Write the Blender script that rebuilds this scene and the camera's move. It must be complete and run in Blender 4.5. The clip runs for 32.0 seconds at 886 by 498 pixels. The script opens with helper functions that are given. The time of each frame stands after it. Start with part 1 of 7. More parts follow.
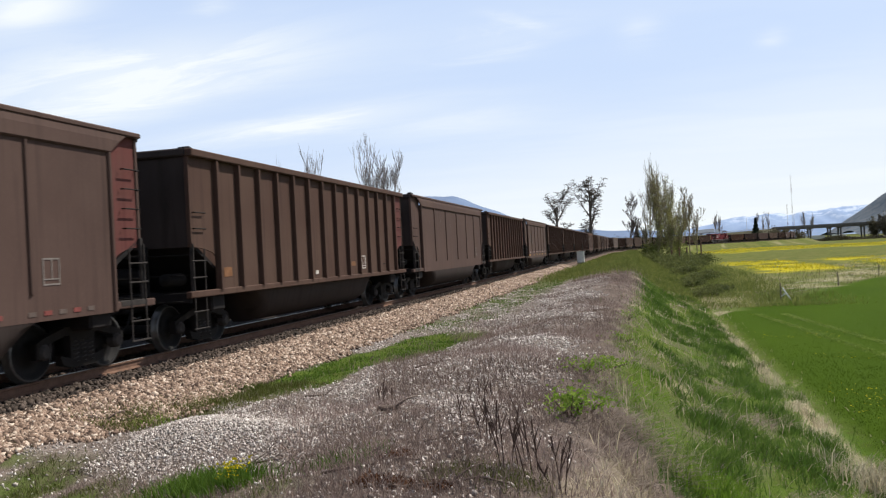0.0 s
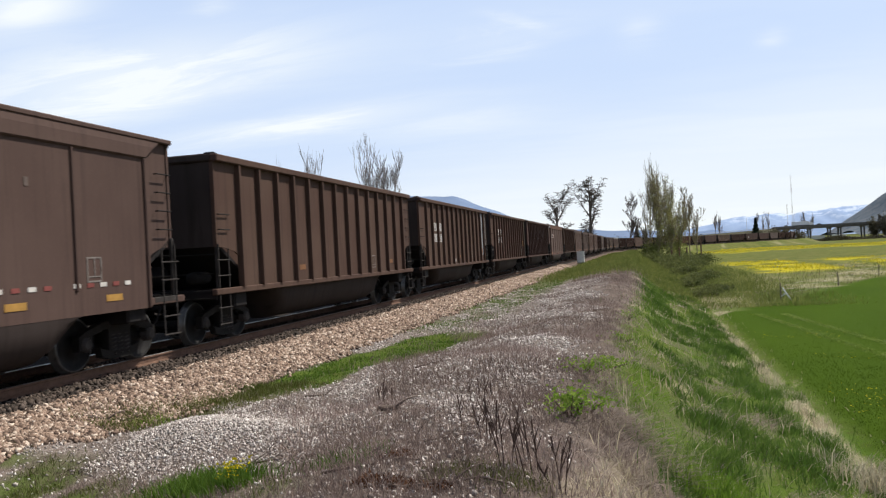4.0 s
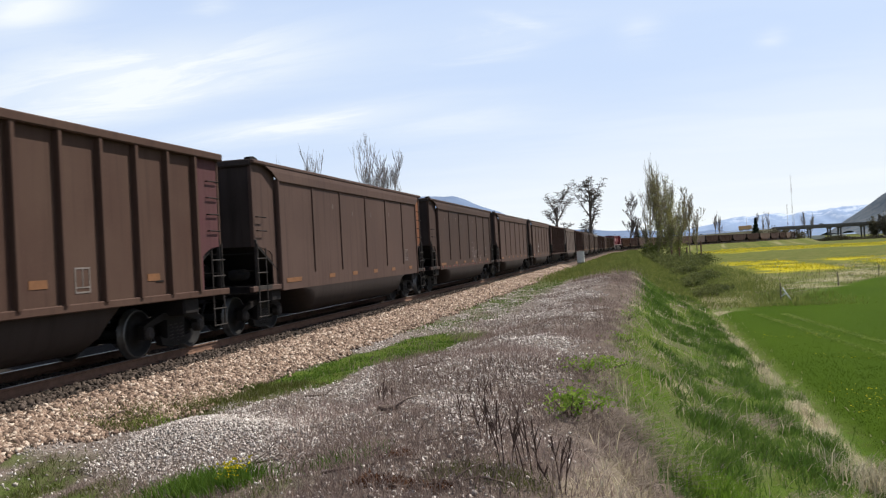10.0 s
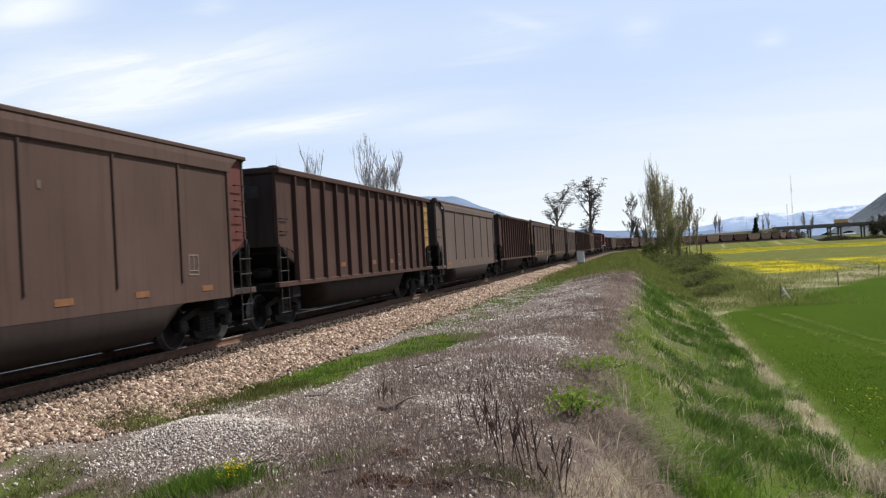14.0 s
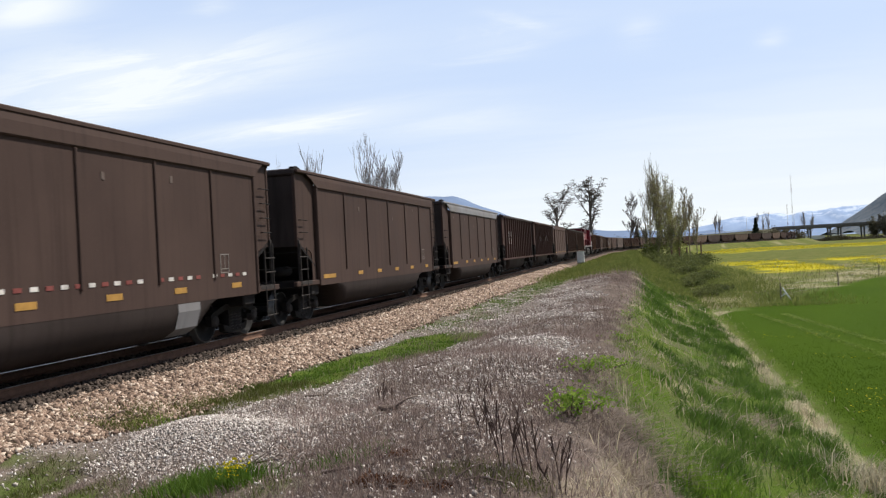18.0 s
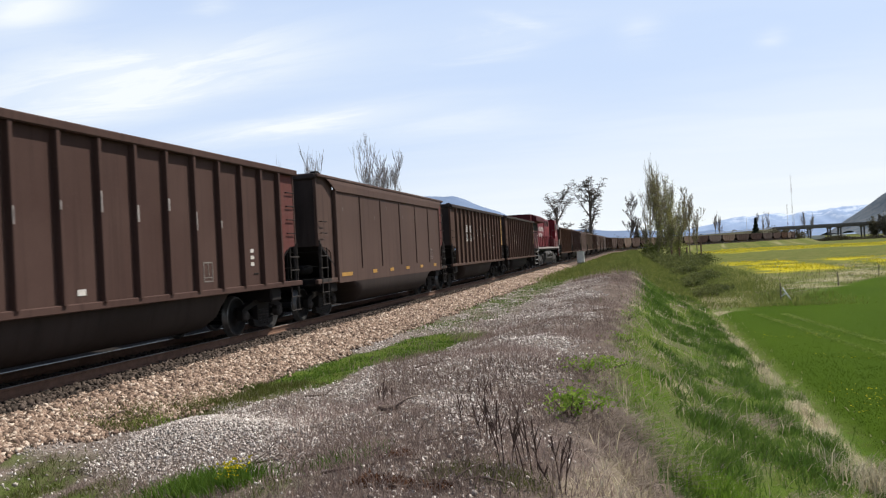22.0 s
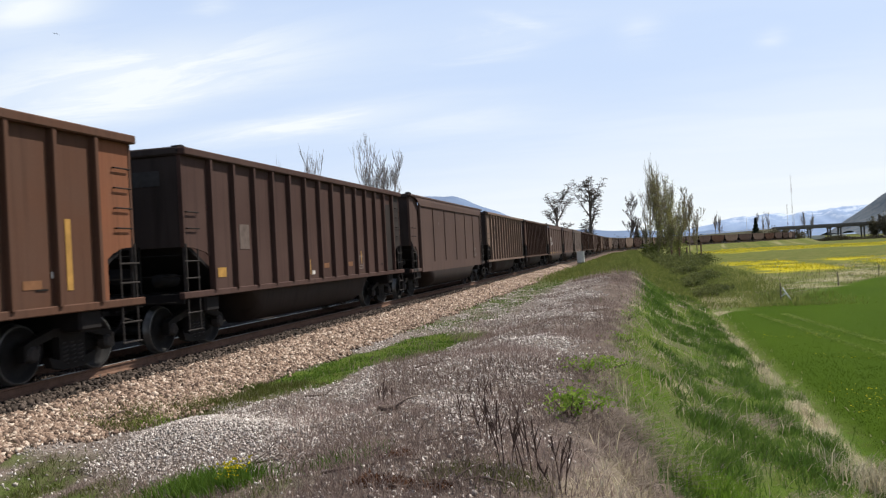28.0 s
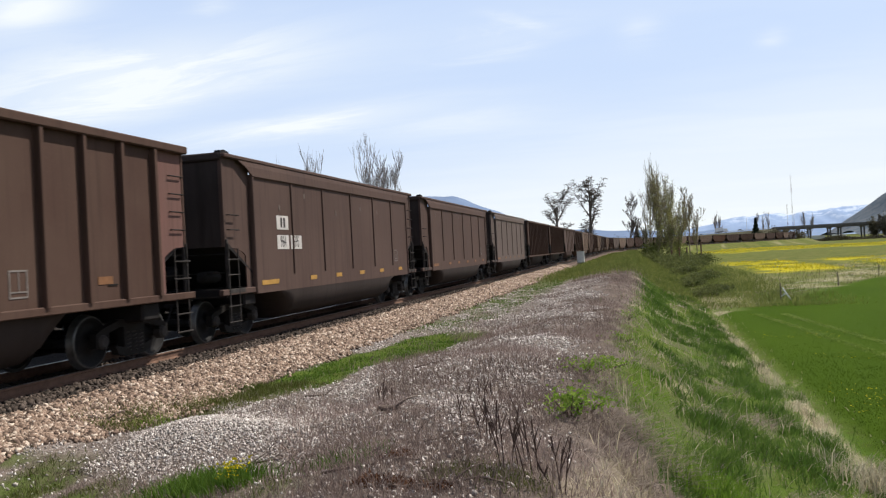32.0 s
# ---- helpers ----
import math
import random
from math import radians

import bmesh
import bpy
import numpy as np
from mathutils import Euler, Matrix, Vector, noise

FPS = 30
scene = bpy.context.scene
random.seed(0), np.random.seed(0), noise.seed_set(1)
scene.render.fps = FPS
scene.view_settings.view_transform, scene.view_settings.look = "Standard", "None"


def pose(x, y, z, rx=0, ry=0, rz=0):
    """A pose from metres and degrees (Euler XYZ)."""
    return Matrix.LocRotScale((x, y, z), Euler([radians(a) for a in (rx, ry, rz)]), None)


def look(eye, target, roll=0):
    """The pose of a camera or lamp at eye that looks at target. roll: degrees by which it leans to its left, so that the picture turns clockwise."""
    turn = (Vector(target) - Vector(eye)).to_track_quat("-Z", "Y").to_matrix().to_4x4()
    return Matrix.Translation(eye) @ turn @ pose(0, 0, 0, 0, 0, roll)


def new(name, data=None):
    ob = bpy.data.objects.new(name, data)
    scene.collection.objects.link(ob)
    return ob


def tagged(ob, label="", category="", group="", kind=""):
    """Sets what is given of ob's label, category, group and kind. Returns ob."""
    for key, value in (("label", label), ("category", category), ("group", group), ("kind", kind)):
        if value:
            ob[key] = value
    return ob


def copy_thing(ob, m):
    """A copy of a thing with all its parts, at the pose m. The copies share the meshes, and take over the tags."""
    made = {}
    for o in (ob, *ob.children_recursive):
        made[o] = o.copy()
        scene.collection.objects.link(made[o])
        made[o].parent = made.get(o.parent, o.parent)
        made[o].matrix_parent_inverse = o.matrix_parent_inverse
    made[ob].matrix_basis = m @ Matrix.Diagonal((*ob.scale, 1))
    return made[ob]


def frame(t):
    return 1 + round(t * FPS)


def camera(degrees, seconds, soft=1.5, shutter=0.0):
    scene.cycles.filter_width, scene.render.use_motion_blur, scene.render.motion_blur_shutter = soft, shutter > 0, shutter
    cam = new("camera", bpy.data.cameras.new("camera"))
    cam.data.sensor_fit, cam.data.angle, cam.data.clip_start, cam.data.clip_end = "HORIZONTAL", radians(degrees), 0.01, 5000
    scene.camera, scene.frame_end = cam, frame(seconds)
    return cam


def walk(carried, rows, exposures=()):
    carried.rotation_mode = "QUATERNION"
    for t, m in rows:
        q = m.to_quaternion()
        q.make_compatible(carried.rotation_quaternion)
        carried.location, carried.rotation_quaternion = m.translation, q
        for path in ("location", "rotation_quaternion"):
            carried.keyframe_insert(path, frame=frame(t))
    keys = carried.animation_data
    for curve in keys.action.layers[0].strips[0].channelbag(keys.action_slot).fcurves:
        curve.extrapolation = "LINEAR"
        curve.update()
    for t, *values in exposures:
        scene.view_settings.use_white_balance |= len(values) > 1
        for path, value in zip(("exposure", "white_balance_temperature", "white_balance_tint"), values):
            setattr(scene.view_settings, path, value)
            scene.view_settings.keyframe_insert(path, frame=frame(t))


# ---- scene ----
# The camera stands on a tripod beside the track. World: rail top z = 0, straight track along +y at x = 0.
cam = camera(57.47, 32.0, soft=1.25, shutter=0.1)
YAW, UP = radians(13.61), radians(0.37)
EYE = Vector((10.05, 0.0, 1.656))
AIM = EYE + Vector((-math.sin(YAW) * math.cos(UP), math.cos(YAW) * math.cos(UP), math.sin(UP))) * 50
walk(cam, [(0.0, look(EYE, AIM, -3.0)), (32.0, look(EYE, AIM, -3.0))], exposures=[(0.0, 0.3), (32.0, 0.3)])

# ---- light ----
SUN_AZ, SUN_EL = radians(50), radians(54)

# drawn-out clouds: heading, height, tilt, half length, half width, strength, how torn
CLOUDS = [(-40.3, 16.3, 16.0, 0.062, 0.0210, 1.0, 0.3),
          (-33.1, 13.3, 10.1, 0.185, 0.0330, 0.95, 0.5),
          (-35.0, 11.2, 11.6, 0.096, 0.021, 0.45, 0.4),
          (-22.2, 9.6, 7.3, 0.150, 0.0140, 0.85, 0.5),
          (-8.8, 14.7, 7.9, 0.064, 0.0182, 0.75, 0.85),
          (-7.3, 15.8, -18.1, 0.031, 0.007, 0.7, 0.7),
          (-28.7, 17.3, 13.9, 0.022, 0.0098, 0.4, 0.7),
          (0.8, 14.4, 1.9, 0.024, 0.0154, 0.35, 0.7),
          (9.2, 12.8, 4.4, 0.015, 0.0098, 0.35, 0.6),
          (-11.7, 9.3, 4.5, 0.094, 0.014, 0.35, 0.4)]
VEIL = Vector((-0.1608, -0.1814, 0.9702))


def build_world():
    world = bpy.data.worlds.new("sky")
    scene.world = world
    world.use_nodes = True
    nt = world.node_tree
    N, L = nt.nodes, nt.links
    N.clear()
    out, bg = N.new("ShaderNodeOutputWorld"), N.new("ShaderNodeBackground")
    sky = N.new("ShaderNodeTexSky")
    sky.sky_type, sky.sun_disc = "NISHITA", False
    sky.sun_elevation, sky.sun_rotation = SUN_EL, SUN_AZ
    sky.air_density, sky.dust_density, sky.ozone_density = 1.0, 1.2, 1.5
    tc = N.new("ShaderNodeTexCoord")
    sep = N.new("ShaderNodeSeparateXYZ")
    L.new(tc.outputs["Generated"], sep.inputs[0])

    def mth(op, a, b=0.0, c=None):
        n = N.new("ShaderNodeMath")
        n.operation = op
        for k, v in enumerate((a, b) if c is None else (a, b, c)):
            if isinstance(v, (int, float)):
                n.inputs[k].default_value = v
            else:
                L.new(v, n.inputs[k])
        return n.outputs[0]

    # clouds lie on a plane high up
    h = mth("MAXIMUM", sep.outputs["Z"], 0.0)
    hz = mth("ADD", h, 0.12)
    px, py = mth("DIVIDE", sep.outputs["X"], hz), mth("DIVIDE", sep.outputs["Y"], hz)
    comb = N.new("ShaderNodeCombineXYZ")
    L.new(px, comb.inputs[0])
    L.new(py, comb.inputs[1])
    mp = N.new("ShaderNodeMapping")
    mp.inputs["Rotation"].default_value = (0, 0, radians(-24))
    mp.inputs["Location"].default_value = (2.65, 1.61, 0)
    mp.inputs["Scale"].default_value = (0.42, 1.25, 1)
    L.new(comb.outputs[0], mp.inputs[0])
    noi = N.new("ShaderNodeTexNoise")
    noi.inputs["Scale"].default_value = 0.95
    noi.inputs["Detail"].default_value = 7
    noi.inputs["Roughness"].default_value = 0.56
    noi.inputs["Distortion"].default_value = 0.5
    L.new(mp.outputs[0], noi.inputs["Vector"])
    ramp = N.new("ShaderNodeMapRange")
    ramp.interpolation_type = "SMOOTHSTEP"
    ramp.inputs["From Min"].default_value, ramp.inputs["From Max"].default_value = 0.45, 0.68
    L.new(noi.outputs[0], ramp.inputs["Value"])
    # thin white haze near the horizon
    haze = mth("POWER", mth("SUBTRACT", 1.0, h), 9.0)
    thin = mth("SUBTRACT", 1.0, mth("MULTIPLY", mth("POWER", h, 0.6), 0.75))
    fine = N.new("ShaderNodeTexNoise")
    fine.inputs["Scale"].default_value, fine.inputs["Detail"].default_value = 3.2, 7
    fine.inputs["Roughness"].default_value, fine.inputs["Distortion"].default_value = 0.62, 0.7
    L.new(mp.outputs[0], fine.inputs["Vector"])
    wisp = N.new("ShaderNodeMapRange")
    wisp.interpolation_type = "SMOOTHSTEP"
    wisp.inputs["From Min"].default_value, wisp.inputs["From Max"].default_value = 0.40, 0.62
    L.new(fine.outputs[0], wisp.inputs["Value"])

    def toward(az, el):
        a, e = radians(az), radians(el)
        return Vector((math.sin(a) * math.cos(e), math.cos(a) * math.cos(e), math.sin(e)))

    def along(v):
        n = N.new("ShaderNodeVectorMath")
        n.operation = "DOT_PRODUCT"
        n.inputs[1].default_value = v
        L.new(tc.outputs["Generated"], n.inputs[0])
        return n.outputs["Value"]

    def streak(az, el, tilt, length, width, strength, torn):
        """A drawn-out cloud: heading, height and tilt in degrees, half sizes in radians, torn by noise."""
        c = toward(az, el)
        side = Vector((math.cos(radians(az)), -math.sin(radians(az)), 0))
        up, t = side.cross(c), radians(tilt)
        u = mth("DIVIDE", along(side * math.cos(t) + up * math.sin(t)), length)
        bend = mth("MULTIPLY", mth("SUBTRACT", noi.outputs[0], 0.5), 1.6)
        v = mth("ADD", mth("DIVIDE", along(up * math.cos(t) - side * math.sin(t)), width), bend)
        off = mth("ADD", mth("MULTIPLY", u, u), mth("MULTIPLY", v, v))
        bell = mth("MULTIPLY", mth("EXPONENT", mth("MULTIPLY", off, -1.0)), mth("GREATER_THAN", along(c), 0.0))
        grain = mth("ADD", mth("MULTIPLY", wisp.outputs[0], torn), 1.0 - torn)
        return mth("MULTIPLY", mth("MULTIPLY", bell, grain), 1.7 * strength)

    clouds = streak(*CLOUDS[0])
    for row in CLOUDS[1:]:
        clouds = mth("ADD", clouds, streak(*row))
    # a thin white veil that rises to the right, with a soft upper edge
    veil = N.new("ShaderNodeMapRange")
    veil.interpolation_type = "SMOOTHSTEP"
    for nm, v in (("From Min", 0.03), ("From Max", -0.10), ("To Min", 0.0), ("To Max", 0.55)):
        veil.inputs[nm].default_value = v
    edge = along(VEIL)
    L.new(mth("ADD", edge, mth("MULTIPLY", mth("SUBTRACT", fine.outputs[0], 0.5), 0.05)), veil.inputs["Value"])
    ahead = mth("MULTIPLY", mth("GREATER_THAN", along(toward(-6, 8)), 0.0), 1.0)
    behind = mth("SUBTRACT", 1.0, ahead)
    clouds = mth("ADD", clouds, mth("MULTIPLY", veil.outputs[0], ahead))
    clouds = mth("ADD", clouds, mth("MULTIPLY", mth("MULTIPLY", ramp.outputs[0], 0.95), mth("ADD", behind, 0.15)))
    cover = mth("MINIMUM", mth("ADD", mth("MULTIPLY", clouds, thin), mth("MULTIPLY", haze, 0.55)), 1.0)
    mul = N.new("ShaderNodeMix")
    mul.data_type, mul.blend_type = "RGBA", "MULTIPLY"
    mul.inputs["Factor"].default_value = 1.0
    mul.inputs[7].default_value = (0.075, 0.075, 0.075, 1)
    L.new(sky.outputs[0], mul.inputs[6])
    lift = N.new("ShaderNodeMix")
    lift.data_type = "RGBA"
    low = N.new("ShaderNodeMapRange")
    low.interpolation_type = "SMOOTHSTEP"
    for nm, v in (("From Min", 0.28), ("From Max", 0.55), ("To Min", 0.85), ("To Max", 0.0)):
        low.inputs[nm].default_value = v
    L.new(h, low.inputs["Value"])
    L.new(low.outputs[0], lift.inputs["Factor"])
    lift.inputs[7].default_value = (0.525, 0.645, 0.868, 1)
    L.new(mul.outputs[2], lift.inputs[6])
    mix = N.new("ShaderNodeMix")
    mix.data_type = "RGBA"
    L.new(cover, mix.inputs["Factor"])
    L.new(lift.outputs[2], mix.inputs[6])
    mix.inputs[7].default_value = (0.755, 0.800, 0.822, 1)
    L.new(mix.outputs[2], bg.inputs["Color"])
    bg.inputs["Strength"].default_value = 1.0
    L.new(bg.outputs[0], out.inputs[0])


build_world()
sun_data = bpy.data.lights.new("sun", "SUN")
sun_data.energy, sun_data.angle, sun_data.color = 5.0, radians(0.55), (1.0, 0.95, 0.86)
sun = new("sun", sun_data)
sun_dir = Vector((math.sin(SUN_AZ) * math.cos(SUN_EL), math.cos(SUN_AZ) * math.cos(SUN_EL), math.sin(SUN_EL)))
sun.matrix_world = look(sun_dir * 100, (0, 0, 0))

# ---- materials ----
class Nodes:
    """Short hands for building one node material."""

    def __init__(self, name, rough=0.8, metal=0.0, spec=0.3):
        self.mat = bpy.data.materials.new(name)
        self.mat.use_nodes = True
        self.n, self.l = self.mat.node_tree.nodes, self.mat.node_tree.links
        self.bsdf = self.n["Principled BSDF"]
        self.bsdf.inputs["Roughness"].default_value = rough
        self.bsdf.inputs["Metallic"].default_value = metal
        self.bsdf.inputs["Specular IOR Level"].default_value = spec
        self.co = self.n.new("ShaderNodeTexCoord").outputs["Object"]

    def put(self, sock, v):
        if isinstance(v, (int, float)):
            sock.default_value = v
        elif isinstance(v, tuple):
            sock.default_value = (*v, 1) if len(v) == 3 and sock.type == "RGBA" else v
        else:
            self.l.new(v, sock)

    def noise(self, scale, detail=4, rough=0.6, stretch=None, vec=None):
        t = self.n.new("ShaderNodeTexNoise")
        t.inputs["Scale"].default_value, t.inputs["Detail"].default_value, t.inputs["Roughness"].default_value = scale, detail, rough
        v = vec or self.co
        if stretch:
            m = self.n.new("ShaderNodeMapping")
            m.inputs["Scale"].default_value = stretch
            self.l.new(v, m.inputs[0])
            v = m.outputs[0]
        self.l.new(v, t.inputs["Vector"])
        return t.outputs[0]

    def voronoi(self, scale, out="Color", vec=None):
        t = self.n.new("ShaderNodeTexVoronoi")
        t.inputs["Scale"].default_value = scale
        self.l.new(vec or self.co, t.inputs["Vector"])
        return t.outputs[out]

    def span(self, v, a, b, c=0.0, d=1.0):
        t = self.n.new("ShaderNodeMapRange")
        for k, x in zip(("From Min", "From Max", "To Min", "To Max"), (a, b, c, d)):
            t.inputs[k].default_value = x
        self.put(t.inputs["Value"], v)
        return t.outputs[0]

    def math(self, op, a, b=0.0):
        t = self.n.new("ShaderNodeMath")
        t.operation = op
        self.put(t.inputs[0], a)
        self.put(t.inputs[1], b)
        return t.outputs[0]

    def mix(self, f, a, b, blend="MIX"):
        t = self.n.new("ShaderNodeMix")
        t.data_type, t.blend_type = "RGBA", blend
        self.put(t.inputs["Factor"], f)
        self.put(t.inputs[6], a)
        self.put(t.inputs[7], b)
        return t.outputs[2]

    def attr(self, name):
        t = self.n.new("ShaderNodeAttribute")
        t.attribute_name = name
        return t.outputs["Fac"]

    def rnd(self):
        return self.n.new("ShaderNodeObjectInfo").outputs["Random"]

    def island(self):
        return self.n.new("ShaderNodeNewGeometry").outputs["Random Per Island"]

    def sep(self):
        t = self.n.new("ShaderNodeSeparateXYZ")
        self.l.new(self.co, t.inputs[0])
        return t.outputs

    def bump(self, height, strength=0.4, dist=0.02):
        t = self.n.new("ShaderNodeBump")
        t.inputs["Strength"].default_value, t.inputs["Distance"].default_value = strength, dist
        self.put(t.inputs["Height"], height)
        self.l.new(t.outputs[0], self.bsdf.inputs["Normal"])

    def done(self, color, rough=None):
        self.put(self.bsdf.inputs["Base Color"], color)
        if rough is not None:
            self.put(self.bsdf.inputs["Roughness"], rough)
        return self.mat


def dusty_paint(name, base, dust, streak=0.5, rough=0.75):
    """Old paint under coal and brake dust, with streaks that run down the sheet."""
    k = Nodes(name, rough, 0.0, 0.10)
    big = k.noise(0.5, 4)
    run = k.noise(2.0, 5, 0.65, stretch=(1.0, 3.0, 0.12))
    fine = k.noise(28, 4)
    c = k.mix(k.span(big, 0.35, 0.7), base, dust)
    c = k.mix(k.math("MULTIPLY", k.span(run, 0.5, 0.75), streak), c, tuple(x * 0.42 for x in base))
    c = k.mix(k.math("MULTIPLY", k.span(fine, 0.58, 0.8), 0.35), c, tuple(min(1, x * 1.5) for x in dust))
    k.bump(fine, 0.12, 0.01)
    return k.done(c, k.span(big, 0.3, 0.7, rough - 0.1, rough + 0.12))


def plain(name, c, rough=0.7, metal=0.0, vary=0.25, scale=6.0, bump=0.15):
    k = Nodes(name, rough, metal, 0.5 if rough < 0.4 else 0.15)
    a, b = k.noise(scale, 5), k.noise(scale * 9, 3)
    col = k.mix(k.span(a, 0.3, 0.7), tuple(x * (1 - vary) for x in c), tuple(min(1, x * (1 + vary)) for x in c))
    col = k.mix(k.math("MULTIPLY", k.span(b, 0.5, 0.8), 0.35), col, tuple(x * 0.6 for x in c))
    k.bump(b, bump, 0.01)
    return k.done(col)


def leafy(name, a, b, rough=0.6, seethrough=0.25):
    k = Nodes(name, rough, 0.0, 0.1)
    c = k.mix(k.island(), a, b)
    c = k.mix(k.span(k.noise(0.4, 3), 0.35, 0.65), c, tuple(0.8 * x for x in a))
    # clump-sized darker patches, put in for the shadowed gaps between tufts
    c = k.mix(k.span(k.noise(2.0, 4, 0.65), 0.50, 0.66, 0.0, 0.7), c, tuple(0.62 * x for x in a))
    k.done(c)
    tr = k.n.new("ShaderNodeBsdfTranslucent")
    k.l.new(c, tr.inputs[0])
    ms = k.n.new("ShaderNodeMixShader")
    ms.inputs[0].default_value = seethrough
    k.l.new(k.bsdf.outputs[0], ms.inputs[1])
    k.l.new(tr.outputs[0], ms.inputs[2])
    k.l.new(ms.outputs[0], k.n["Material Output"].inputs[0])
    return k.mat


PAINT = {
    "mauve": dusty_paint("dusty_mauve_paint", (0.068, 0.042, 0.035), (0.088, 0.057, 0.048)),
    "brown": dusty_paint("dusty_brown_paint", (0.063, 0.035, 0.027), (0.082, 0.051, 0.039)),
    "dark": dusty_paint("dark_brown_paint", (0.053, 0.029, 0.024), (0.073, 0.044, 0.037)),
    "dusk": dusty_paint("dark_mauve_paint", (0.049, 0.031, 0.026), (0.066, 0.043, 0.036)),
    "tan": dusty_paint("tan_dusty_paint", (0.142, 0.096, 0.074), (0.162, 0.114, 0.089)),
    "grey": dusty_paint("grey_dusty_aluminium", (0.097, 0.072, 0.063), (0.119, 0.089, 0.080)),
    "orange": dusty_paint("orange_brown_paint", (0.088, 0.042, 0.026), (0.088, 0.050, 0.036)),
}
PATCH = {
    "red": dusty_paint("faded_red_paint", (0.120, 0.032, 0.029), (0.092, 0.050, 0.043)),
    "yellow": dusty_paint("ochre_yellow_paint", (0.320, 0.200, 0.068), (0.240, 0.156, 0.072)),
    "orange": dusty_paint("faded_orange_paint", (0.200, 0.076, 0.038), (0.152, 0.072, 0.044)),
    "light": dusty_paint("primer_grey_paint", (0.200, 0.200, 0.212), (0.168, 0.156, 0.152)),
    "green": dusty_paint("dull_green_paint", (0.048, 0.056, 0.032), (0.076, 0.068, 0.048)),
    "plum": dusty_paint("plum_red_paint", (0.088, 0.032, 0.038), (0.084, 0.048, 0.045)),
    "blue": dusty_paint("dull_blue_paint", (0.088, 0.084, 0.120), (0.096, 0.084, 0.088)),
    "soot": dusty_paint("blackish_brown_paint", (0.026, 0.021, 0.019), (0.042, 0.033, 0.030)),
    "dull": dusty_paint("dull_grey_brown_paint", (0.085, 0.072, 0.068), (0.105, 0.088, 0.080)),
    "rose": dusty_paint("dusty_rose_paint", (0.152, 0.076, 0.064), (0.120, 0.072, 0.062)),
}
# near black; on slope sheets and underframes the tone carries their shade too
BLACK = plain("near_black_steel", (0.013, 0.011, 0.011), 0.8)
# brown for the bellies, darkened by the shade they hang in
SHADEBROWN = dusty_paint("shade_brown_paint", (0.027, 0.020, 0.018), (0.042, 0.032, 0.029))
# darkened cast iron, with the shade under the cars in its tone
IRON = plain("dark_cast_iron", (0.012, 0.010, 0.009), 0.8, 0.0)
# paler than IRON: the lit look of springs and ladders is in its colour
LITIRON = plain("lit_pale_iron", (0.036, 0.031, 0.029), 0.85, 0.0, 0.4)
# the end sheets' shade is put into this brown; dark chords share it
DARKEND = dusty_paint("dark_end_paint", (0.034, 0.025, 0.023), (0.050, 0.038, 0.035), 0.7)
TREAD = plain("polished_wheel_steel", (0.42, 0.40, 0.39), 0.32, 1.0)
RUST = plain("rusty_rail_steel", (0.130, 0.075, 0.052), 0.85, 0.0)
SHINE = plain("shiny_rail_head", (0.36, 0.34, 0.33), 0.4, 1.0)
TIEWOOD = plain("creosoted_timber", (0.034, 0.025, 0.020), 0.85)
DECAL = plain("faded_white_paint", (0.50, 0.47, 0.44), 0.7)
DECALY = plain("yellow_reflector_tape", (0.34, 0.19, 0.05), 0.7)
DECALO = plain("orange_reflector_tape", (0.170, 0.082, 0.040), 0.7)
DECALR = plain("red_reflector_tape", (0.170, 0.050, 0.044), 0.7)
INK = plain("black_lettering_paint", (0.04, 0.035, 0.035), 0.7)
ZINC = plain("galvanised_rail", (0.55, 0.53, 0.52), 0.5, 0.5)


# ---- lettering, with the built-in font ----
def text_mesh(body, size):
    cu = bpy.data.curves.new("lettering", "FONT")
    cu.body, cu.size, cu.align_x, cu.align_y, cu.extrude = body, size, "CENTER", "CENTER", 0.002
    tmp = bpy.data.objects.new("lettering", cu)
    scene.collection.objects.link(tmp)
    me = bpy.data.meshes.new_from_object(tmp.evaluated_get(bpy.context.evaluated_depsgraph_get()))
    bpy.data.objects.remove(tmp)
    return me


TEXTS = {w: text_mesh(w, 0.33) for w in ("CE", "FX", "43", "383", "FU", "RX", "970", "431", "965", "656", "CI", "X", "501", "69", "B", "LX", "90", "108", "600", "ND", "YX", "966", "033", "964", "595", "159")}


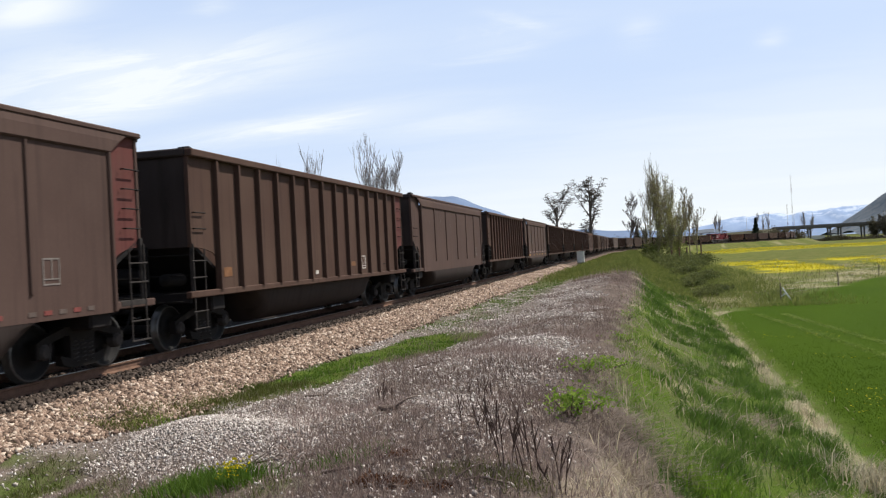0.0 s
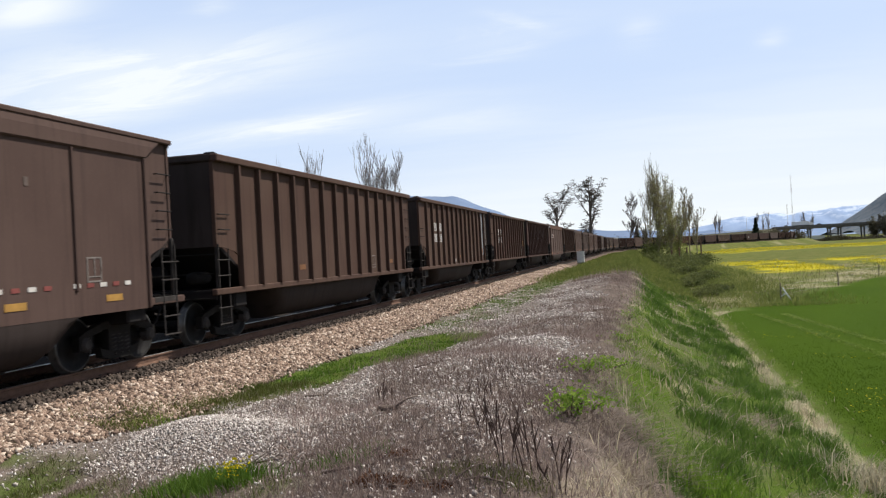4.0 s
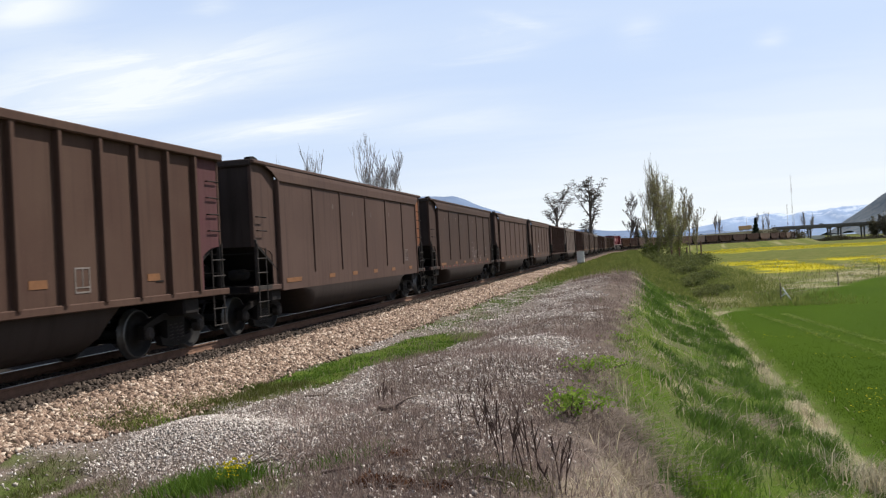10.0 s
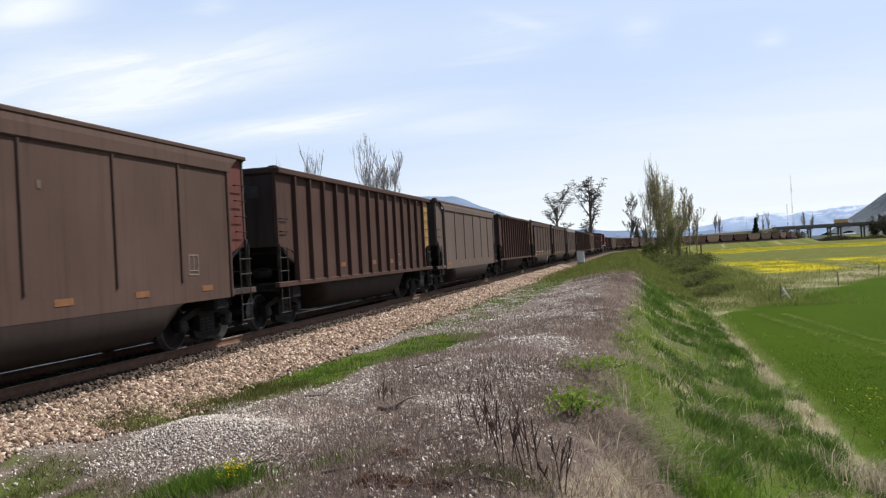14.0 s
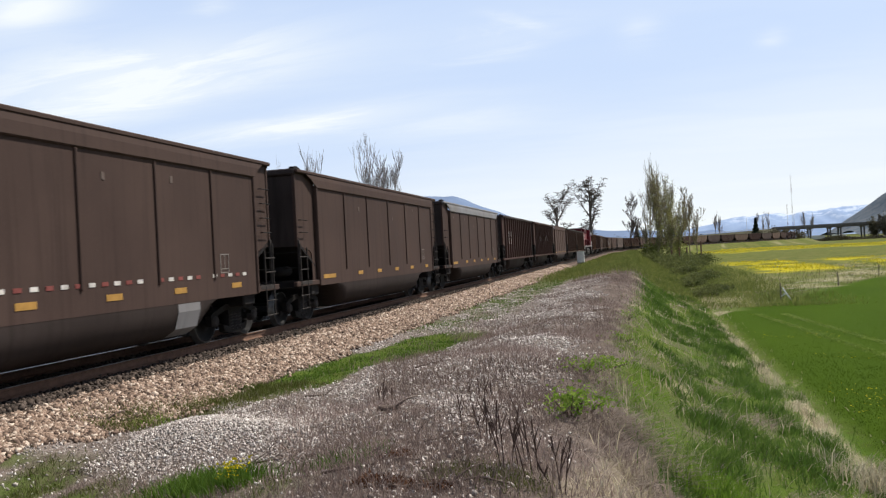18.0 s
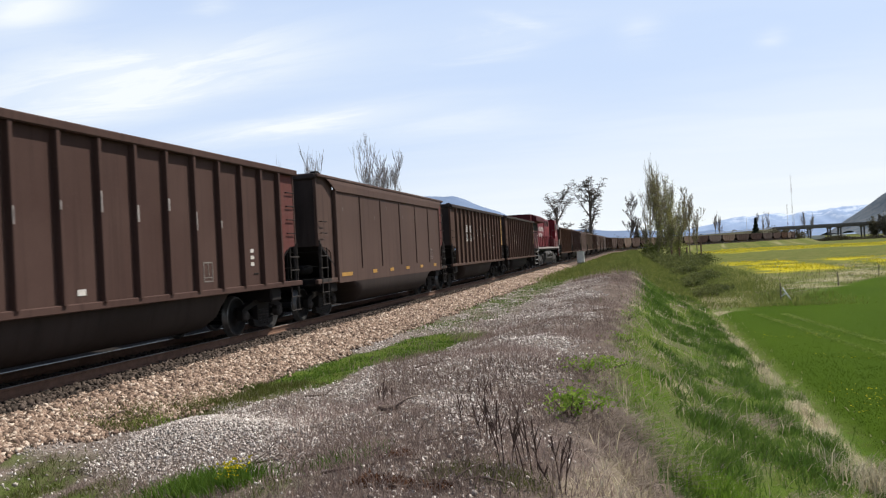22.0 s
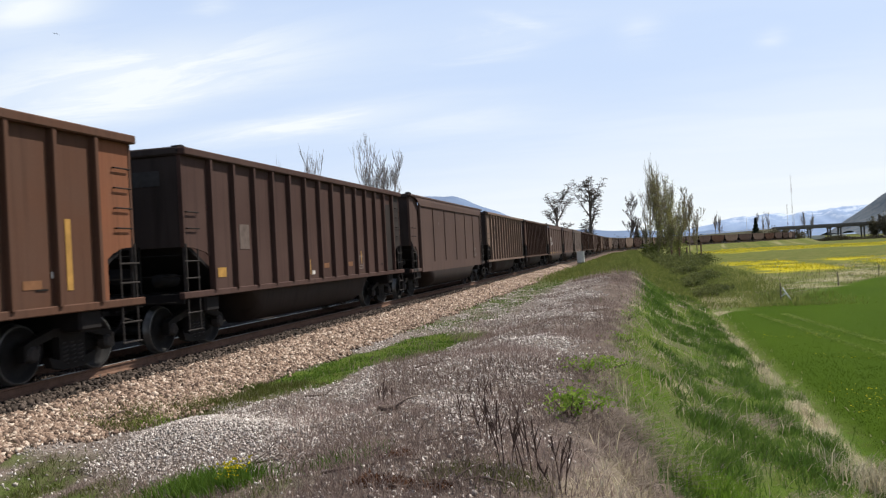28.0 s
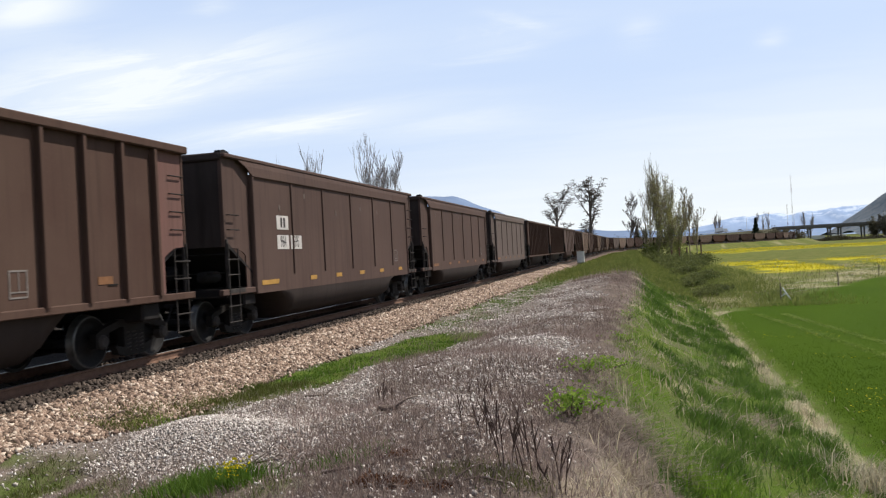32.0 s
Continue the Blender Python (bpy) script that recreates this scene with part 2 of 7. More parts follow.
# ---- mesh building ----
class Shape:
    def __init__(self):
        self.v, self.f = [], []

    def add(self, verts, faces, m=None):
        k = len(self.v)
        self.v += [tuple(m @ Vector(p)) for p in verts] if m else [tuple(p) for p in verts]
        self.f += [tuple(i + k for i in q) for q in faces]
        return self

    def box(self, cx, cy, cz, sx, sy, sz, ch=0.012, m=None):
        """A box with chamfered edges."""
        hx, hy, hz = sx / 2, sy / 2, sz / 2
        ch = min(ch, 0.3 * min(sx, sy, sz))
        vs, idx = [], {}
        for a in (-1, 1):
            for b in (-1, 1):
                for c in (-1, 1):
                    for ax in range(3):
                        d = [hx - ch, hy - ch, hz - ch]
                        d[ax] += ch
                        idx[a, b, c, ax] = len(vs)
                        vs.append((cx + a * d[0], cy + b * d[1], cz + c * d[2]))
        fs = []
        for ax in range(3):
            o = [i for i in range(3) if i != ax]
            for sgn in (-1, 1):
                q = []
                for u, w in ((-1, -1), (1, -1), (1, 1), (-1, 1)):
                    key = [0, 0, 0]
                    key[ax], key[o[0]], key[o[1]] = sgn, u, w
                    q.append(idx[(*key, ax)])
                flip = (sgn > 0) == (ax == 1)
                fs.append(tuple(reversed(q)) if flip else tuple(q))
        for ax in range(3):
            o = [i for i in range(3) if i != ax]
            for u in (-1, 1):
                for w in (-1, 1):
                    ka, kb = [0, 0, 0], [0, 0, 0]
                    ka[o[0]] = kb[o[0]] = u
                    ka[o[1]] = kb[o[1]] = w
                    ka[ax], kb[ax] = -1, 1
                    q = (idx[(*ka, o[0])], idx[(*kb, o[0])], idx[(*kb, o[1])], idx[(*ka, o[1])])
                    fs.append(q)
        for a in (-1, 1):
            for b in (-1, 1):
                for c in (-1, 1):
                    fs.append(tuple(idx[a, b, c, k] for k in range(3)))
        return self.add(vs, fs, m)

    def tube(self, pts, r, n=6, caps=True):
        """A round bar along points; r is one radius or one for each point."""
        pts = [Vector(p) for p in pts]
        rs = [r] * len(pts) if isinstance(r, (int, float)) else r
        k = len(self.v)
        up = Vector((0.13, 0.07, 1.0))
        for i, p in enumerate(pts):
            d = (pts[min(i + 1, len(pts) - 1)] - pts[max(i - 1, 0)]).normalized()
            a = d.cross(up)
            if a.length < 0.05:
                a = d.cross(Vector((1, 0.2, 0)))
            a.normalize()
            b = d.cross(a)
            for j in range(n):
                w = 2 * math.pi * j / n
                self.v.append(tuple(p + (a * math.cos(w) + b * math.sin(w)) * rs[i]))
        for i in range(len(pts) - 1):
            for j in range(n):
                self.f.append((k + i * n + j, k + i * n + (j + 1) % n, k + (i + 1) * n + (j + 1) % n, k + (i + 1) * n + j))
        if caps:
            self.f.append(tuple(k + j for j in reversed(range(n))))
            self.f.append(tuple(k + (len(pts) - 1) * n + j for j in range(n)))
        return self

    def prism(self, outline, a, b, axis="y"):
        """An outline of (u, w) pairs drawn out from a to b along an axis: x: (y, z), y: (x, z), z: (x, y)."""
        def at(u, w, t):
            return {"x": (t, u, w), "y": (u, t, w), "z": (u, w, t)}[axis]
        n = len(outline)
        vs = [at(u, w, a) for u, w in outline] + [at(u, w, b) for u, w in outline]
        fs = [tuple(range(n)), tuple(reversed(range(n, 2 * n)))]
        fs += [((i + 1) % n, i, i + n, (i + 1) % n + n) for i in range(n)]
        return self.add(vs, fs)

    def sheet(self, rows):
        """A skin through rows of points, all rows equally long."""
        k, n = len(self.v), len(rows[0])
        for r in rows:
            self.v += [tuple(p) for p in r]
        for i in range(len(rows) - 1):
            for j in range(n - 1):
                self.f.append((k + i * n + j, k + i * n + j + 1, k + (i + 1) * n + j + 1, k + (i + 1) * n + j))
        return self

    def lathe(self, prof, n=24, axis="x", at=(0, 0, 0)):
        """A profile of (along, radius) pairs turned round an axis."""
        rows = []
        for j in range(n + 1):
            w = 2 * math.pi * j / n
            row = []
            for a, r in prof:
                c, s = r * math.cos(w), r * math.sin(w)
                p = {"x": (a, c, s), "y": (c, a, s), "z": (c, s, a)}[axis]
                row.append((p[0] + at[0], p[1] + at[1], p[2] + at[2]))
            rows.append(row)
        return self.sheet(rows)


def part(name, shape, mat, parent=None, label="", smooth=False, m=None):
    """Links a shape as one mesh object under a thing or a part."""
    me = bpy.data.meshes.new(name)
    me.from_pydata(shape.v, [], shape.f)
    me.materials.append(mat)
    bm = bmesh.new()
    bm.from_mesh(me)
    bmesh.ops.recalc_face_normals(bm, faces=bm.faces)
    bm.to_mesh(me)
    bm.free()
    if smooth:
        me.polygons.foreach_set("use_smooth", [True] * len(me.polygons))
    ob = new(name, me)
    if parent:
        ob.parent = parent
    if m is not None:
        ob.matrix_basis = m
    if label:
        tagged(ob, label)
    return ob


def same_mesh(name, ob, parent, m):
    """Another object on the mesh of ob."""
    o = new(name, ob.data)
    o.parent = parent
    o.matrix_basis = m
    return o


def thing(name, label, category, group="", at=None, kind=""):
    ob = new(name)
    tagged(ob, label, category, group, kind)
    if at is not None:
        ob.matrix_basis = at
    return ob


def mesh_from(name, v, f, mats, smooth=False, slots=None):
    """A mesh object from arrays of points and of faces that all have the same number of corners."""
    me = bpy.data.meshes.new(name)
    v, f = np.asarray(v, dtype=np.float32), np.asarray(f, dtype=np.int32)
    n = f.shape[1]
    me.vertices.add(len(v))
    me.vertices.foreach_set("co", v.ravel())
    me.loops.add(f.size)
    me.loops.foreach_set("vertex_index", f.ravel())
    me.polygons.add(len(f))
    me.polygons.foreach_set("loop_start", np.arange(len(f), dtype=np.int32) * n)
    for mt in mats:
        me.materials.append(mt)
    if slots is not None:
        me.polygons.foreach_set("material_index", np.asarray(slots, dtype=np.int32))
    if smooth:
        me.polygons.foreach_set("use_smooth", np.ones(len(f), dtype=bool))
    me.update(calc_edges=True)
    return new(name, me)


# ---- the line of the track ----
S0, R1, TURN1 = 230.0, 400.0, radians(32)
S1 = S0 + R1 * TURN1 + 8.0
R2, TURN2 = 300.0, radians(38)


def track(s):
    """Place and heading (clockwise from +y) at s metres along the track."""
    if s <= S0:
        return 0.0, s, 0.0
    b = min((s - S0) / R1, TURN1)
    x, y = R1 * (1 - math.cos(b)), S0 + R1 * math.sin(b)
    e = min(max(s - S0 - R1 * TURN1, 0.0), 8.0)
    x, y = x + e * math.sin(b), y + e * math.cos(b)
    if s > S1:
        c = min((s - S1) / R2, TURN2)
        x += R2 * (math.cos(b - c) - math.cos(b))
        y += R2 * (math.sin(b) - math.sin(b - c))
        b -= c
        e = max(s - S1 - R2 * TURN2, 0.0)
        x, y = x + e * math.sin(b), y + e * math.cos(b)
    return x, y, b


# ---- ground ----
def vnoise(x, y, size, seed=0):
    """Smooth value noise between 0 and 1 with features of that size in metres."""
    x, y = np.asarray(x, float) / size + seed * 17.3, np.asarray(y, float) / size - seed * 9.1
    i, j = np.floor(x), np.floor(y)
    u, v = x - i, y - j
    u, v = u * u * (3 - 2 * u), v * v * (3 - 2 * v)

    def h(a, b):
        w = np.sin(a * 127.1 + b * 311.7 + seed * 74.7) * 43758.5453
        return w - np.floor(w)

    return (h(i, j) * (1 - u) + h(i + 1, j) * u) * (1 - v) + (h(i, j + 1) * (1 - u) + h(i + 1, j + 1) * u) * v


def sstep(a, b, x):
    t = np.clip((np.asarray(x, float) - a) / (b - a), 0, 1)
    return t * t * (3 - 2 * t)


PATHPTS = np.array([track(s)[:2] for s in np.arange(-40, 900, 4.0)])
PATHHD = np.array([track(s)[2] for s in np.arange(-40, 900, 4.0)])


def offset(x, y):
    """Signed distance to the right of the track's centre line."""
    x, y = np.asarray(x, float), np.asarray(y, float)
    n = x.copy()
    far = (y > 215) & (np.abs(x - 60) < 400)
    if far.any():
        xf, yf = x[far], y[far]
        d = (xf[:, None] - PATHPTS[None, :, 0]) ** 2 + (yf[:, None] - PATHPTS[None, :, 1]) ** 2
        k = d.argmin(1)
        side = (xf - PATHPTS[k, 0]) * np.cos(PATHHD[k]) - (yf - PATHPTS[k, 1]) * np.sin(PATHHD[k])
        n[far] = np.sign(side) * np.sqrt(d[np.arange(len(k)), k])
    return n


FIELD_Z = -3.05
# the rise left of the track is an added bank, closing the view beneath cars
PROFILE = np.array([(-4000, -3.0), (-40, -3.0), (-26, -0.4), (-12, 0.55), (-7, 0.45), (-4.2, -0.25), (-2.9, -0.42), (-1.9, -0.24), (-1.3, -0.2), (1.3, -0.2),
                    (1.9, -0.24), (2.9, -0.56), (3.6, -0.60), (4.8, -0.56), (5.8, -0.46), (6.8, -0.28), (8.0, -0.11), (9.4, -0.12), (9.9, -0.36), (10.6, -1.08),
                    (11.4, -1.70), (12.6, -2.34), (13.6, -2.78), (14.2, -3.02), (14.6, -3.12), (15.4, -3.05), (4000, -3.05)])


def ground_z(x, y):
    x, y = np.asarray(x, float), np.asarray(y, float)
    n = offset(x, y)
    z = np.interp(n, PROFILE[:, 0], PROFILE[:, 1])
    near = sstep(60, 30, np.abs(y))
    berm = sstep(3.3, 5.0, n) * sstep(10.5, 8.5, n)
    z = z + berm * (0.34 * (vnoise(n, y, 3.4, 1) - 0.5) + 0.16 * (vnoise(n, y, 1.1, 2) - 0.5)) * near
    # an old heap of gravel beside the ballast
    z = z + 0.34 * np.exp(-(((n - 4.9) / 1.25) ** 2 + ((y - 8.9 + 0.3 * (n - 4.9)) / 0.85) ** 2))
    slope = sstep(9.5, 10.5, n) * sstep(15.2, 13.8, n)
    z = z + slope * (0.26 * (vnoise(n - 0.33 * y, y * 0.16, 0.7, 3) - 0.5) + 0.13 * (vnoise(n - 0.33 * y, y * 0.16, 0.3, 6) - 0.5)) * sstep(140, 60, y)
    z = z + sstep(2.2, 2.8, np.abs(n)) * sstep(40, 5, np.abs(n)) * 0.05 * (vnoise(n, y, 0.45, 4) - 0.5) * near
    z = z + sstep(20, 60, np.abs(n)) * 0.3 * (vnoise(x, y, 40, 5) - 0.5) * sstep(900, 200, np.abs(y))
    return z


def lines(*spans):
    out = []
    for a, b, step in spans:
        out += list(np.arange(a, b, step))
    return np.array(out)


GX = lines((-4200, -400, 760), (-400, -60, 68), (-60, -10, 5), (-10, -2, 1), (-2, 2, 0.5), (2, 16, 0.14), (16, 60, 1.4), (60, 200, 7), (200, 420, 27), (420, 4300, 480))
GY = lines((-4200, -200, 800), (-200, 2, 18), (2, 30, 0.18), (30, 80, 0.6), (80, 250, 3), (250, 640, 7), (640, 1200, 80), (1200, 4800, 600))


def crest_line(y):
    """Where the dead growth of the crest gives way to the green slope, as a distance from the track."""
    return 9.55 + 0.02 * np.maximum(0, y - 12) + 0.9 * sstep(10.0, 8.0, y)


def verge_line(y):
    """Middle of the grassy hollow between the ballast and the berm."""
    return np.where(y > 13.5, 3.75 + 0.143 * (y - 13.5), 3.75 - 0.26 * (13.5 - y))


def zones(x, y):
    """How much of each kind of cover lies at a place."""
    n = offset(x, y)
    e = 0.5 * (vnoise(x, y, 0.9, 7) - 0.5) + 0.35 * (vnoise(x, y, 0.3, 8) - 0.5)
    stone = sstep(3.25, 2.75, np.abs(n) + 0.7 * e + 0.6 * sstep(10.5, 7.5, y))
    far = sstep(48, 78, y)
    gr = sstep(3.0, 3.7, n + e + 1.0 * sstep(10.5, 8.0, y)) * sstep(9.6, 8.4, n + 1.4 * e + 0.02 * y) * (1 - far)
    green = np.where(n > 3, sstep(-0.3, 0.3, n - crest_line(y) + 0.9 * e) * (0.6 + 0.4 * np.maximum(sstep(0.3, 0.6, vnoise(x - 0.33 * y, y * 0.16, 0.55, 9)), sstep(13, 15, n))), 0.35 * (n < -14))
    hollow = np.abs(n - verge_line(y)) + 0.4 * e
    strip = sstep(1.05, 0.80, hollow) * sstep(12.4, 13.4, y + 1.2 * e) * sstep(23.0, 21.5, y + 2 * e)
    olive = sstep(0.60, 0.30, hollow) * sstep(9.8, 10.5, y + e) * sstep(13.6, 12.6, y + 1.2 * e)
    patch = sstep(2.6, 3.1, n + 0.6 * e) * sstep(5.7, 5.1, n + 0.9 * e) * sstep(22, 25, y) * 0.55 * sstep(0.5, 0.7, vnoise(x * 0.5, y, 4.0, 11))
    strip = np.maximum(strip, patch)
    corner = sstep(8.4, 7.5, y + 0.5 * (n - 3.6) + 1.2 * e) * sstep(7.6, 6.8, n + e)
    strip = np.maximum(strip, np.maximum(0.8 * corner * sstep(0.35, 0.55, vnoise(x, y * 0.5, 0.4, 12)), 0.45 * olive))
    green = np.maximum(np.maximum(green, strip), far * (n > 2.9))
    foot = sstep(8.2, 7.5, y + 0.55 * (n - 4.0) + 0.7 * e) * sstep(7.4, 6.6, n + e)
    gr = gr * (1 - strip) * (1 - 0.65 * foot) * (1 - 0.6 * sstep(7.2, 6.4, y + 0.6 * e) * sstep(6.4, 7.4, n))
    straw = sstep(8.9, 9.8, n + e) * sstep(15.4, 14.4, n) * sstep(0.66, 0.84, 0.55 * vnoise(x - 0.33 * y, y * 0.16, 0.5, 10) + 0.45 * vnoise(x - 0.33 * y, y * 0.16, 0.22, 15) + 0.12 * sstep(11.5, 9.5, n) * sstep(14, 8, y)) * 0.55
    straw = np.maximum(straw, sstep(13.55, 13.8, n + 0.4 * e) * sstep(14.55, 14.2, n + 0.4 * e) * sstep(16.5, 19.5, y) * 0.8 * sstep(0.15, 0.4, vnoise(x, y, 3.0, 16)) * sstep(56, 40, y))
    fence = y - 63.7 - 2.0 * (x - 20.0)
    field = sstep(14.6, 15.2, n + 0.3 * e) * sstep(0.5, -0.5, fence + 2 * e)
    rough = (n > 14.6) * (fence > 0)
    straw = np.maximum(straw, rough * (0.08 + 0.55 * sstep(0.45, 0.75, vnoise(x, y, 3, 12))) * sstep(50, 12, fence))
    band = vnoise(x * 0.35, y * 0.12, 12, 13)
    b1 = sstep(110, 118, y) * sstep(178, 166, y) * (sstep(24, 27, x) * sstep(39, 36, x) + sstep(41, 46, x))
    b2 = sstep(225, 245, y) * sstep(430, 380, y) * sstep(28, 40, x) * sstep(0.25, 0.45, vnoise(x * 0.3, y, 30, 14))
    flower = np.clip((b1 + b2 * 0.9) * sstep(0.2, 0.5, band + 0.15) * sstep(0.28, 0.5, 0.6 * vnoise(x * 0.5, y, 7, 17) + 0.4 * vnoise(x * 0.6, y, 2.5, 18)), 0, 1) * (n > 15)
    # near-black bed and left bank: shade beneath the train put in, with coal dust
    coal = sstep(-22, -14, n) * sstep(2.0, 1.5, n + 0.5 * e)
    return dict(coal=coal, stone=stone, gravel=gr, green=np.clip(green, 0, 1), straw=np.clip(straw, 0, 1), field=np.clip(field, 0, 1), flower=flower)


def ground_material():
    k = Nodes("ground_cover", 0.95, 0.0, 0.02)
    geo = k.n.new("ShaderNodeNewGeometry").outputs["Position"]
    k.co = geo
    big, mid, fine, grit = k.noise(0.35, 5), k.noise(2.5, 5), k.noise(14, 5), k.noise(60, 4)
    soil = k.mix(k.span(mid, 0.35, 0.65), (0.085, 0.066, 0.055), (0.175, 0.140, 0.122))
    chips = k.mix(k.voronoi(34), (0.16, 0.145, 0.140), (0.60, 0.57, 0.55), "MIX")
    chips = k.mix(k.span(k.voronoi(34, "Distance"), 0.1, 0.55), (0.54, 0.485, 0.445), (0.165, 0.137, 0.122))
    chips = k.mix(k.span(fine, 0.35, 0.62), chips, soil)
    grass = k.mix(k.span(fine, 0.3, 0.7), (0.046, 0.088, 0.011), (0.082, 0.125, 0.020))
    grass = k.mix(k.span(mid, 0.45, 0.75), grass, (0.068, 0.074, 0.024))
    grass = k.mix(k.span(k.noise(0.045, 5, 0.6, stretch=(1, 0.5, 1)), 0.38, 0.62), grass, (0.088, 0.096, 0.026))
    dry = k.mix(k.span(k.noise(0.30, 5, 0.65), 0.38, 0.62), (0.070, 0.092, 0.019), (0.150, 0.138, 0.050))
    grass = k.mix(k.span(k.sep()[1], 75, 125, 0.0, 0.8), grass, dry)
    straw = k.mix(k.span(fine, 0.3, 0.7), (0.22, 0.185, 0.115), (0.46, 0.40, 0.28))
    field = k.mix(k.span(k.noise(0.08, 4, stretch=(3, 1, 1)), 0.35, 0.65), (0.036, 0.066, 0.004), (0.047, 0.080, 0.005))
    field = k.mix(k.span(grit, 0.4, 0.75), field, (0.031, 0.060, 0.005))
    flower = k.mix(k.span(k.noise(0.22, 6, 0.7, stretch=(1, 0.35, 1)), 0.42, 0.56), (0.085, 0.105, 0.018), (0.40, 0.34, 0.020))
    stone = k.mix(k.voronoi(16), (0.10, 0.070, 0.055), (0.32, 0.245, 0.19))
    stone = k.mix(k.span(k.voronoi(16, "Distance"), 0.25, 0.6), stone, (0.07, 0.05, 0.045))
    c = soil
    # the last tone, near black, stands in for shade beneath the train
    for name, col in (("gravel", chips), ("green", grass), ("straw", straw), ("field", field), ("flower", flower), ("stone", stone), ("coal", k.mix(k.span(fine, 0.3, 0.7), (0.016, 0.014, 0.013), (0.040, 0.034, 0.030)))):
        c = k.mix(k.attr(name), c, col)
    k.bump(k.math("ADD", fine, grit), 0.6, 0.03)
    return k.done(c)


def build_ground():
    X, Y = np.meshgrid(GX, GY)
    x, y = X.ravel(), Y.ravel()
    z = ground_z(x, y)
    nx, ny = len(GX), len(GY)
    i = (np.arange(ny - 1)[:, None] * nx + np.arange(nx - 1)[None, :]).ravel()
    f = np.stack([i, i + 1, i + nx + 1, i + nx], 1)
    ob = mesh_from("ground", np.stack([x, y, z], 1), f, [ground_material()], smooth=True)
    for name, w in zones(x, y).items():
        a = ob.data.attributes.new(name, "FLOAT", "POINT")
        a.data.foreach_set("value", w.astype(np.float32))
    tagged(ob, "weedy railway embankment running down to a green field", "ground", kind="structure")


build_ground()


# ---- track ----
def build_track():
    tr = thing("railway_track", "rusty steel rails on creosoted timber sleepers", "railway track", kind="structure")
    stations = list(np.arange(-60, S0, 30.0)) + list(np.arange(S0, 760, 8.0))
    for side in (-1, 1):
        for nm, mat, sec in (("rail", RUST, [(-0.07, -0.17), (0.07, -0.17), (0.07, -0.155), (0.012, -0.13), (0.012, -0.045), (0.036, -0.035), (0.036, -0.004),
                                            (-0.036, -0.004), (-0.036, -0.035), (-0.012, -0.045), (-0.012, -0.13), (-0.07, -0.155), (-0.07, -0.17)]),
                             ("rail_head", SHINE, [(-0.033, -0.004), (0.033, -0.004), (0.028, 0.0), (-0.028, 0.0), (-0.033, -0.004)])):
            sh, rows = Shape(), []
            for s in stations:
                x, y, b = track(s)
                rows.append([(x + (side * 0.754 + u) * math.cos(b), y - (side * 0.754 + u) * math.sin(b), w) for u, w in sec])
            sh.sheet(rows)
            part(nm, sh, mat, tr)
    tie = Shape().box(0, 0, 0, 2.6, 0.23, 0.18, 0.015)
    first = None
    for k in range(96):
        s = -12 + k * 0.53
        m = pose(random.uniform(-0.04, 0.04), s, -0.262, 0, 0, random.uniform(-1, 1))
        if first is None:
            first = part("sleeper", tie, TIEWOOD, tr, m=m)
        else:
            same_mesh("sleeper", first, tr, m)
    rest = Shape()
    s = -12 + 96 * 0.53
    while s < 470:
        x, y, b = track(s)
        rest.box(0, 0, 0, 2.6, 0.23, 0.18, 0.01, m=pose(x, y, -0.262, 0, 0, -math.degrees(b)))
        s += 0.53
    o = part("far_sleepers", rest, TIEWOOD, tr)
    tagged(o, kind="stuff")


build_track()

# ---- the train ----
CAR, LOCO = 16.15, 22.35
GOES = [(-4, 76.9), (0, 13.45), (3, -34.25), (6, -82.0), (9, -129.45), (13, -192.85), (19, -287.9), (23, -351.0), (25.5, -390.0), (28, -429.05), (32, -492.0), (36, -555.0)]


def advance(t):
    """Metres of the coupling behind the first named car along the track, a smooth curve through the rows of GOES."""
    k = max(1, min(len(GOES) - 3, sum(1 for a, _ in GOES if a <= t) - 1))
    (t0, a), (t1, b), (t2, c), (t3, d) = GOES[k - 1:k + 3]
    w = t2 - t1
    m1, m2 = (c - a) / (t2 - t0) * w, (d - b) / (t3 - t1) * w
    u = (t - t1) / w
    return (2 * u**3 - 3 * u**2 + 1) * b + (u**3 - 2 * u**2 + u) * m1 + (3 * u**2 - 2 * u**3) * c + (u**3 - u**2) * m2


def centre_of(j):
    """Where car j stands behind the reference coupling; the locomotive runs between cars 25 and 26."""
    return (j - 1) * CAR + CAR / 2 + (LOCO if j >= 26 else 0)


LOCO_AT = 25 * CAR + LOCO / 2


def on_track(s, half):
    (x0, y0, _), (x1, y1, _) = track(s - half), track(s + half)
    return Matrix.Translation(((x0 + x1) / 2, (y0 + y1) / 2, 0)) @ Matrix.Rotation(-math.atan2(x1 - x0, y1 - y0), 4, "Z")


def wheel_profile(r):
    """One wheelset turned about x: two flanged wheels on an axle."""
    p = [(-0.96, 0.0), (-0.96, 0.075), (-0.82, 0.075), (-0.815, 0.16), (-0.79, 0.17), (-0.77, r - 0.09), (-0.83, r - 0.07), (-0.835, r - 0.012), (-0.82, r), (-0.735, r + 0.003),
         (-0.72, r + 0.03), (-0.70, r + 0.028), (-0.695, r - 0.06), (-0.74, r - 0.08), (-0.75, 0.17), (-0.70, 0.15), (-0.70, 0.085)]
    return p + [(-a, b) for a, b in reversed(p)]


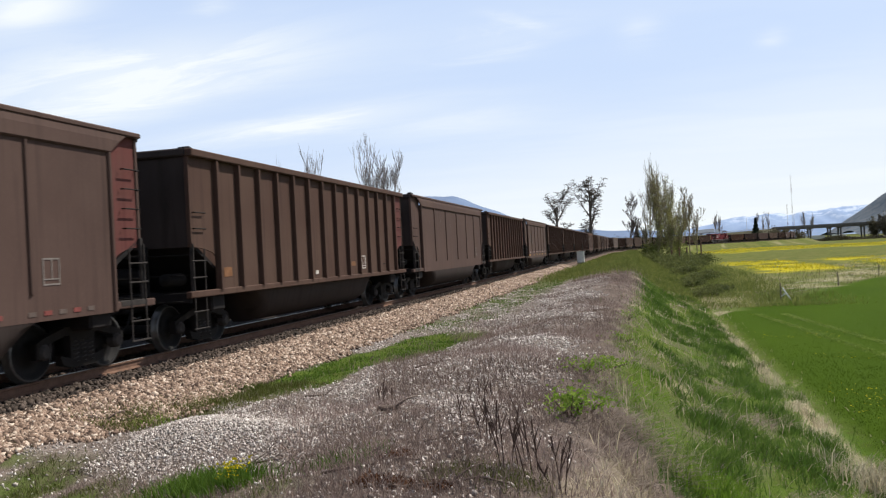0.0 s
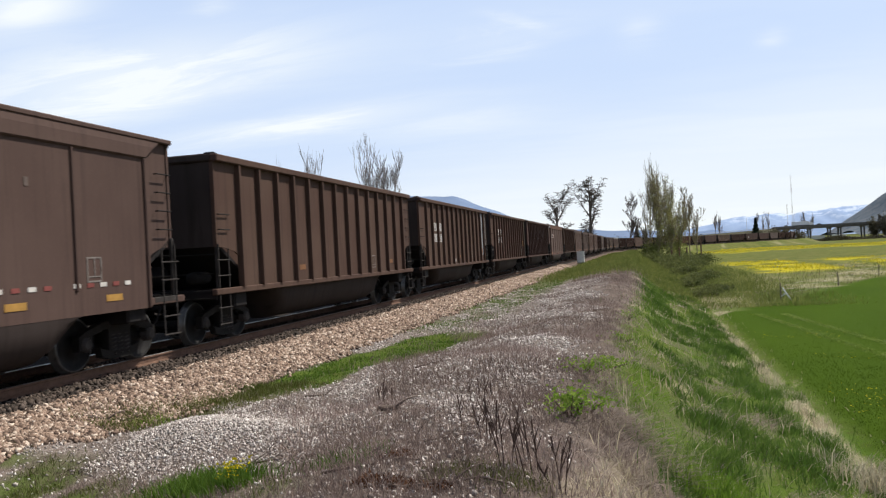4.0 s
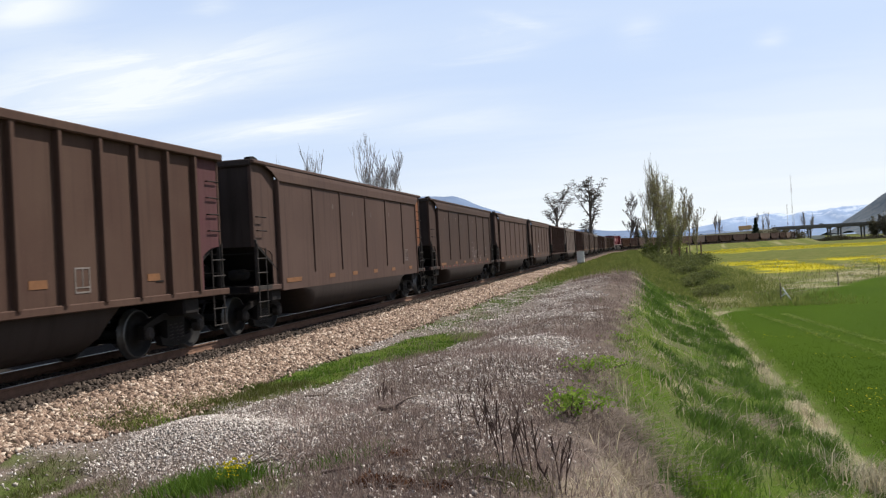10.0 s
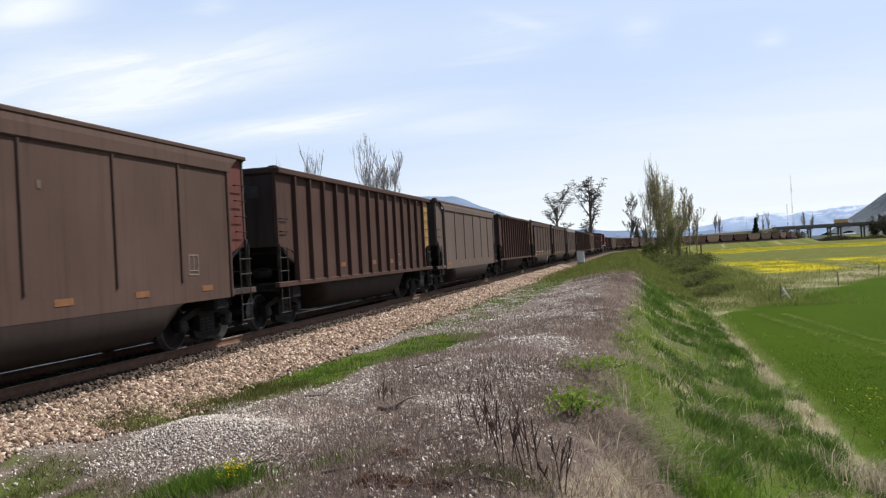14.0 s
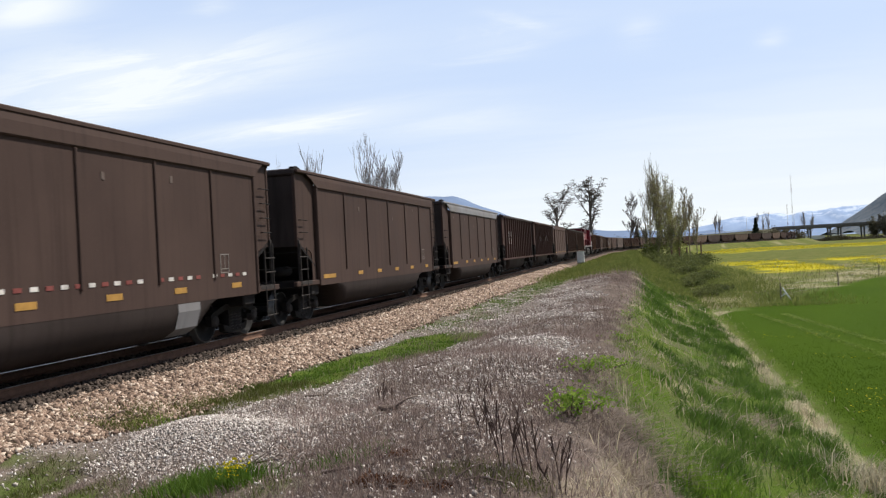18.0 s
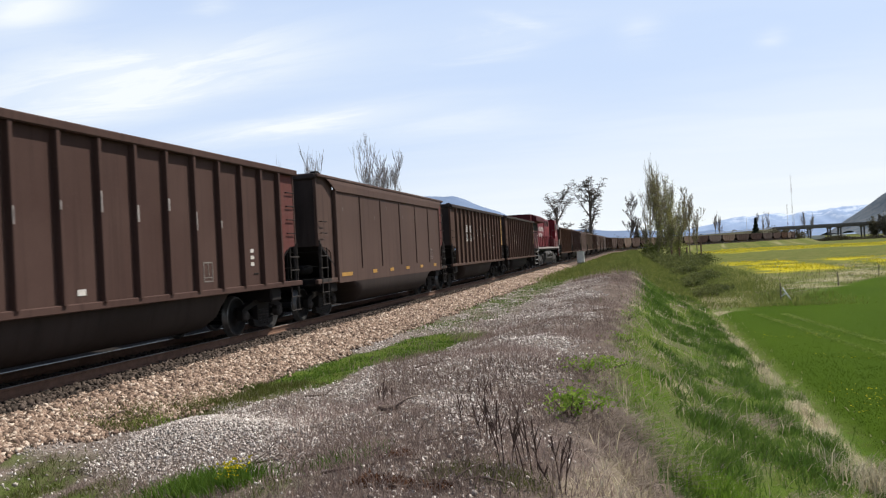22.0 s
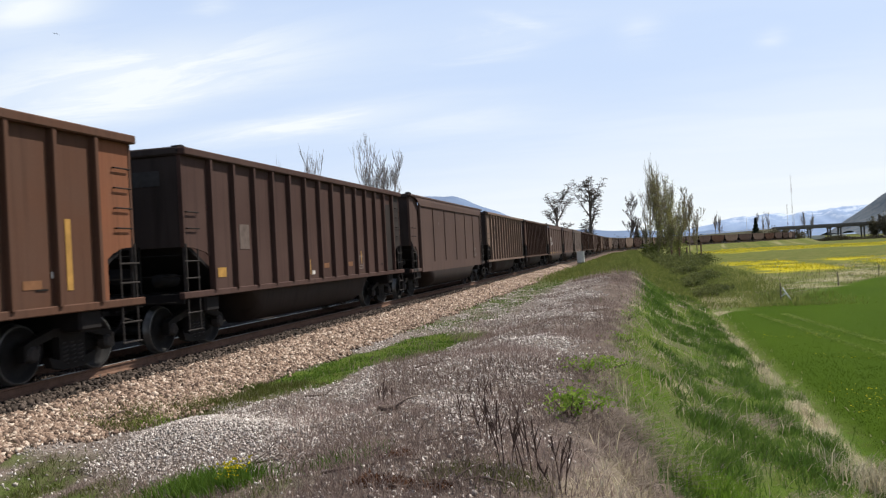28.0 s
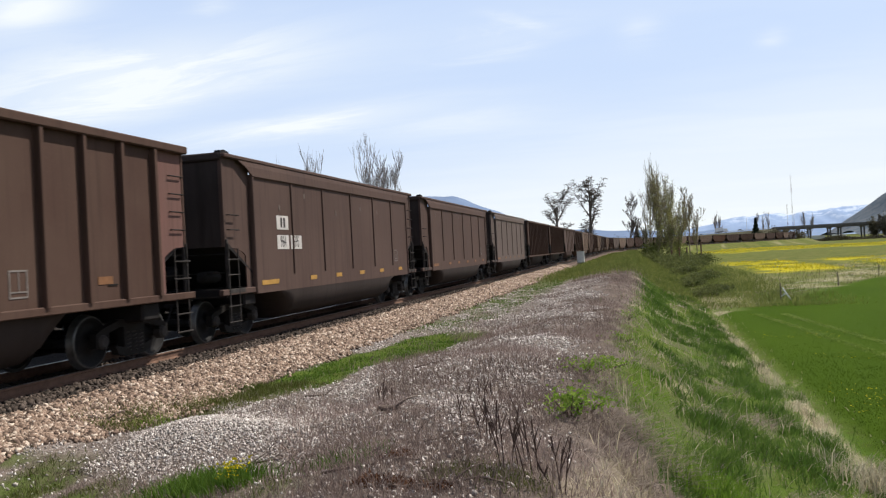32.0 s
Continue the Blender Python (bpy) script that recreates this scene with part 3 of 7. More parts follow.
def wheelset_shape(r):
    sh = Shape().lathe(wheel_profile(r), 28, "x")
    for sgn in (-1, 1):  # bearing cap bolts, so that the turning shows
        for k in range(3):
            w = 2 * math.pi * k / 3
            sh.box(sgn * 0.97, 0.045 * math.cos(w), 0.045 * math.sin(w), 0.03, 0.022, 0.022, 0.003)
    return sh


def wheel_material():
    k = Nodes("worn_wheel_steel", 0.65, 0.1, 0.3)
    x, y, z = k.sep()
    r = k.math("SQRT", k.math("ADD", k.math("MULTIPLY", y, y), k.math("MULTIPLY", z, z)))
    rim = k.span(r, 0.415, 0.43)
    k.put(k.bsdf.inputs["Metallic"], k.math("MULTIPLY", rim, 0.7))
    k.put(k.bsdf.inputs["Roughness"], k.span(rim, 0.0, 1.0, 0.8, 0.4))
    # disc darkened for the shade under the cars; rims stay bright
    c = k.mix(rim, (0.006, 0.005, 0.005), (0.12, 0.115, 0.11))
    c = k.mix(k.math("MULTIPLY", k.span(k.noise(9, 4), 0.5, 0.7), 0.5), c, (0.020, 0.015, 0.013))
    return k.done(c)


WHEEL = wheel_material()


def bogie(parent, y, r=0.457, base=0.89):
    """A three-piece freight bogie: bolster with side frames, springs and two wheelsets."""
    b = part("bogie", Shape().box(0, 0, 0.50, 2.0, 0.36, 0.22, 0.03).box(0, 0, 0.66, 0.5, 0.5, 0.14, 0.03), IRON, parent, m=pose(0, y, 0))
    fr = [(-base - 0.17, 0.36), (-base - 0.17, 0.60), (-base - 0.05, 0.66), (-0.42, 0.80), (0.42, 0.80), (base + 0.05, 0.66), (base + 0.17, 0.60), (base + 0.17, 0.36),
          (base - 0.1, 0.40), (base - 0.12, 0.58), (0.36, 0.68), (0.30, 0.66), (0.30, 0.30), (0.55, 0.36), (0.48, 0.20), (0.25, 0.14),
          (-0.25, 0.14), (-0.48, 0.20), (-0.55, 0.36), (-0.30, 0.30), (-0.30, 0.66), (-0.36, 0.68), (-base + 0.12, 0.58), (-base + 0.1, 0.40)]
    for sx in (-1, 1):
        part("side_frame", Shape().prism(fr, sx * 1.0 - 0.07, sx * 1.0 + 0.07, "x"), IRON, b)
        for k in (-1, 0, 1):
            sp = Shape()
            turns = [(sx * 1.02 + 0.075 * math.cos(a), k * 0.18 + 0.075 * math.sin(a), 0.22 + 0.34 * a / (2 * math.pi * 5)) for a in np.linspace(0, 2 * math.pi * 5, 41)]
            part("spring", sp.tube(turns, 0.016, 4), LITIRON, b)
        for k in (-1, 1):
            part("bearing_cap", Shape().lathe([(sx * 0.95, 0.13), (sx * 1.08, 0.13), (sx * 1.12, 0.09), (sx * 1.12, 0.0)], 10, "x", (0, k * base, r)), LITIRON, b)
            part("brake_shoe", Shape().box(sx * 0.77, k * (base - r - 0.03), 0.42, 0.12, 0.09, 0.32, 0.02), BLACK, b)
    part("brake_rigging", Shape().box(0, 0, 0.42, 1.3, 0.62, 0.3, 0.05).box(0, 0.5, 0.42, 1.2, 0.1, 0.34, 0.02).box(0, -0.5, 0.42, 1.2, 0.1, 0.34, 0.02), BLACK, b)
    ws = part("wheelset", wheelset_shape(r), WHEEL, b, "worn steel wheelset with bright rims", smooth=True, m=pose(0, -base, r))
    same_mesh("wheelset", ws, b, pose(0, base, r))
    return b


def rung(sh, x, y, z, w=0.42, out=0.07):
    """A bent grab iron that stands off a side sheet."""
    s = 1 if x > 0 else -1
    sh.tube([(x, y - w / 2, z), (x + s * out, y - w / 2, z), (x + s * out, y + w / 2, z), (x, y + w / 2, z)], 0.013, 5)
    return sh


def end_gear(car):
    """Couplers, platforms, ladders, hoses and brake gear, alike on all the coal cars."""
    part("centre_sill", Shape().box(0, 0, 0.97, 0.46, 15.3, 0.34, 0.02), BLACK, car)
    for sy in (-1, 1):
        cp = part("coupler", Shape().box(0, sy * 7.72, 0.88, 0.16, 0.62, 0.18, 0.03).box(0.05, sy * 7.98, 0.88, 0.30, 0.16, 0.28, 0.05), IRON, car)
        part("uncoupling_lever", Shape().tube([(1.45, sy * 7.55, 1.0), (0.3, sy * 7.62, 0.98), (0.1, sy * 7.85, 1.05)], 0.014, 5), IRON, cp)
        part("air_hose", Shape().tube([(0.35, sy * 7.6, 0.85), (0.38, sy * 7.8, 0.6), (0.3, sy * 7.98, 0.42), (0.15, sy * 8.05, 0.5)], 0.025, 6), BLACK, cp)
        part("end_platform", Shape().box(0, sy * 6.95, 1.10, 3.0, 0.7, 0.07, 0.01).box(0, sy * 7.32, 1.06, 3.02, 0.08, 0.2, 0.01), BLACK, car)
        for sx in (-1, 1):
            part("corner_post", Shape().box(sx * 1.50, sy * 7.24, 1.66, 0.06, 0.07, 1.12, 0.01), LITIRON, car)
            ld = part("ladder", Shape().tube([(sx * 1.55, sy * 7.26, 2.12), (sx * 1.55, sy * 7.26, 0.42)], 0.02, 5), LITIRON, car)
            part("stile", Shape().tube([(sx * 1.55, sy * 6.84, 2.02), (sx * 1.55, sy * 6.84, 0.42)], 0.018, 5), LITIRON, ld)
            r0 = None
            for z in (0.44, 0.78, 1.45, 1.78):
                if r0 is None:
                    r0 = part("rung", Shape().tube([(sx * 1.56, sy * 7.34, 0.44), (sx * 1.56, sy * 6.80, 0.44)], 0.016, 5), LITIRON, ld)
                else:
                    same_mesh("rung", r0, ld, pose(0, 0, z - 0.44))
            part("platform_edge", Shape().box(sx * 1.52, sy * 6.93, 1.10, 0.07, 0.74, 0.10, 0.01), LITIRON, car)
            gi = None
            for z in ((2.42, 2.74) if sy * sx < 0 else (2.38, 2.72, 3.06, 3.40)):
                if gi is None:
                    gi, z0 = part("grab_iron", rung(Shape(), sx * 1.50, sy * 6.98, z), IRON, car), z
                else:
                    same_mesh("grab_iron", gi, car, pose(0, 0, z - z0))
        r0 = None
        for z in (1.5, 1.9):
            if r0 is None:
                r0 = part("end_rail", Shape().tube([(-0.1, sy * 7.3, z), (1.45, sy * 7.3, z)], 0.016, 5), IRON, car)
            else:
                same_mesh("end_rail", r0, car, pose(0, 0, z - 1.5))
        part("end_stile", Shape().tube([(0.55, sy * 7.3, 2.1), (0.55, sy * 7.3, 1.1)], 0.03, 5), IRON, car)
        part("body_bolster", Shape().box(0, sy * 6.17, 0.90, 2.9, 0.55, 0.34, 0.04), BLACK, car)
    part("brake_cylinder", Shape().lathe([(-0.35, 0.0), (-0.35, 0.13), (0.25, 0.13), (0.33, 0.05), (0.33, 0.0)], 12, "y", (0.95, -7.0, 1.42)), IRON, car, smooth=True)
    part("air_reservoir", Shape().lathe([(-0.45, 0.0), (-0.42, 0.15), (-0.35, 0.2), (0.35, 0.2), (0.42, 0.15), (0.45, 0.0)], 12, "x", (-0.3, -7.0, 1.5)), BLACK, car, smooth=True)
    part("brake_wheel", Shape().lathe([(0, 0.25), (0.02, 0.27), (0.04, 0.25), (0.02, 0.24), (0, 0.25)], 18, "y", (-0.9, -7.36, 2.6)), IRON, car)


def tub_shape(x1, z0, zb, half, cut, corner):
    """The rounded belly that hangs between the bogies."""
    sec = [(x1, z0), (x1, zb + corner * 1.3), (x1 - corner * 0.22, zb + corner * 0.55), (x1 - corner * 0.8, zb + 0.08), (x1 - corner * 1.5, zb), (0.3, zb), (0.22, zb + 0.25)]
    sec = sec + [(-a, b) for a, b in reversed(sec)]
    sh, rows = Shape(), []
    for y, f in ((-half - cut, 0.0), (-half - cut * 0.45, 0.55), (-half - 0.1 * cut, 0.95), (-half, 1.0), (0, 1.0), (half, 1.0), (half + 0.1 * cut, 0.95), (half + cut * 0.45, 0.55), (half + cut, 0.0)):
        rows.append([(x, y, z0 - (z0 - z) * f) for x, z in sec])
    return sh.sheet(rows)


def end_wall(car, y1, top):
    """A flat upright end sheet over a slope sheet that leans in above the bogie."""
    for sy in (-1, 1):
        # both sheets are darker than the sides, their shade put into the colour
        p = [(sy * y1, top), (sy * y1, 2.06), (sy * (y1 - 0.05), 2.06), (sy * (y1 - 0.05), top)]
        part("end_sheet", Shape().prism(p, -1.47, 1.47, "x"), DARKEND, car, "brown end sheet, darkened for its shade")
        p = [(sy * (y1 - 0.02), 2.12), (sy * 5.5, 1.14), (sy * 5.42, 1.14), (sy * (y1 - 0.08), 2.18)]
        part("slope_sheet", Shape().prism(p, -1.47, 1.47, "x"), BLACK, car, "slope sheet, near black for its shade")
        for sx in (-1, 1):
            if sy < 0 < sx:
                part("corner_cap", Shape().prism([(sy * (y1 + 0.08), top + 0.02), (sy * (y1 + 0.06), top + 0.15), (sy * (y1 - 0.1), top + 0.18), (sy * (y1 - 0.32), top + 0.14), (sy * (y1 - 0.34), top + 0.02)], sx * 1.50, sx * 1.36, "x"), BLACK, car)


# rib places and openings at the ends of the two kinds of cars
RIBS = [-6.27 + 0.9646 * k for k in range(14)]
PANEL_RIBS = (-3.92, -1.85, 0.40, 2.52, 4.50)
POST_AT = {-1: -6.02, 1: 6.40}
OPEN_AT = {-1: 6.32, 1: 6.55}


def end_cut(sy, y0, y1, top, low):
    """Outline of a side panel at a car's end with the opening for the ladder cut out of its foot."""
    o = OPEN_AT[sy]
    return [(sy * y0, low), (sy * o, low), (sy * o, 1.86), (sy * (o + 0.14), 1.95), (sy * (y1 - 0.3), 2.04), (sy * y1, 2.06), (sy * y1, top), (sy * y0, top)]


def ribbed_car():
    car = thing("coal_car", "dusty brown ribbed steel coal gondola car", "railway car", "coal cars of the train")
    Y1, T = 7.25, 3.9
    for sx in (-1, 1):
        out = [(-6.27, 1.16), (6.27, 1.16), (6.27, T), (-6.27, T)]
        part("side", Shape().prism(out, sx * 1.49, sx * 1.52, "x"), PAINT["brown"], car)
        for sy in (-1, 1):
            part("end_panel" if (sx, sy) == (1, 1) else "corner_panel", Shape().prism(end_cut(sy, 6.27, Y1, T, 1.16), sx * 1.49, sx * 1.52, "x"), PAINT["brown"], car)
            part("end_post", Shape().box(sx * 1.49, sy * Y1, 2.98, 0.09, 0.07, 1.86, 0.01), PAINT["brown"], car)
        part("top_chord", Shape().box(sx * 1.56, 0, 3.92, 0.17, 2 * Y1 + 0.12, 0.15, 0.02), PAINT["brown"], car)
        part("side_sill", Shape().box(sx * 1.53, 0, 1.12, 0.12, 14.9, 0.13, 0.015), PAINT["brown"], car)
        rb = None
        for y in RIBS:
            m = pose(sx * 1.52, y, 2.51)
            if rb is None:
                rb = part("rib", Shape().prism([(0.0, -0.055), (0.095, -0.045), (0.105, -0.035), (0.105, 0.035), (0.095, 0.045), (0.0, 0.055)], -1.34, 1.34, "z"), PAINT["brown"], car, m=m)
                if sx < 0:
                    rb.matrix_basis = m @ pose(0, 0, 0, 0, 0, 180)
            else:
                same_mesh("rib", rb, car, m if sx > 0 else m @ pose(0, 0, 0, 0, 0, 180))
    for sy in (-1, 1):
        part("end_chord", Shape().box(0, sy * (Y1 + 0.02), 3.93, 3.0, 0.14, 0.16, 0.03), DARKEND, car)
    end_wall(car, Y1, 3.88)
    part("floor_plate", Shape().box(0, 0, 1.13, 2.94, 11.6, 0.04, 0.005), BLACK, car)
    part("tub", tub_shape(1.37, 1.1, 0.27, 3.5, 0.75, 0.50), PAINT["brown"], car, smooth=True)
    end_gear(car)
    for y in (-6.17, 6.17):
        bogie(car, y)
    return car


def smooth_car():
    car = thing("coal_car", "dusty mauve-brown smooth-sided aluminium coal gondola car", "railway car", "coal cars of the train")
    Y1, T = 7.25, 4.0
    for sx in (-1, 1):
        out = [(-6.0, 0.98), (6.38, 0.98), (6.38, 3.70), (-6.0, 3.70)]
        part("side", Shape().prism(out, sx * 1.50, sx * 1.55, "x"), PAINT["mauve"], car)
        co = [[(sx * 1.565, y0, 3.63), (sx * 1.60, y0, 3.66), (sx * 1.59, (y0 + y1) / 2, 3.86), (sx * 1.56, y1, T)] for y0, y1 in ((-6.05, -6.75), (6.42, 6.95))]
        cp = Shape().sheet(co)
        cp.sheet([[(p[0] - sx * 0.05, p[1], p[2]) for p in r] for r in co])
        part("coaming", cp, PAINT["mauve"], car)
        part("top_chord", Shape().box(sx * 1.52, 0, T + 0.02, 0.13, 2 * Y1 + 0.1, 0.09, 0.02), PAINT["mauve"], car)
        for sy in (-1, 1):
            part("end_panel" if (sx, sy) == (1, 1) else "corner_panel", Shape().prism(end_cut(sy, abs(POST_AT[sy]), Y1, T, 1.1), sx * 1.44, sx * 1.47, "x"), PAINT["mauve"], car)
            part("end_post", Shape().box(sx * 1.53, POST_AT[sy], 2.34, 0.12, 0.09, 2.72, 0.02), PAINT["mauve"], car)
            part("corner_edge", Shape().box(sx * 1.45, sy * Y1, 3.0, 0.09, 0.08, 1.9, 0.012), PAINT["mauve"], car)
            part("sill_end", Shape().box(sx * 1.50, sy * 6.80, 1.08, 0.10, 1.50, 0.13, 0.015), PAINT["mauve"], car)
        rb = None
        for y in PANEL_RIBS:
            m = pose(sx * 1.562, y, 2.50)
            if rb is None:
                rb = part("rib", Shape().box(0, 0, 0, 0.05, 0.055, 2.26, 0.012), PAINT["mauve"], car, m=m)
            else:
                same_mesh("rib", rb, car, m)
    for sy in (-1, 1):
        part("end_chord", Shape().box(0, sy * (Y1 + 0.02), T, 3.0, 0.16, 0.16, 0.03), DARKEND, car)
    end_wall(car, Y1, 3.97)
    part("floor_plate", Shape().box(0, 0, 1.13, 2.94, 11.6, 0.04, 0.005), BLACK, car)
    part("tub", tub_shape(1.545, 1.0, 0.27, 3.9, 0.8, 0.42), PAINT["mauve"], car, smooth=True)
    end_gear(car)
    for y in (-6.17, 6.17):
        bogie(car, y)
    return car


def far_car(kind):
    """A coal car that never comes nearer than a long way off: hull, ribs, ends, belly and bogies."""
    car = thing("coal_car", "distant dusty coal gondola car in the train", "railway car", "coal cars of the train")
    Y1 = 7.25
    for sx in (-1, 1):
        e = [(-6.2, 1.14), (6.2, 1.14), (6.3, 2.1), (Y1, 2.15), (Y1, 3.92), (-Y1, 3.92), (-Y1, 2.15), (-6.3, 2.1)]
        part("side", Shape().prism(e, sx * 1.48, sx * 1.54, "x"), PAINT["brown"], car)
        if sx > 0:
            ribs = Shape()
            for y in RIBS if kind == "ribbed" else PANEL_RIBS:
                ribs.box(1.56, y, 2.5, 0.08, 0.1, 2.6, 0.01)
            part("ribs", ribs, PAINT["brown"], car)
        part("top_chord", Shape().box(sx * 1.54, 0, 3.93, 0.16, 14.2, 0.16, 0.02), PAINT["brown"], car)
    end_wall(car, Y1, 3.9)
    part("tub", tub_shape(1.45, 1.14, 0.36, 3.7, 0.8, 0.4), PAINT["brown"], car, smooth=True)
    part("centre_sill", Shape().box(0, 0, 0.97, 0.46, 16.0, 0.34, 0.02), BLACK, car)
    for y in (-6.17, 6.17):
        b = part("bogie", Shape().box(0, y, 0.5, 2.1, 1.9, 0.4, 0.1), IRON, car)
        for k in (-0.89, 0.89):
            part("wheelset", Shape().lathe([(-0.8, 0.0), (-0.8, 0.457), (-0.7, 0.457), (-0.7, 0.1), (0.7, 0.1), (0.7, 0.457), (0.8, 0.457), (0.8, 0.0)], 12, "x", (0, y + k, 0.457)), WHEEL, b)
    return car


# car: (kind, paint, colour of the panel at the trailing end)
CARS = {-2: "r brown", -1: "s mauve", 0: "s mauve red", 1: "r brown red", 2: "s mauve", 3: "r brown red", 4: "s mauve", 5: "r brown", 6: "r brown dull", 7: "r brown green", 8: "r dark orange",
        9: "s mauve red", 10: "r brown plum", 11: "s mauve orange", 12: "s dusk", 13: "s mauve red", 14: "s mauve red", 15: "r dark yellow", 16: "s grey", 17: "r dark yellow",
        18: "s dusk", 19: "s dusk", 20: "s dusk", 21: "r dark", 22: "r dark red", 23: "s mauve red", 24: "r brown yellow", 25: "r brown yellow", 26: "r orange orange",
        27: "r dark soot", 28: "s mauve soot", 29: "r tan blue", 30: "r brown rose", 31: "s mauve", 32: "s mauve", 33: "s grey", 34: "r brown", 35: "r brown"}
FAR_KINDS = "s r s s r s r r s r s s s r r s r s s r r s r s s r s r r s s r s r r s".split()
HULL = {"side", "rib", "ribs", "top_chord", "side_sill", "tub", "end_panel", "corner_panel", "end_post", "coaming", "sill_end", "corner_edge"}
TRAIN = {}


def repaint(ob, mat, names):
    for o in ob.children_recursive:
        if o.name.split(".")[0] in names:
            o.material_slots[0].link = "OBJECT"
            o.material_slots[0].material = mat


def build_train():
    proto = {"r": ribbed_car(), "s": smooth_car()}
    used = set()
    words = {"brown": "rust-brown", "dark": "dark brown", "mauve": "mauve-brown", "dusk": "dark mauve-brown", "grey": "pale grey-brown", "tan": "tan", "orange": "orange-brown"}
    for j, text in CARS.items():
        kind, paint, *patch = text.split()
        if kind in used:
            car = copy_thing(proto[kind], Matrix())
        else:
            car = proto[kind]
            used.add(kind)
        repaint(car, PAINT[paint], HULL)
        # bellies get a darker paint: shade below the side sill put into colour
        repaint(car, SHADEBROWN, {'tub'})
        end = ""
        if patch:
            repaint(car, PATCH[patch[0]], {"end_panel"})
            end = f" and a {patch[0]} end panel"
        tagged(car, f"{words[paint]} dusty {'ribbed steel' if kind == 'r' else 'smooth-sided'} coal car{end}")
        TRAIN[j] = car
    far = {"r": far_car("ribbed"), "s": far_car("smooth")}
    used.clear()
    tones = ["brown", "orange", "mauve", "tan", "grey", "brown", "dark"]
    for i, kind in enumerate(FAR_KINDS):
        car = copy_thing(far[kind], Matrix()) if kind in used else far[kind]
        used.add(kind)
        # the pale grey and tan among these paints stand in for distance haze
        repaint(car, PAINT[tones[(i * 5 + i // 3) % 7] if kind == "r" else ("mauve", "grey", "tan")[i % 3]], HULL)
        TRAIN[36 + i] = car


build_train()


# ---- the locomotive in mid train ----
def loco_materials():
    red = dusty_paint("faded_crimson_paint", (0.150, 0.011, 0.020), (0.135, 0.022, 0.029), 0.5, 0.45)
    dark = dusty_paint("grimy_maroon_paint", (0.062, 0.009, 0.013), (0.078, 0.018, 0.021), 0.4, 0.6)
    grey = plain("grey_underframe_paint", (0.064, 0.058, 0.056), 0.7, 0.0, 0.3, 3.0)
    return red, dark, grey


RED, MAROON, UNDER = loco_materials()
FAINTEDGE = plain("dusty_edge_paint", (0.300, 0.260, 0.245), 0.8)
FADEPINK = dusty_paint("dust_faded_pink_paint", (0.120, 0.055, 0.055), (0.130, 0.078, 0.072))
WHITE = plain("white_paint", (0.52, 0.49, 0.47), 0.7)
GLASS = plain("dark_cab_glass", (0.02, 0.022, 0.025), 0.08, 0.0, 0.05)


def bar_word(parent, widths, x, y, z, h, gap, mat=None, name="lettering_bar"):
    """Lettering stood in for by plain upright bars, one for each letter."""
    for w in widths:
        part(name, Shape().box(x, y + w / 2, z + h / 2, 0.008, w, h, 0.002), mat or WHITE, parent)
        y += w + gap


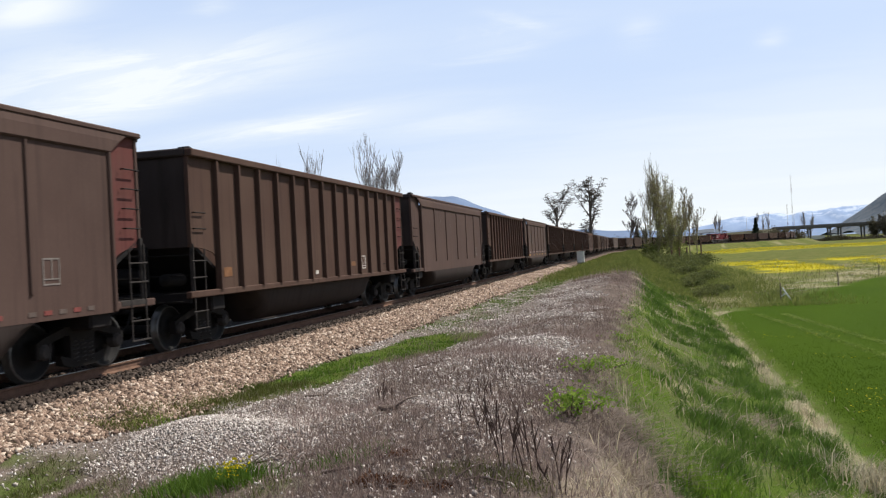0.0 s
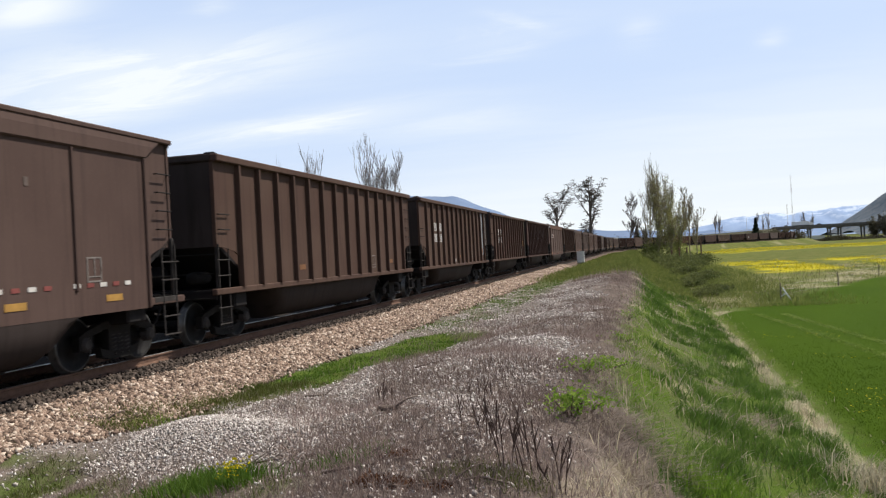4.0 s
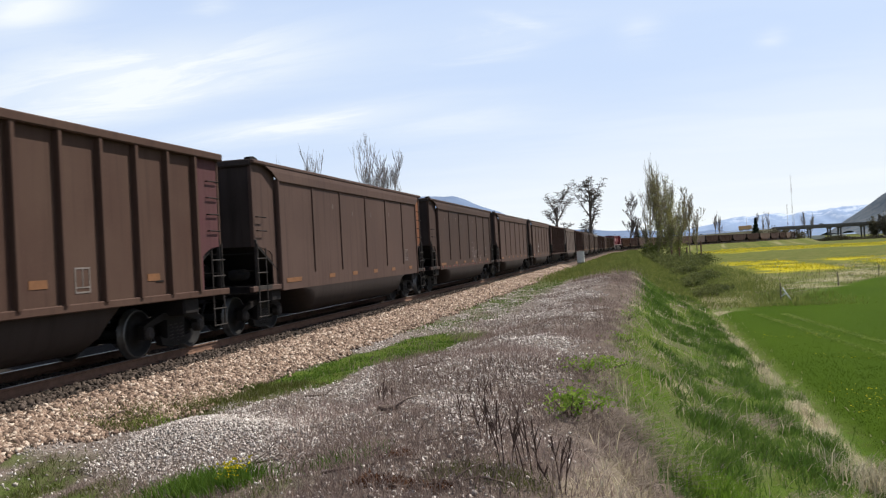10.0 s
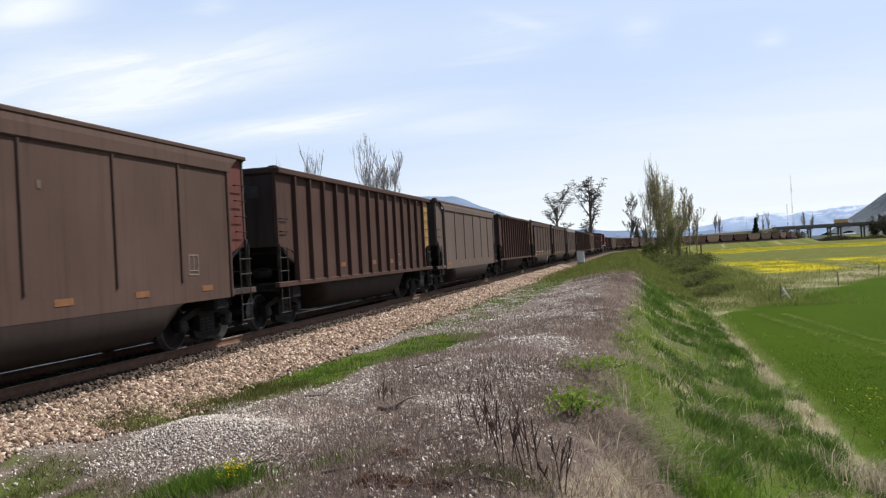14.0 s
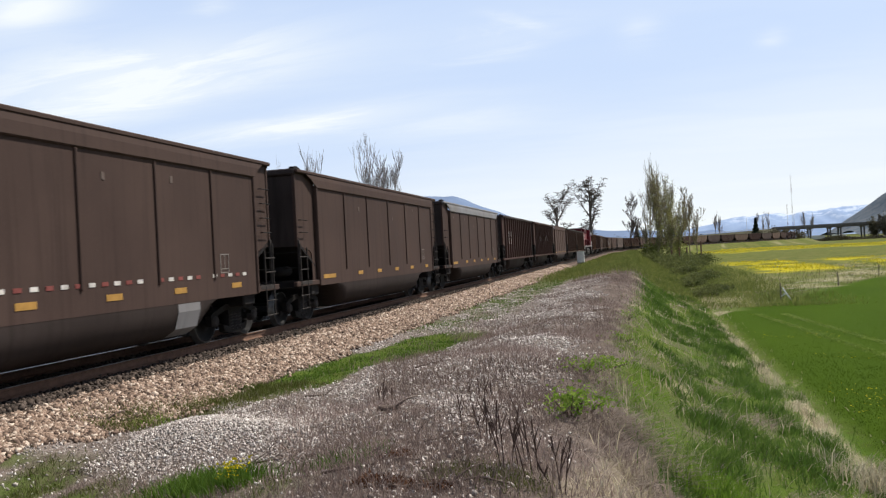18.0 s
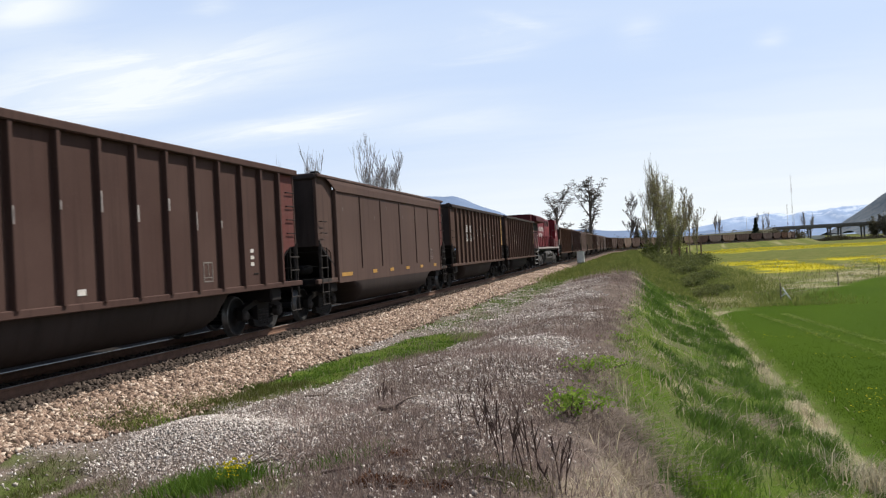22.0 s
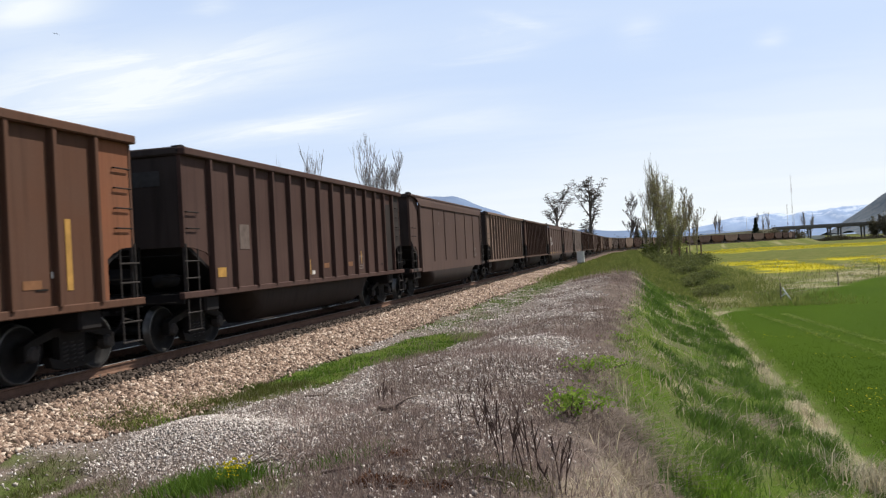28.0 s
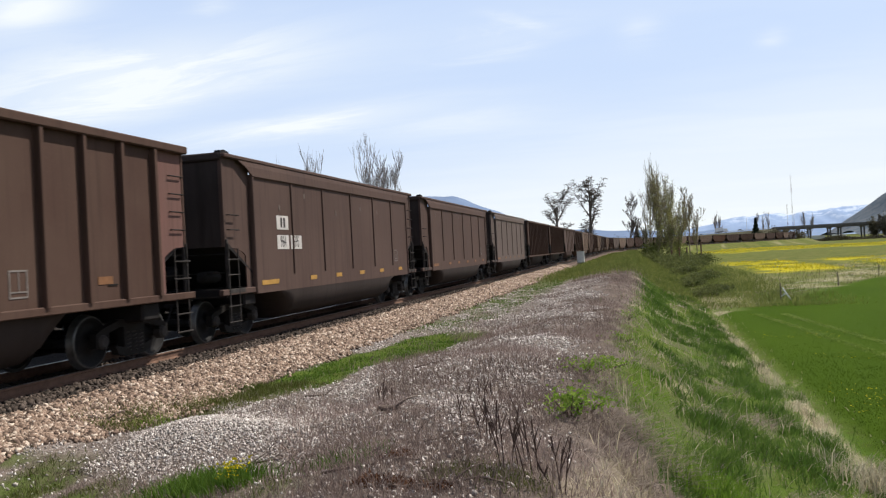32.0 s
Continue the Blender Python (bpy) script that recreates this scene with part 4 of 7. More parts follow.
def locomotive():
    lo = thing("locomotive", "faded crimson diesel freight locomotive with grey underframe", "locomotive")
    part("underframe", Shape().box(0, -0.2, 1.62, 2.7, 21.0, 0.22, 0.03).box(0, -0.2, 1.36, 1.2, 20.6, 0.36, 0.04), BLACK, lo)
    for sx in (-1, 1):
        part("deck_edge", Shape().box(sx * 1.50, 0.4, 1.76, 0.06, 18.6, 0.15, 0.01), FAINTEDGE, lo, "dusty whitish painted walkway edge")
    part("deck", Shape().box(0, 0, 1.755, 2.94, 21.0, 0.05, 0.01), UNDER, lo)
    # hood in sections, each with its own door joints
    part("radiator_hood", Shape().box(0, -7.2, 2.95, 1.9, 6.9, 2.36, 0.06), RED, lo)
    wing = Shape()
    for sx in (-1, 1):
        wing.prism([(sx * 0.9, 4.06), (sx * 1.52, 4.10), (sx * 1.55, 4.16), (sx * 1.55, 4.50), (sx * 1.15, 4.72), (0.0, 4.76), (0.0, 4.1)], -9.6, -3.55, "y")
    wing.prism([(-1.15, 4.1), (1.15, 4.1), (1.15, 4.7), (-1.15, 4.7)], -10.6, -9.6, "y")
    part("radiator_wing", wing, MAROON, lo, "dark maroon overhanging radiator housing")
    for sx in (-1, 1):
        part("radiator_screen", Shape().box(sx * 0.97, -6.9, 3.72, 0.05, 5.0, 0.72, 0.01), BLACK, lo, "black radiator intake screen")
        k0 = None
        for k in range(7):
            m = pose(sx * 0.955, -8.2 + k * 0.58 + (0.18 if k > 2 else 0), 2.68)
            if k0 is None:
                k0 = part("vent_slot", Shape().box(0, 0, 0, 0.05, 0.26, 1.1, 0.01), BLACK, lo, "dark louvred vent", m=m)
            else:
                same_mesh("vent_slot", k0, lo, m)
        d0 = None
        for k in range(9):
            m = pose(sx * 0.958, -4.0 + k * 1.0, 2.72)
            if d0 is None:
                d0 = part("hood_door", Shape().box(0, 0, 0, 0.03, 0.93, 1.75, 0.012), RED, lo, m=m)
            else:
                same_mesh("hood_door", d0, lo, m)
        for y in (-8.35, -7.5):
            part("number_plate_blank", Shape().box(sx * 0.965, y, 3.26, 0.02, 0.28, 0.12, 0.005), DECAL, lo)
    part("engine_hood", Shape().prism([(-0.93, 1.8), (0.93, 1.8), (0.93, 4.18), (0.72, 4.42), (-0.72, 4.42), (-0.93, 4.18)], -3.74, 1.0, "y"), RED, lo)
    part("exhaust_stack", Shape().box(0, -2.4, 4.5, 0.8, 0.6, 0.24, 0.04), BLACK, lo)
    part("blower_hood", Shape().prism([(-1.0, 1.8), (1.0, 1.8), (1.0, 4.5), (0.85, 4.66), (-0.85, 4.66), (-1.0, 4.5)], 1.0, 5.2, "y"), RED, lo)
    part("walkway_roof", Shape().box(0, 3.0, 4.70, 1.5, 3.6, 0.08, 0.02), BLACK, lo)
    for sx in (-1, 1):
        for y, w in ((1.9, 1.0), (3.35, 0.62), (4.15, 0.62)):
            part("intake_grille", Shape().box(sx * 1.005, y, 4.22, 0.03, w, 0.58, 0.01), BLACK, lo, "black square intake grille")
        # lettering and the triangular mark, as plain shapes
        bar_word(lo, (0.34, 0.24, 0.24, 0.24, 0.26, 0.09, 0.24, 0.24), sx * 0.978, -3.42, 3.36, 0.42, 0.24)
        bar_word(lo, (0.30, 0.24, 0.22, 0.09, 0.2, 0.09, 0.22), sx * 0.978, -3.42, 2.80, 0.38, 0.22)
        part("shield_mark", Shape().prism([(3.7, 3.95), (5.0, 3.95), (4.35, 3.1)], sx * 1.004, sx * 1.012, "x"), dusty_paint("pinkish_mark", (0.36, 0.10, 0.10), (0.30, 0.09, 0.09)), lo)
    part("cab_link", Shape().box(0, 5.8, 3.1, 1.86, 1.3, 2.7, 0.03), MAROON, lo)
    part("cab", Shape().prism([(6.45, 1.8), (9.0, 1.8), (9.0, 3.35), (8.55, 4.0), (8.25, 4.52), (8.0, 4.64), (6.45, 4.64)], -1.5, 1.5, "x"), RED, lo)
    part("cab_roof", Shape().prism([(-1.46, 4.62), (1.46, 4.62), (1.2, 4.74), (-1.2, 4.74)], 6.4, 8.15, "y"), MAROON, lo)
    for sx in (-1, 1):
        for y in (6.95, 7.62):
            part("cab_window", Shape().box(sx * 1.505, y, 3.95, 0.03, 0.56, 0.72, 0.02), GLASS, lo, "dark cab side window")
        part("mirror", Shape().box(sx * 1.66, 8.1, 3.95, 0.22, 0.05, 0.5, 0.01), ZINC, lo, "pale wind deflector mirror")
        part("windscreen", Shape().prism([(8.32, 4.42), (8.56, 4.02), (8.6, 4.04), (8.36, 4.46)], sx * 0.15, sx * 1.3, "x"), GLASS, lo)
        bar_word(lo, (0.16, 0.16, 0.16, 0.16), sx * 1.506, 6.75, 3.0, 0.30, 0.07)
        part("dusty_panel", Shape().box(sx * 1.503, 7.7, 2.15, 0.012, 2.4, 0.62, 0.004), FADEPINK, lo, "dust-faded lower cab panel")
        part("cab_door_seam", Shape().box(sx * 1.504, 8.15, 2.9, 0.012, 0.03, 1.6, 0.003), MAROON, lo)
        part("soot_streak", Shape().box(sx * 0.976, -6.3, 2.5, 0.006, 3.6, 1.3, 0.002), MAROON, lo, "sooty lower hood panel")
    part("nose", Shape().prism([(9.0, 1.8), (10.3, 1.8), (10.3, 3.1), (9.9, 3.4), (9.0, 3.5)], -0.95, 0.95, "x"), RED, lo)
    part("side_cabinet", Shape().box(1.3, 5.0, 2.25, 0.5, 1.6, 0.85, 0.04), MAROON, lo)
    # steps, one stair at each corner
    for sy in (-1, 1):
        for sx in (-1, 1):
            part("step_well", Shape().box(sx * 1.28, sy * 10.1, 1.1, 0.08, 1.5, 1.35, 0.02).box(sx * 1.36, sy * 9.25, 1.0, 0.30, 0.08, 1.5, 0.02), BLACK, lo)
            s0 = None
            for k in range(4):
                m = pose(sx * 1.42, sy * (10.25 - 0.08 * k), 0.46 + k * 0.33)
                if s0 is None:
                    s0 = part("step", Shape().box(0, 0, 0, 0.26, 0.8, 0.035, 0.008), ZINC, lo, "worn bright step edge", m=m)
                else:
                    same_mesh("step", s0, lo, m)
            part("grab_rail", Shape().tube([(sx * 1.5, sy * 10.95, 2.62), (sx * 1.5, sy * 9.95, 1.85), (sx * 1.5, sy * 9.72, 1.25)], 0.022, 6), WHITE, lo, "white bent handrail")
            part("corner_rail", Shape().tube([(sx * 1.5, sy * 8.6, 2.86), (sx * 1.5, sy * 9.15, 2.84), (sx * 1.5, sy * 9.2, 2.6), (sx * 1.5, sy * 8.85, 1.95), (sx * 1.5, sy * 8.85, 0.85)], 0.022, 6), WHITE if sy < 0 else RED, lo)
        part("pilot", Shape().box(0, sy * 10.85, 0.95, 2.9, 0.16, 1.3, 0.03), BLACK, lo)
        part("coupler", Shape().box(0, sy * 11.0, 0.88, 0.2, 0.6, 0.2, 0.03), IRON, lo)
    for sx in (-1, 1):
        part("handrail", Shape().tube([(sx * 1.5, -8.6, 2.86), (sx * 1.5, 2.7, 2.86), (sx * 1.5, 3.15, 3.5), (sx * 1.5, 6.4, 3.5)], 0.02, 6), MAROON, lo)
        p0 = None
        for k in range(10):
            m = pose(sx * 1.5, -7.9 + k * 1.22, 2.32)
            if p0 is None:
                p0 = part("stanchion", Shape().box(0, 0, 0, 0.05, 0.11, 1.1, 0.01), MAROON, lo, m=m)
            else:
                same_mesh("stanchion", p0, lo, m)
    # fuel tank and air reservoirs
    part("fuel_tank", Shape().prism([(-1.5, 0.75), (-1.25, 0.30), (1.25, 0.30), (1.5, 0.75), (1.5, 0.86), (1.05, 0.9), (1.05, 1.35), (-1.05, 1.35), (-1.05, 0.9), (-1.5, 0.86)], -3.1, 3.7, "y"), UNDER, lo)
    for sx in (-1, 1):
        for y in (-2.75, 3.25):
            part("tank_bracket", Shape().box(sx * 1.3, y, 1.0, 0.44, 0.8, 0.62, 0.04), UNDER, lo)
        for y in (-1.2, 1.35):
            part("air_tank", Shape().lathe([(-1.12, 0.0), (-1.10, 0.16), (-1.0, 0.27), (1.0, 0.27), (1.10, 0.16), (1.12, 0.0)], 16, "y", (sx * 1.25, y, 1.18)), UNDER, lo, smooth=True)
    for y in (-6.35, 6.35):
        b = part("bogie", Shape().box(0, y, 0.75, 1.7, 3.6, 0.3, 0.05), BLACK, lo)
        for sx in (-1, 1):
            f = [(y - 2.35, 0.62), (y - 2.3, 0.95), (y - 1.5, 1.08), (y - 1.3, 0.95), (y - 0.5, 0.95), (y - 0.3, 1.12), (y + 0.3, 1.12), (y + 0.5, 0.95), (y + 1.3, 0.95), (y + 1.5, 1.08), (y + 2.3, 0.95), (y + 2.35, 0.62),
                 (y + 1.75, 0.55), (y - 1.75, 0.55)]
            part("side_frame", Shape().prism(f, sx * 1.02, sx * 1.22, "x"), UNDER, b)
            for k in (-1.95, 0, 1.95):
                part("pedestal", Shape().prism([(y + k - 0.42, 0.7), (y + k - 0.34, 0.22), (y + k + 0.34, 0.22), (y + k + 0.42, 0.7), (y + k + 0.2, 0.72), (y + k + 0.16, 0.45), (y + k - 0.16, 0.45), (y + k - 0.2, 0.72)], sx * 1.0, sx * 1.24, "x"), UNDER, b)
                part("axle_box", Shape().lathe([(sx * 1.1, 0.0), (sx * 1.1, 0.17), (sx * 1.28, 0.17), (sx * 1.3, 0.1), (sx * 1.3, 0.0)], 10, "x", (0, y + k, 0.533)), UNDER, b)
            part("brake_cylinder", Shape().lathe([(-0.3, 0.0), (-0.28, 0.14), (0.28, 0.14), (0.3, 0.0)], 10, "y", (sx * 1.2, y - 1.0, 1.02)), UNDER, b)
            part("brake_cylinder", Shape().lathe([(-0.3, 0.0), (-0.28, 0.14), (0.28, 0.14), (0.3, 0.0)], 10, "y", (sx * 1.2, y + 2.3, 1.02)), UNDER, b)
        ws = None
        for k in (-1.95, 0, 1.95):
            m = pose(0, y + k, 0.533)
            if ws is None:
                ws = part("wheelset", wheelset_shape(0.533), WHEEL, b, smooth=True, m=m)
            else:
                same_mesh("wheelset", ws, b, m)
    return lo


TRAIN["loco"] = locomotive()


# ---- stones and plants on the ground ----
RNG = np.random.default_rng(7)


def sample(n, x0, x1, y0, y1, weight, power=1.0):
    """Places in a rectangle, thinning out with distance, kept by a weight between 0 and 1."""
    x = RNG.uniform(x0, x1, n)
    u = RNG.uniform(0, 1, n)
    y = y0 * (y1 / y0) ** u if power == 1.0 else y0 + (y1 - y0) * u ** (1 / power)
    keep = RNG.uniform(0, 1, n) < weight(x, y)
    x, y = x[keep], y[keep]
    return x, y, ground_z(x, y)


def turns(n):
    """Random rotation matrices."""
    q = RNG.normal(size=(n, 4))
    q /= np.linalg.norm(q, axis=1)[:, None]
    a, b, c, d = q.T
    return np.stack([np.stack([1 - 2 * (c * c + d * d), 2 * (b * c - a * d), 2 * (b * d + a * c)], 1),
                     np.stack([2 * (b * c + a * d), 1 - 2 * (b * b + d * d), 2 * (c * d - a * b)], 1),
                     np.stack([2 * (b * d - a * c), 2 * (c * d + a * b), 1 - 2 * (b * b + c * c)], 1)], 1)


def stones(name, x, y, z, size, mat, label, category):
    """Broken angular stones, one jittered block each."""
    n = len(x)
    cube = np.array([(a, b, c) for a in (-1, 1) for b in (-1, 1) for c in (-1, 1)], float)
    quads = np.array([(0, 1, 3, 2), (4, 6, 7, 5), (0, 4, 5, 1), (2, 3, 7, 6), (0, 2, 6, 4), (1, 5, 7, 3)])
    v = cube[None] * RNG.uniform(0.45, 1.0, (n, 1, 3)) + RNG.uniform(-0.32, 0.32, (n, 8, 3))
    v = np.einsum("nij,nkj->nki", turns(n), v) * (size[:, None, None] / 2)
    v += np.stack([x, y, z + size * 0.22], 1)[:, None, :]
    f = (quads[None] + (np.arange(n) * 8)[:, None, None]).reshape(-1, 4)
    ob = mesh_from(name, v.reshape(-1, 3), f, [mat])
    return tagged(ob, label, category, kind="stuff")


def blades(name, x, y, z, length, width, lean, mat, label, category="grass", curl=0.5, sink=0.02, way=None):
    """Bent tapering blades, five points each; way: the heading in which they lie, in radians."""
    n = len(x)
    az = RNG.uniform(0, 2 * np.pi, n)
    side = np.stack([np.cos(az), np.sin(az), np.zeros(n)], 1)
    ta = RNG.uniform(0, 2 * np.pi, n) if way is None else RNG.normal(way, 0.45, n)
    tilt = np.abs(RNG.normal(0, 1, n)) * lean if lean < 1.15 else np.clip(RNG.normal(1.32, 0.2, n), 0.4, 1.55)
    dr = np.stack([np.cos(ta) * np.sin(tilt), np.sin(ta) * np.sin(tilt), np.cos(tilt)], 1)
    dr2 = dr + np.stack([np.cos(ta), np.sin(ta), -0.35 * np.ones(n)], 1) * (curl * RNG.uniform(0.2, 1, n))[:, None]
    dr2 /= np.linalg.norm(dr2, axis=1)[:, None]
    p0 = np.stack([x, y, z - sink], 1)
    p1 = p0 + dr * (length * 0.55)[:, None]
    p2 = p1 + dr2 * (length * 0.45)[:, None]
    w = width[:, None] / 2
    v = np.stack([p0 - side * w, p0 + side * w, p1 - side * w * 0.8, p1 + side * w * 0.8, p2], 1).reshape(-1, 3)
    k = (np.arange(n) * 5)[:, None, None]
    f = (np.array([(0, 1, 3), (0, 3, 2), (2, 3, 4)])[None] + k).reshape(-1, 3)
    ob = mesh_from(name, v, f, [mat])
    return tagged(ob, label, category, kind="stuff")


def stone_material(name, a, b, c):
    k = Nodes(name, 0.9, 0.0, 0.15)
    r = k.island()
    col = k.mix(k.span(r, 0.0, 0.6), a, b)
    col = k.mix(k.span(r, 0.75, 1.0), col, c)
    col = k.mix(k.math("MULTIPLY", k.span(k.noise(60, 4), 0.45, 0.7), 0.4), col, tuple(0.5 * t for t in a))
    return k.done(col)


GREEN = leafy("bank_grass", (0.125, 0.225, 0.024), (0.330, 0.420, 0.085), 0.6, 0.5)
DEEP = leafy("tussock_blades", (0.070, 0.140, 0.022), (0.200, 0.270, 0.065), 0.6, 0.5)
PALEWEED = leafy("grey_beige_dead_stems", (0.210, 0.168, 0.140), (0.480, 0.400, 0.335), 0.8, 0.35)
DRYGRASS = leafy("olive_dry_grass", (0.125, 0.155, 0.036), (0.290, 0.290, 0.100), 0.7, 0.45)
BRIGHT = leafy("verge_grass", (0.070, 0.140, 0.018), (0.150, 0.230, 0.040), 0.6, 0.45)
STRAW = leafy("dead_straw", (0.400, 0.340, 0.230), (0.700, 0.630, 0.480), 0.7, 0.4)
WEED = leafy("dead_weed_stems", (0.190, 0.140, 0.122), (0.450, 0.352, 0.312), 0.8, 0.35)
CROP = leafy("crop_grass", (0.036, 0.072, 0.006), (0.052, 0.096, 0.008), 0.6, 0.35)
YELLOW = leafy("yellow_petals", (0.480, 0.400, 0.012), (0.600, 0.520, 0.020), 0.6, 0.3)
LEAF = leafy("bramble_leaves", (0.085, 0.105, 0.032), (0.200, 0.205, 0.078), 0.6, 0.45)
OLIVE = leafy("young_poplar_leaves", (0.300, 0.300, 0.105), (0.480, 0.460, 0.200), 0.6, 0.6)
BARK = plain("grey_brown_bark", (0.095, 0.078, 0.066), 0.9, 0.0, 0.35, 3.0)
TRAM = leafy("pale_crop", (0.170, 0.220, 0.045), (0.270, 0.300, 0.080), 0.6, 0.35)
TRAMS = ((16.8, 52.5, 19.4, 27.0), (18.3, 52.0, 20.6, 28.5))
CORNER = leafy("thin_olive_grass", (0.085, 0.110, 0.022), (0.230, 0.210, 0.085), 0.7, 0.4)
GREYBARK = plain("pale_grey_bark", (0.270, 0.235, 0.215), 0.9, 0.0, 0.3, 3.0)
POPLAR = plain("olive_brown_bark", (0.250, 0.205, 0.140), 0.9, 0.0, 0.3, 3.0)
TWIG = plain("dry_dark_twigs", (0.092, 0.062, 0.052), 0.9)
DEADWOOD = plain("weathered_deadwood", (0.120, 0.090, 0.075), 0.9)
RUSTMOSS = plain("rusty_dead_bracken", (0.120, 0.052, 0.024), 0.95, 0.0, 0.4, 20)


def clumped(cx, cy, n, spread):
    """Places gathered round centres, with a size for each clump."""
    size = RNG.uniform(0.6, 1.25, len(cx)).repeat(n) * (1 + cy.repeat(n) / 60)
    a, q = RNG.uniform(0, 6.283, len(size)), np.abs(RNG.normal(0, 1, len(size))) * spread * size
    x, y = cx.repeat(n) + q * np.cos(a) + q * np.sin(a), cy.repeat(n) + 3.2 * q * np.sin(a)
    return x, y, ground_z(x, y), size


CHIPS = stone_material("pale_gravel", (0.22, 0.185, 0.165), (0.47, 0.420, 0.385), (0.82, 0.78, 0.73))


def build_cover():
    x, y, z = sample(115000, 1.5, 3.75, 4.5, 90, lambda x, y: zones(x - 0.1, y)["stone"] * sstep(1.55, 1.95, x))
    sz = RNG.uniform(0.022, 0.066, len(x)) * (1 + y / 60)
    stones("ballast_stones", x, y, z, sz, stone_material("ballast_rock", (0.055, 0.036, 0.028), (0.290, 0.205, 0.155), (0.60, 0.50, 0.41)), "crushed beige ballast stones beside the rails", "ballast")
    # far darker stones: shade under the train is in their colour
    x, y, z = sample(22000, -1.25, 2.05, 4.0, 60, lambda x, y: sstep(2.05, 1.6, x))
    stones("track_ballast", x, y, z, RNG.uniform(0.035, 0.08, len(x)), stone_material("track_rock", (0.030, 0.024, 0.020), (0.085, 0.064, 0.052), (0.13, 0.10, 0.085)), "dusty ballast stones between the sleepers, darkened for the train's shade", "ballast")
    x, y, z = sample(90000, 2.2, 10.0, 4.6, 46, lambda x, y: np.clip(zones(x, y)["gravel"] * (0.3 + 1.1 * sstep(0.35, 0.65, vnoise(x + 0.5 * y, y * 0.25, 0.7, 21))), 0, 1))
    sz = RNG.uniform(0.010, 0.030, len(x)) * (1 + y / 45)
    stones("gravel_chips", x, y, z, sz, CHIPS, "pale grey gravel chips on the old berm", "gravel")

    u, v = RNG.normal(0, 1, 9500), RNG.normal(0, 1, 9500)
    x, y = 4.9 + 1.0 * u, 8.75 - 0.3 * u + 0.75 * v
    keep = (x > 3.5 + 0.3 * RNG.uniform(0, 1, len(x))) & (y + 0.55 * (x - 4.0) > 7.7)
    x, y = x[keep], y[keep]
    stones("heap_chips", x, y, ground_z(x, y), RNG.uniform(0.010, 0.030, len(x)), CHIPS, "pale gravel chips on an old low heap", "gravel")

    def grow(y):
        return 1 + y / 28

    # green bank: short dense grass, taller dark tussocks, and pale dead mats
    x, y, z = sample(250000, 9.0, 15.0, 6.0, 95, lambda x, y: np.clip(zones(x, y)["green"] * (1 - 0.9 * zones(x, y)["straw"]) * 1.3, 0, 1))
    lump = 0.6 * vnoise(x - 0.33 * y, y * 0.16, 0.28, 31) + 0.4 * vnoise(x - 0.33 * y, y * 0.16, 0.7, 32)
    ln = (0.03 + 0.09 * np.clip(lump - 0.35, 0, 1) ** 1.3) * RNG.uniform(0.6, 1.25, len(x))
    blades("bank_grass", x, y, z, ln, 0.0105 * grow(y) * RNG.uniform(0.5, 1.5, len(x)), 0.7, GREEN, "short dense green grass on the embankment slope")
    cx, cy, _ = sample(640, 10.2, 14.2, 8.0, 60, lambda x, y: sstep(9.9, 10.8, x) * (0.15 + 0.85 * sstep(0.45, 0.62, vnoise(x - 0.33 * y, y * 0.16, 0.5, 46))))
    x, y, z, r = clumped(cx, cy, 190, 0.12)
    blades("tussock_grass", x, y, z, RNG.uniform(0.07, 0.22, len(x)) * r, 0.010 * grow(y) * RNG.uniform(0.6, 1.4, len(x)), 0.55, DEEP, "dark green tussocks of taller grass on the slope", curl=0.8)
    cx, cy, _ = sample(420, 9.2, 13.8, 6.0, 60, lambda x, y: 0.12 + 0.88 * sstep(0.55, 0.72, vnoise(x - 0.33 * y, y * 0.16, 0.45, 47)))
    x, y, z, r = clumped(cx, cy, 95, 0.15)
    blades("dead_grass_tangle", x, y, z, RNG.uniform(0.08, 0.24, len(x)) * r, 0.006 * grow(y) * RNG.uniform(0.6, 1.5, len(x)), 1.4, PALEWEED, "tangled grey-beige dead grass on the slope", curl=0.9)
    # matted dead stems over the crest, lying down the slope
    x, y, z = sample(17000, 8.7, 11.4, 5.2, 15, lambda x, y: sstep(-1.1, -0.4, x - crest_line(y)) * sstep(0.4, -0.05, x - crest_line(y) + 0.6 * (vnoise(x, y * 0.5, 0.4, 48) - 0.5)) * sstep(14, 10, y) * (0.12 + 0.88 * sstep(0.35, 0.65, vnoise(x, y * 0.25, 0.3, 49))))
    blades("dead_stem_mat", x, y, z + RNG.uniform(0, 0.06, len(x)), RNG.uniform(0.10, 0.36, len(x)), 0.0062 * RNG.uniform(0.5, 1.6, len(x)) * (1 + y / 40), 1.25, PALEWEED, "matted grey-beige dead stems over the crest", "dead plants", curl=0.25)
    x, y, z = sample(60000, 9.4, 15.4, 6.0, 110, lambda x, y: np.clip(0.03 + zones(x, y)["straw"], 0, 1) * sstep(9.0, 10.0, x))
    ln = RNG.uniform(0.09, 0.30, len(x)) * (0.6 + 0.7 * vnoise(x, y, 1.2, 33))
    blades("dead_grass", x, y, z, ln, 0.008 * grow(y) * RNG.uniform(0.6, 1.5, len(x)), 0.9, STRAW, "pale dead grass along the field edge", curl=0.9)
    x, y, z = sample(1500, 9.6, 14.4, 7.0, 60, lambda x, y: 0.15 + 0.85 * sstep(0.45, 0.7, vnoise(x, y, 1.6, 34)))
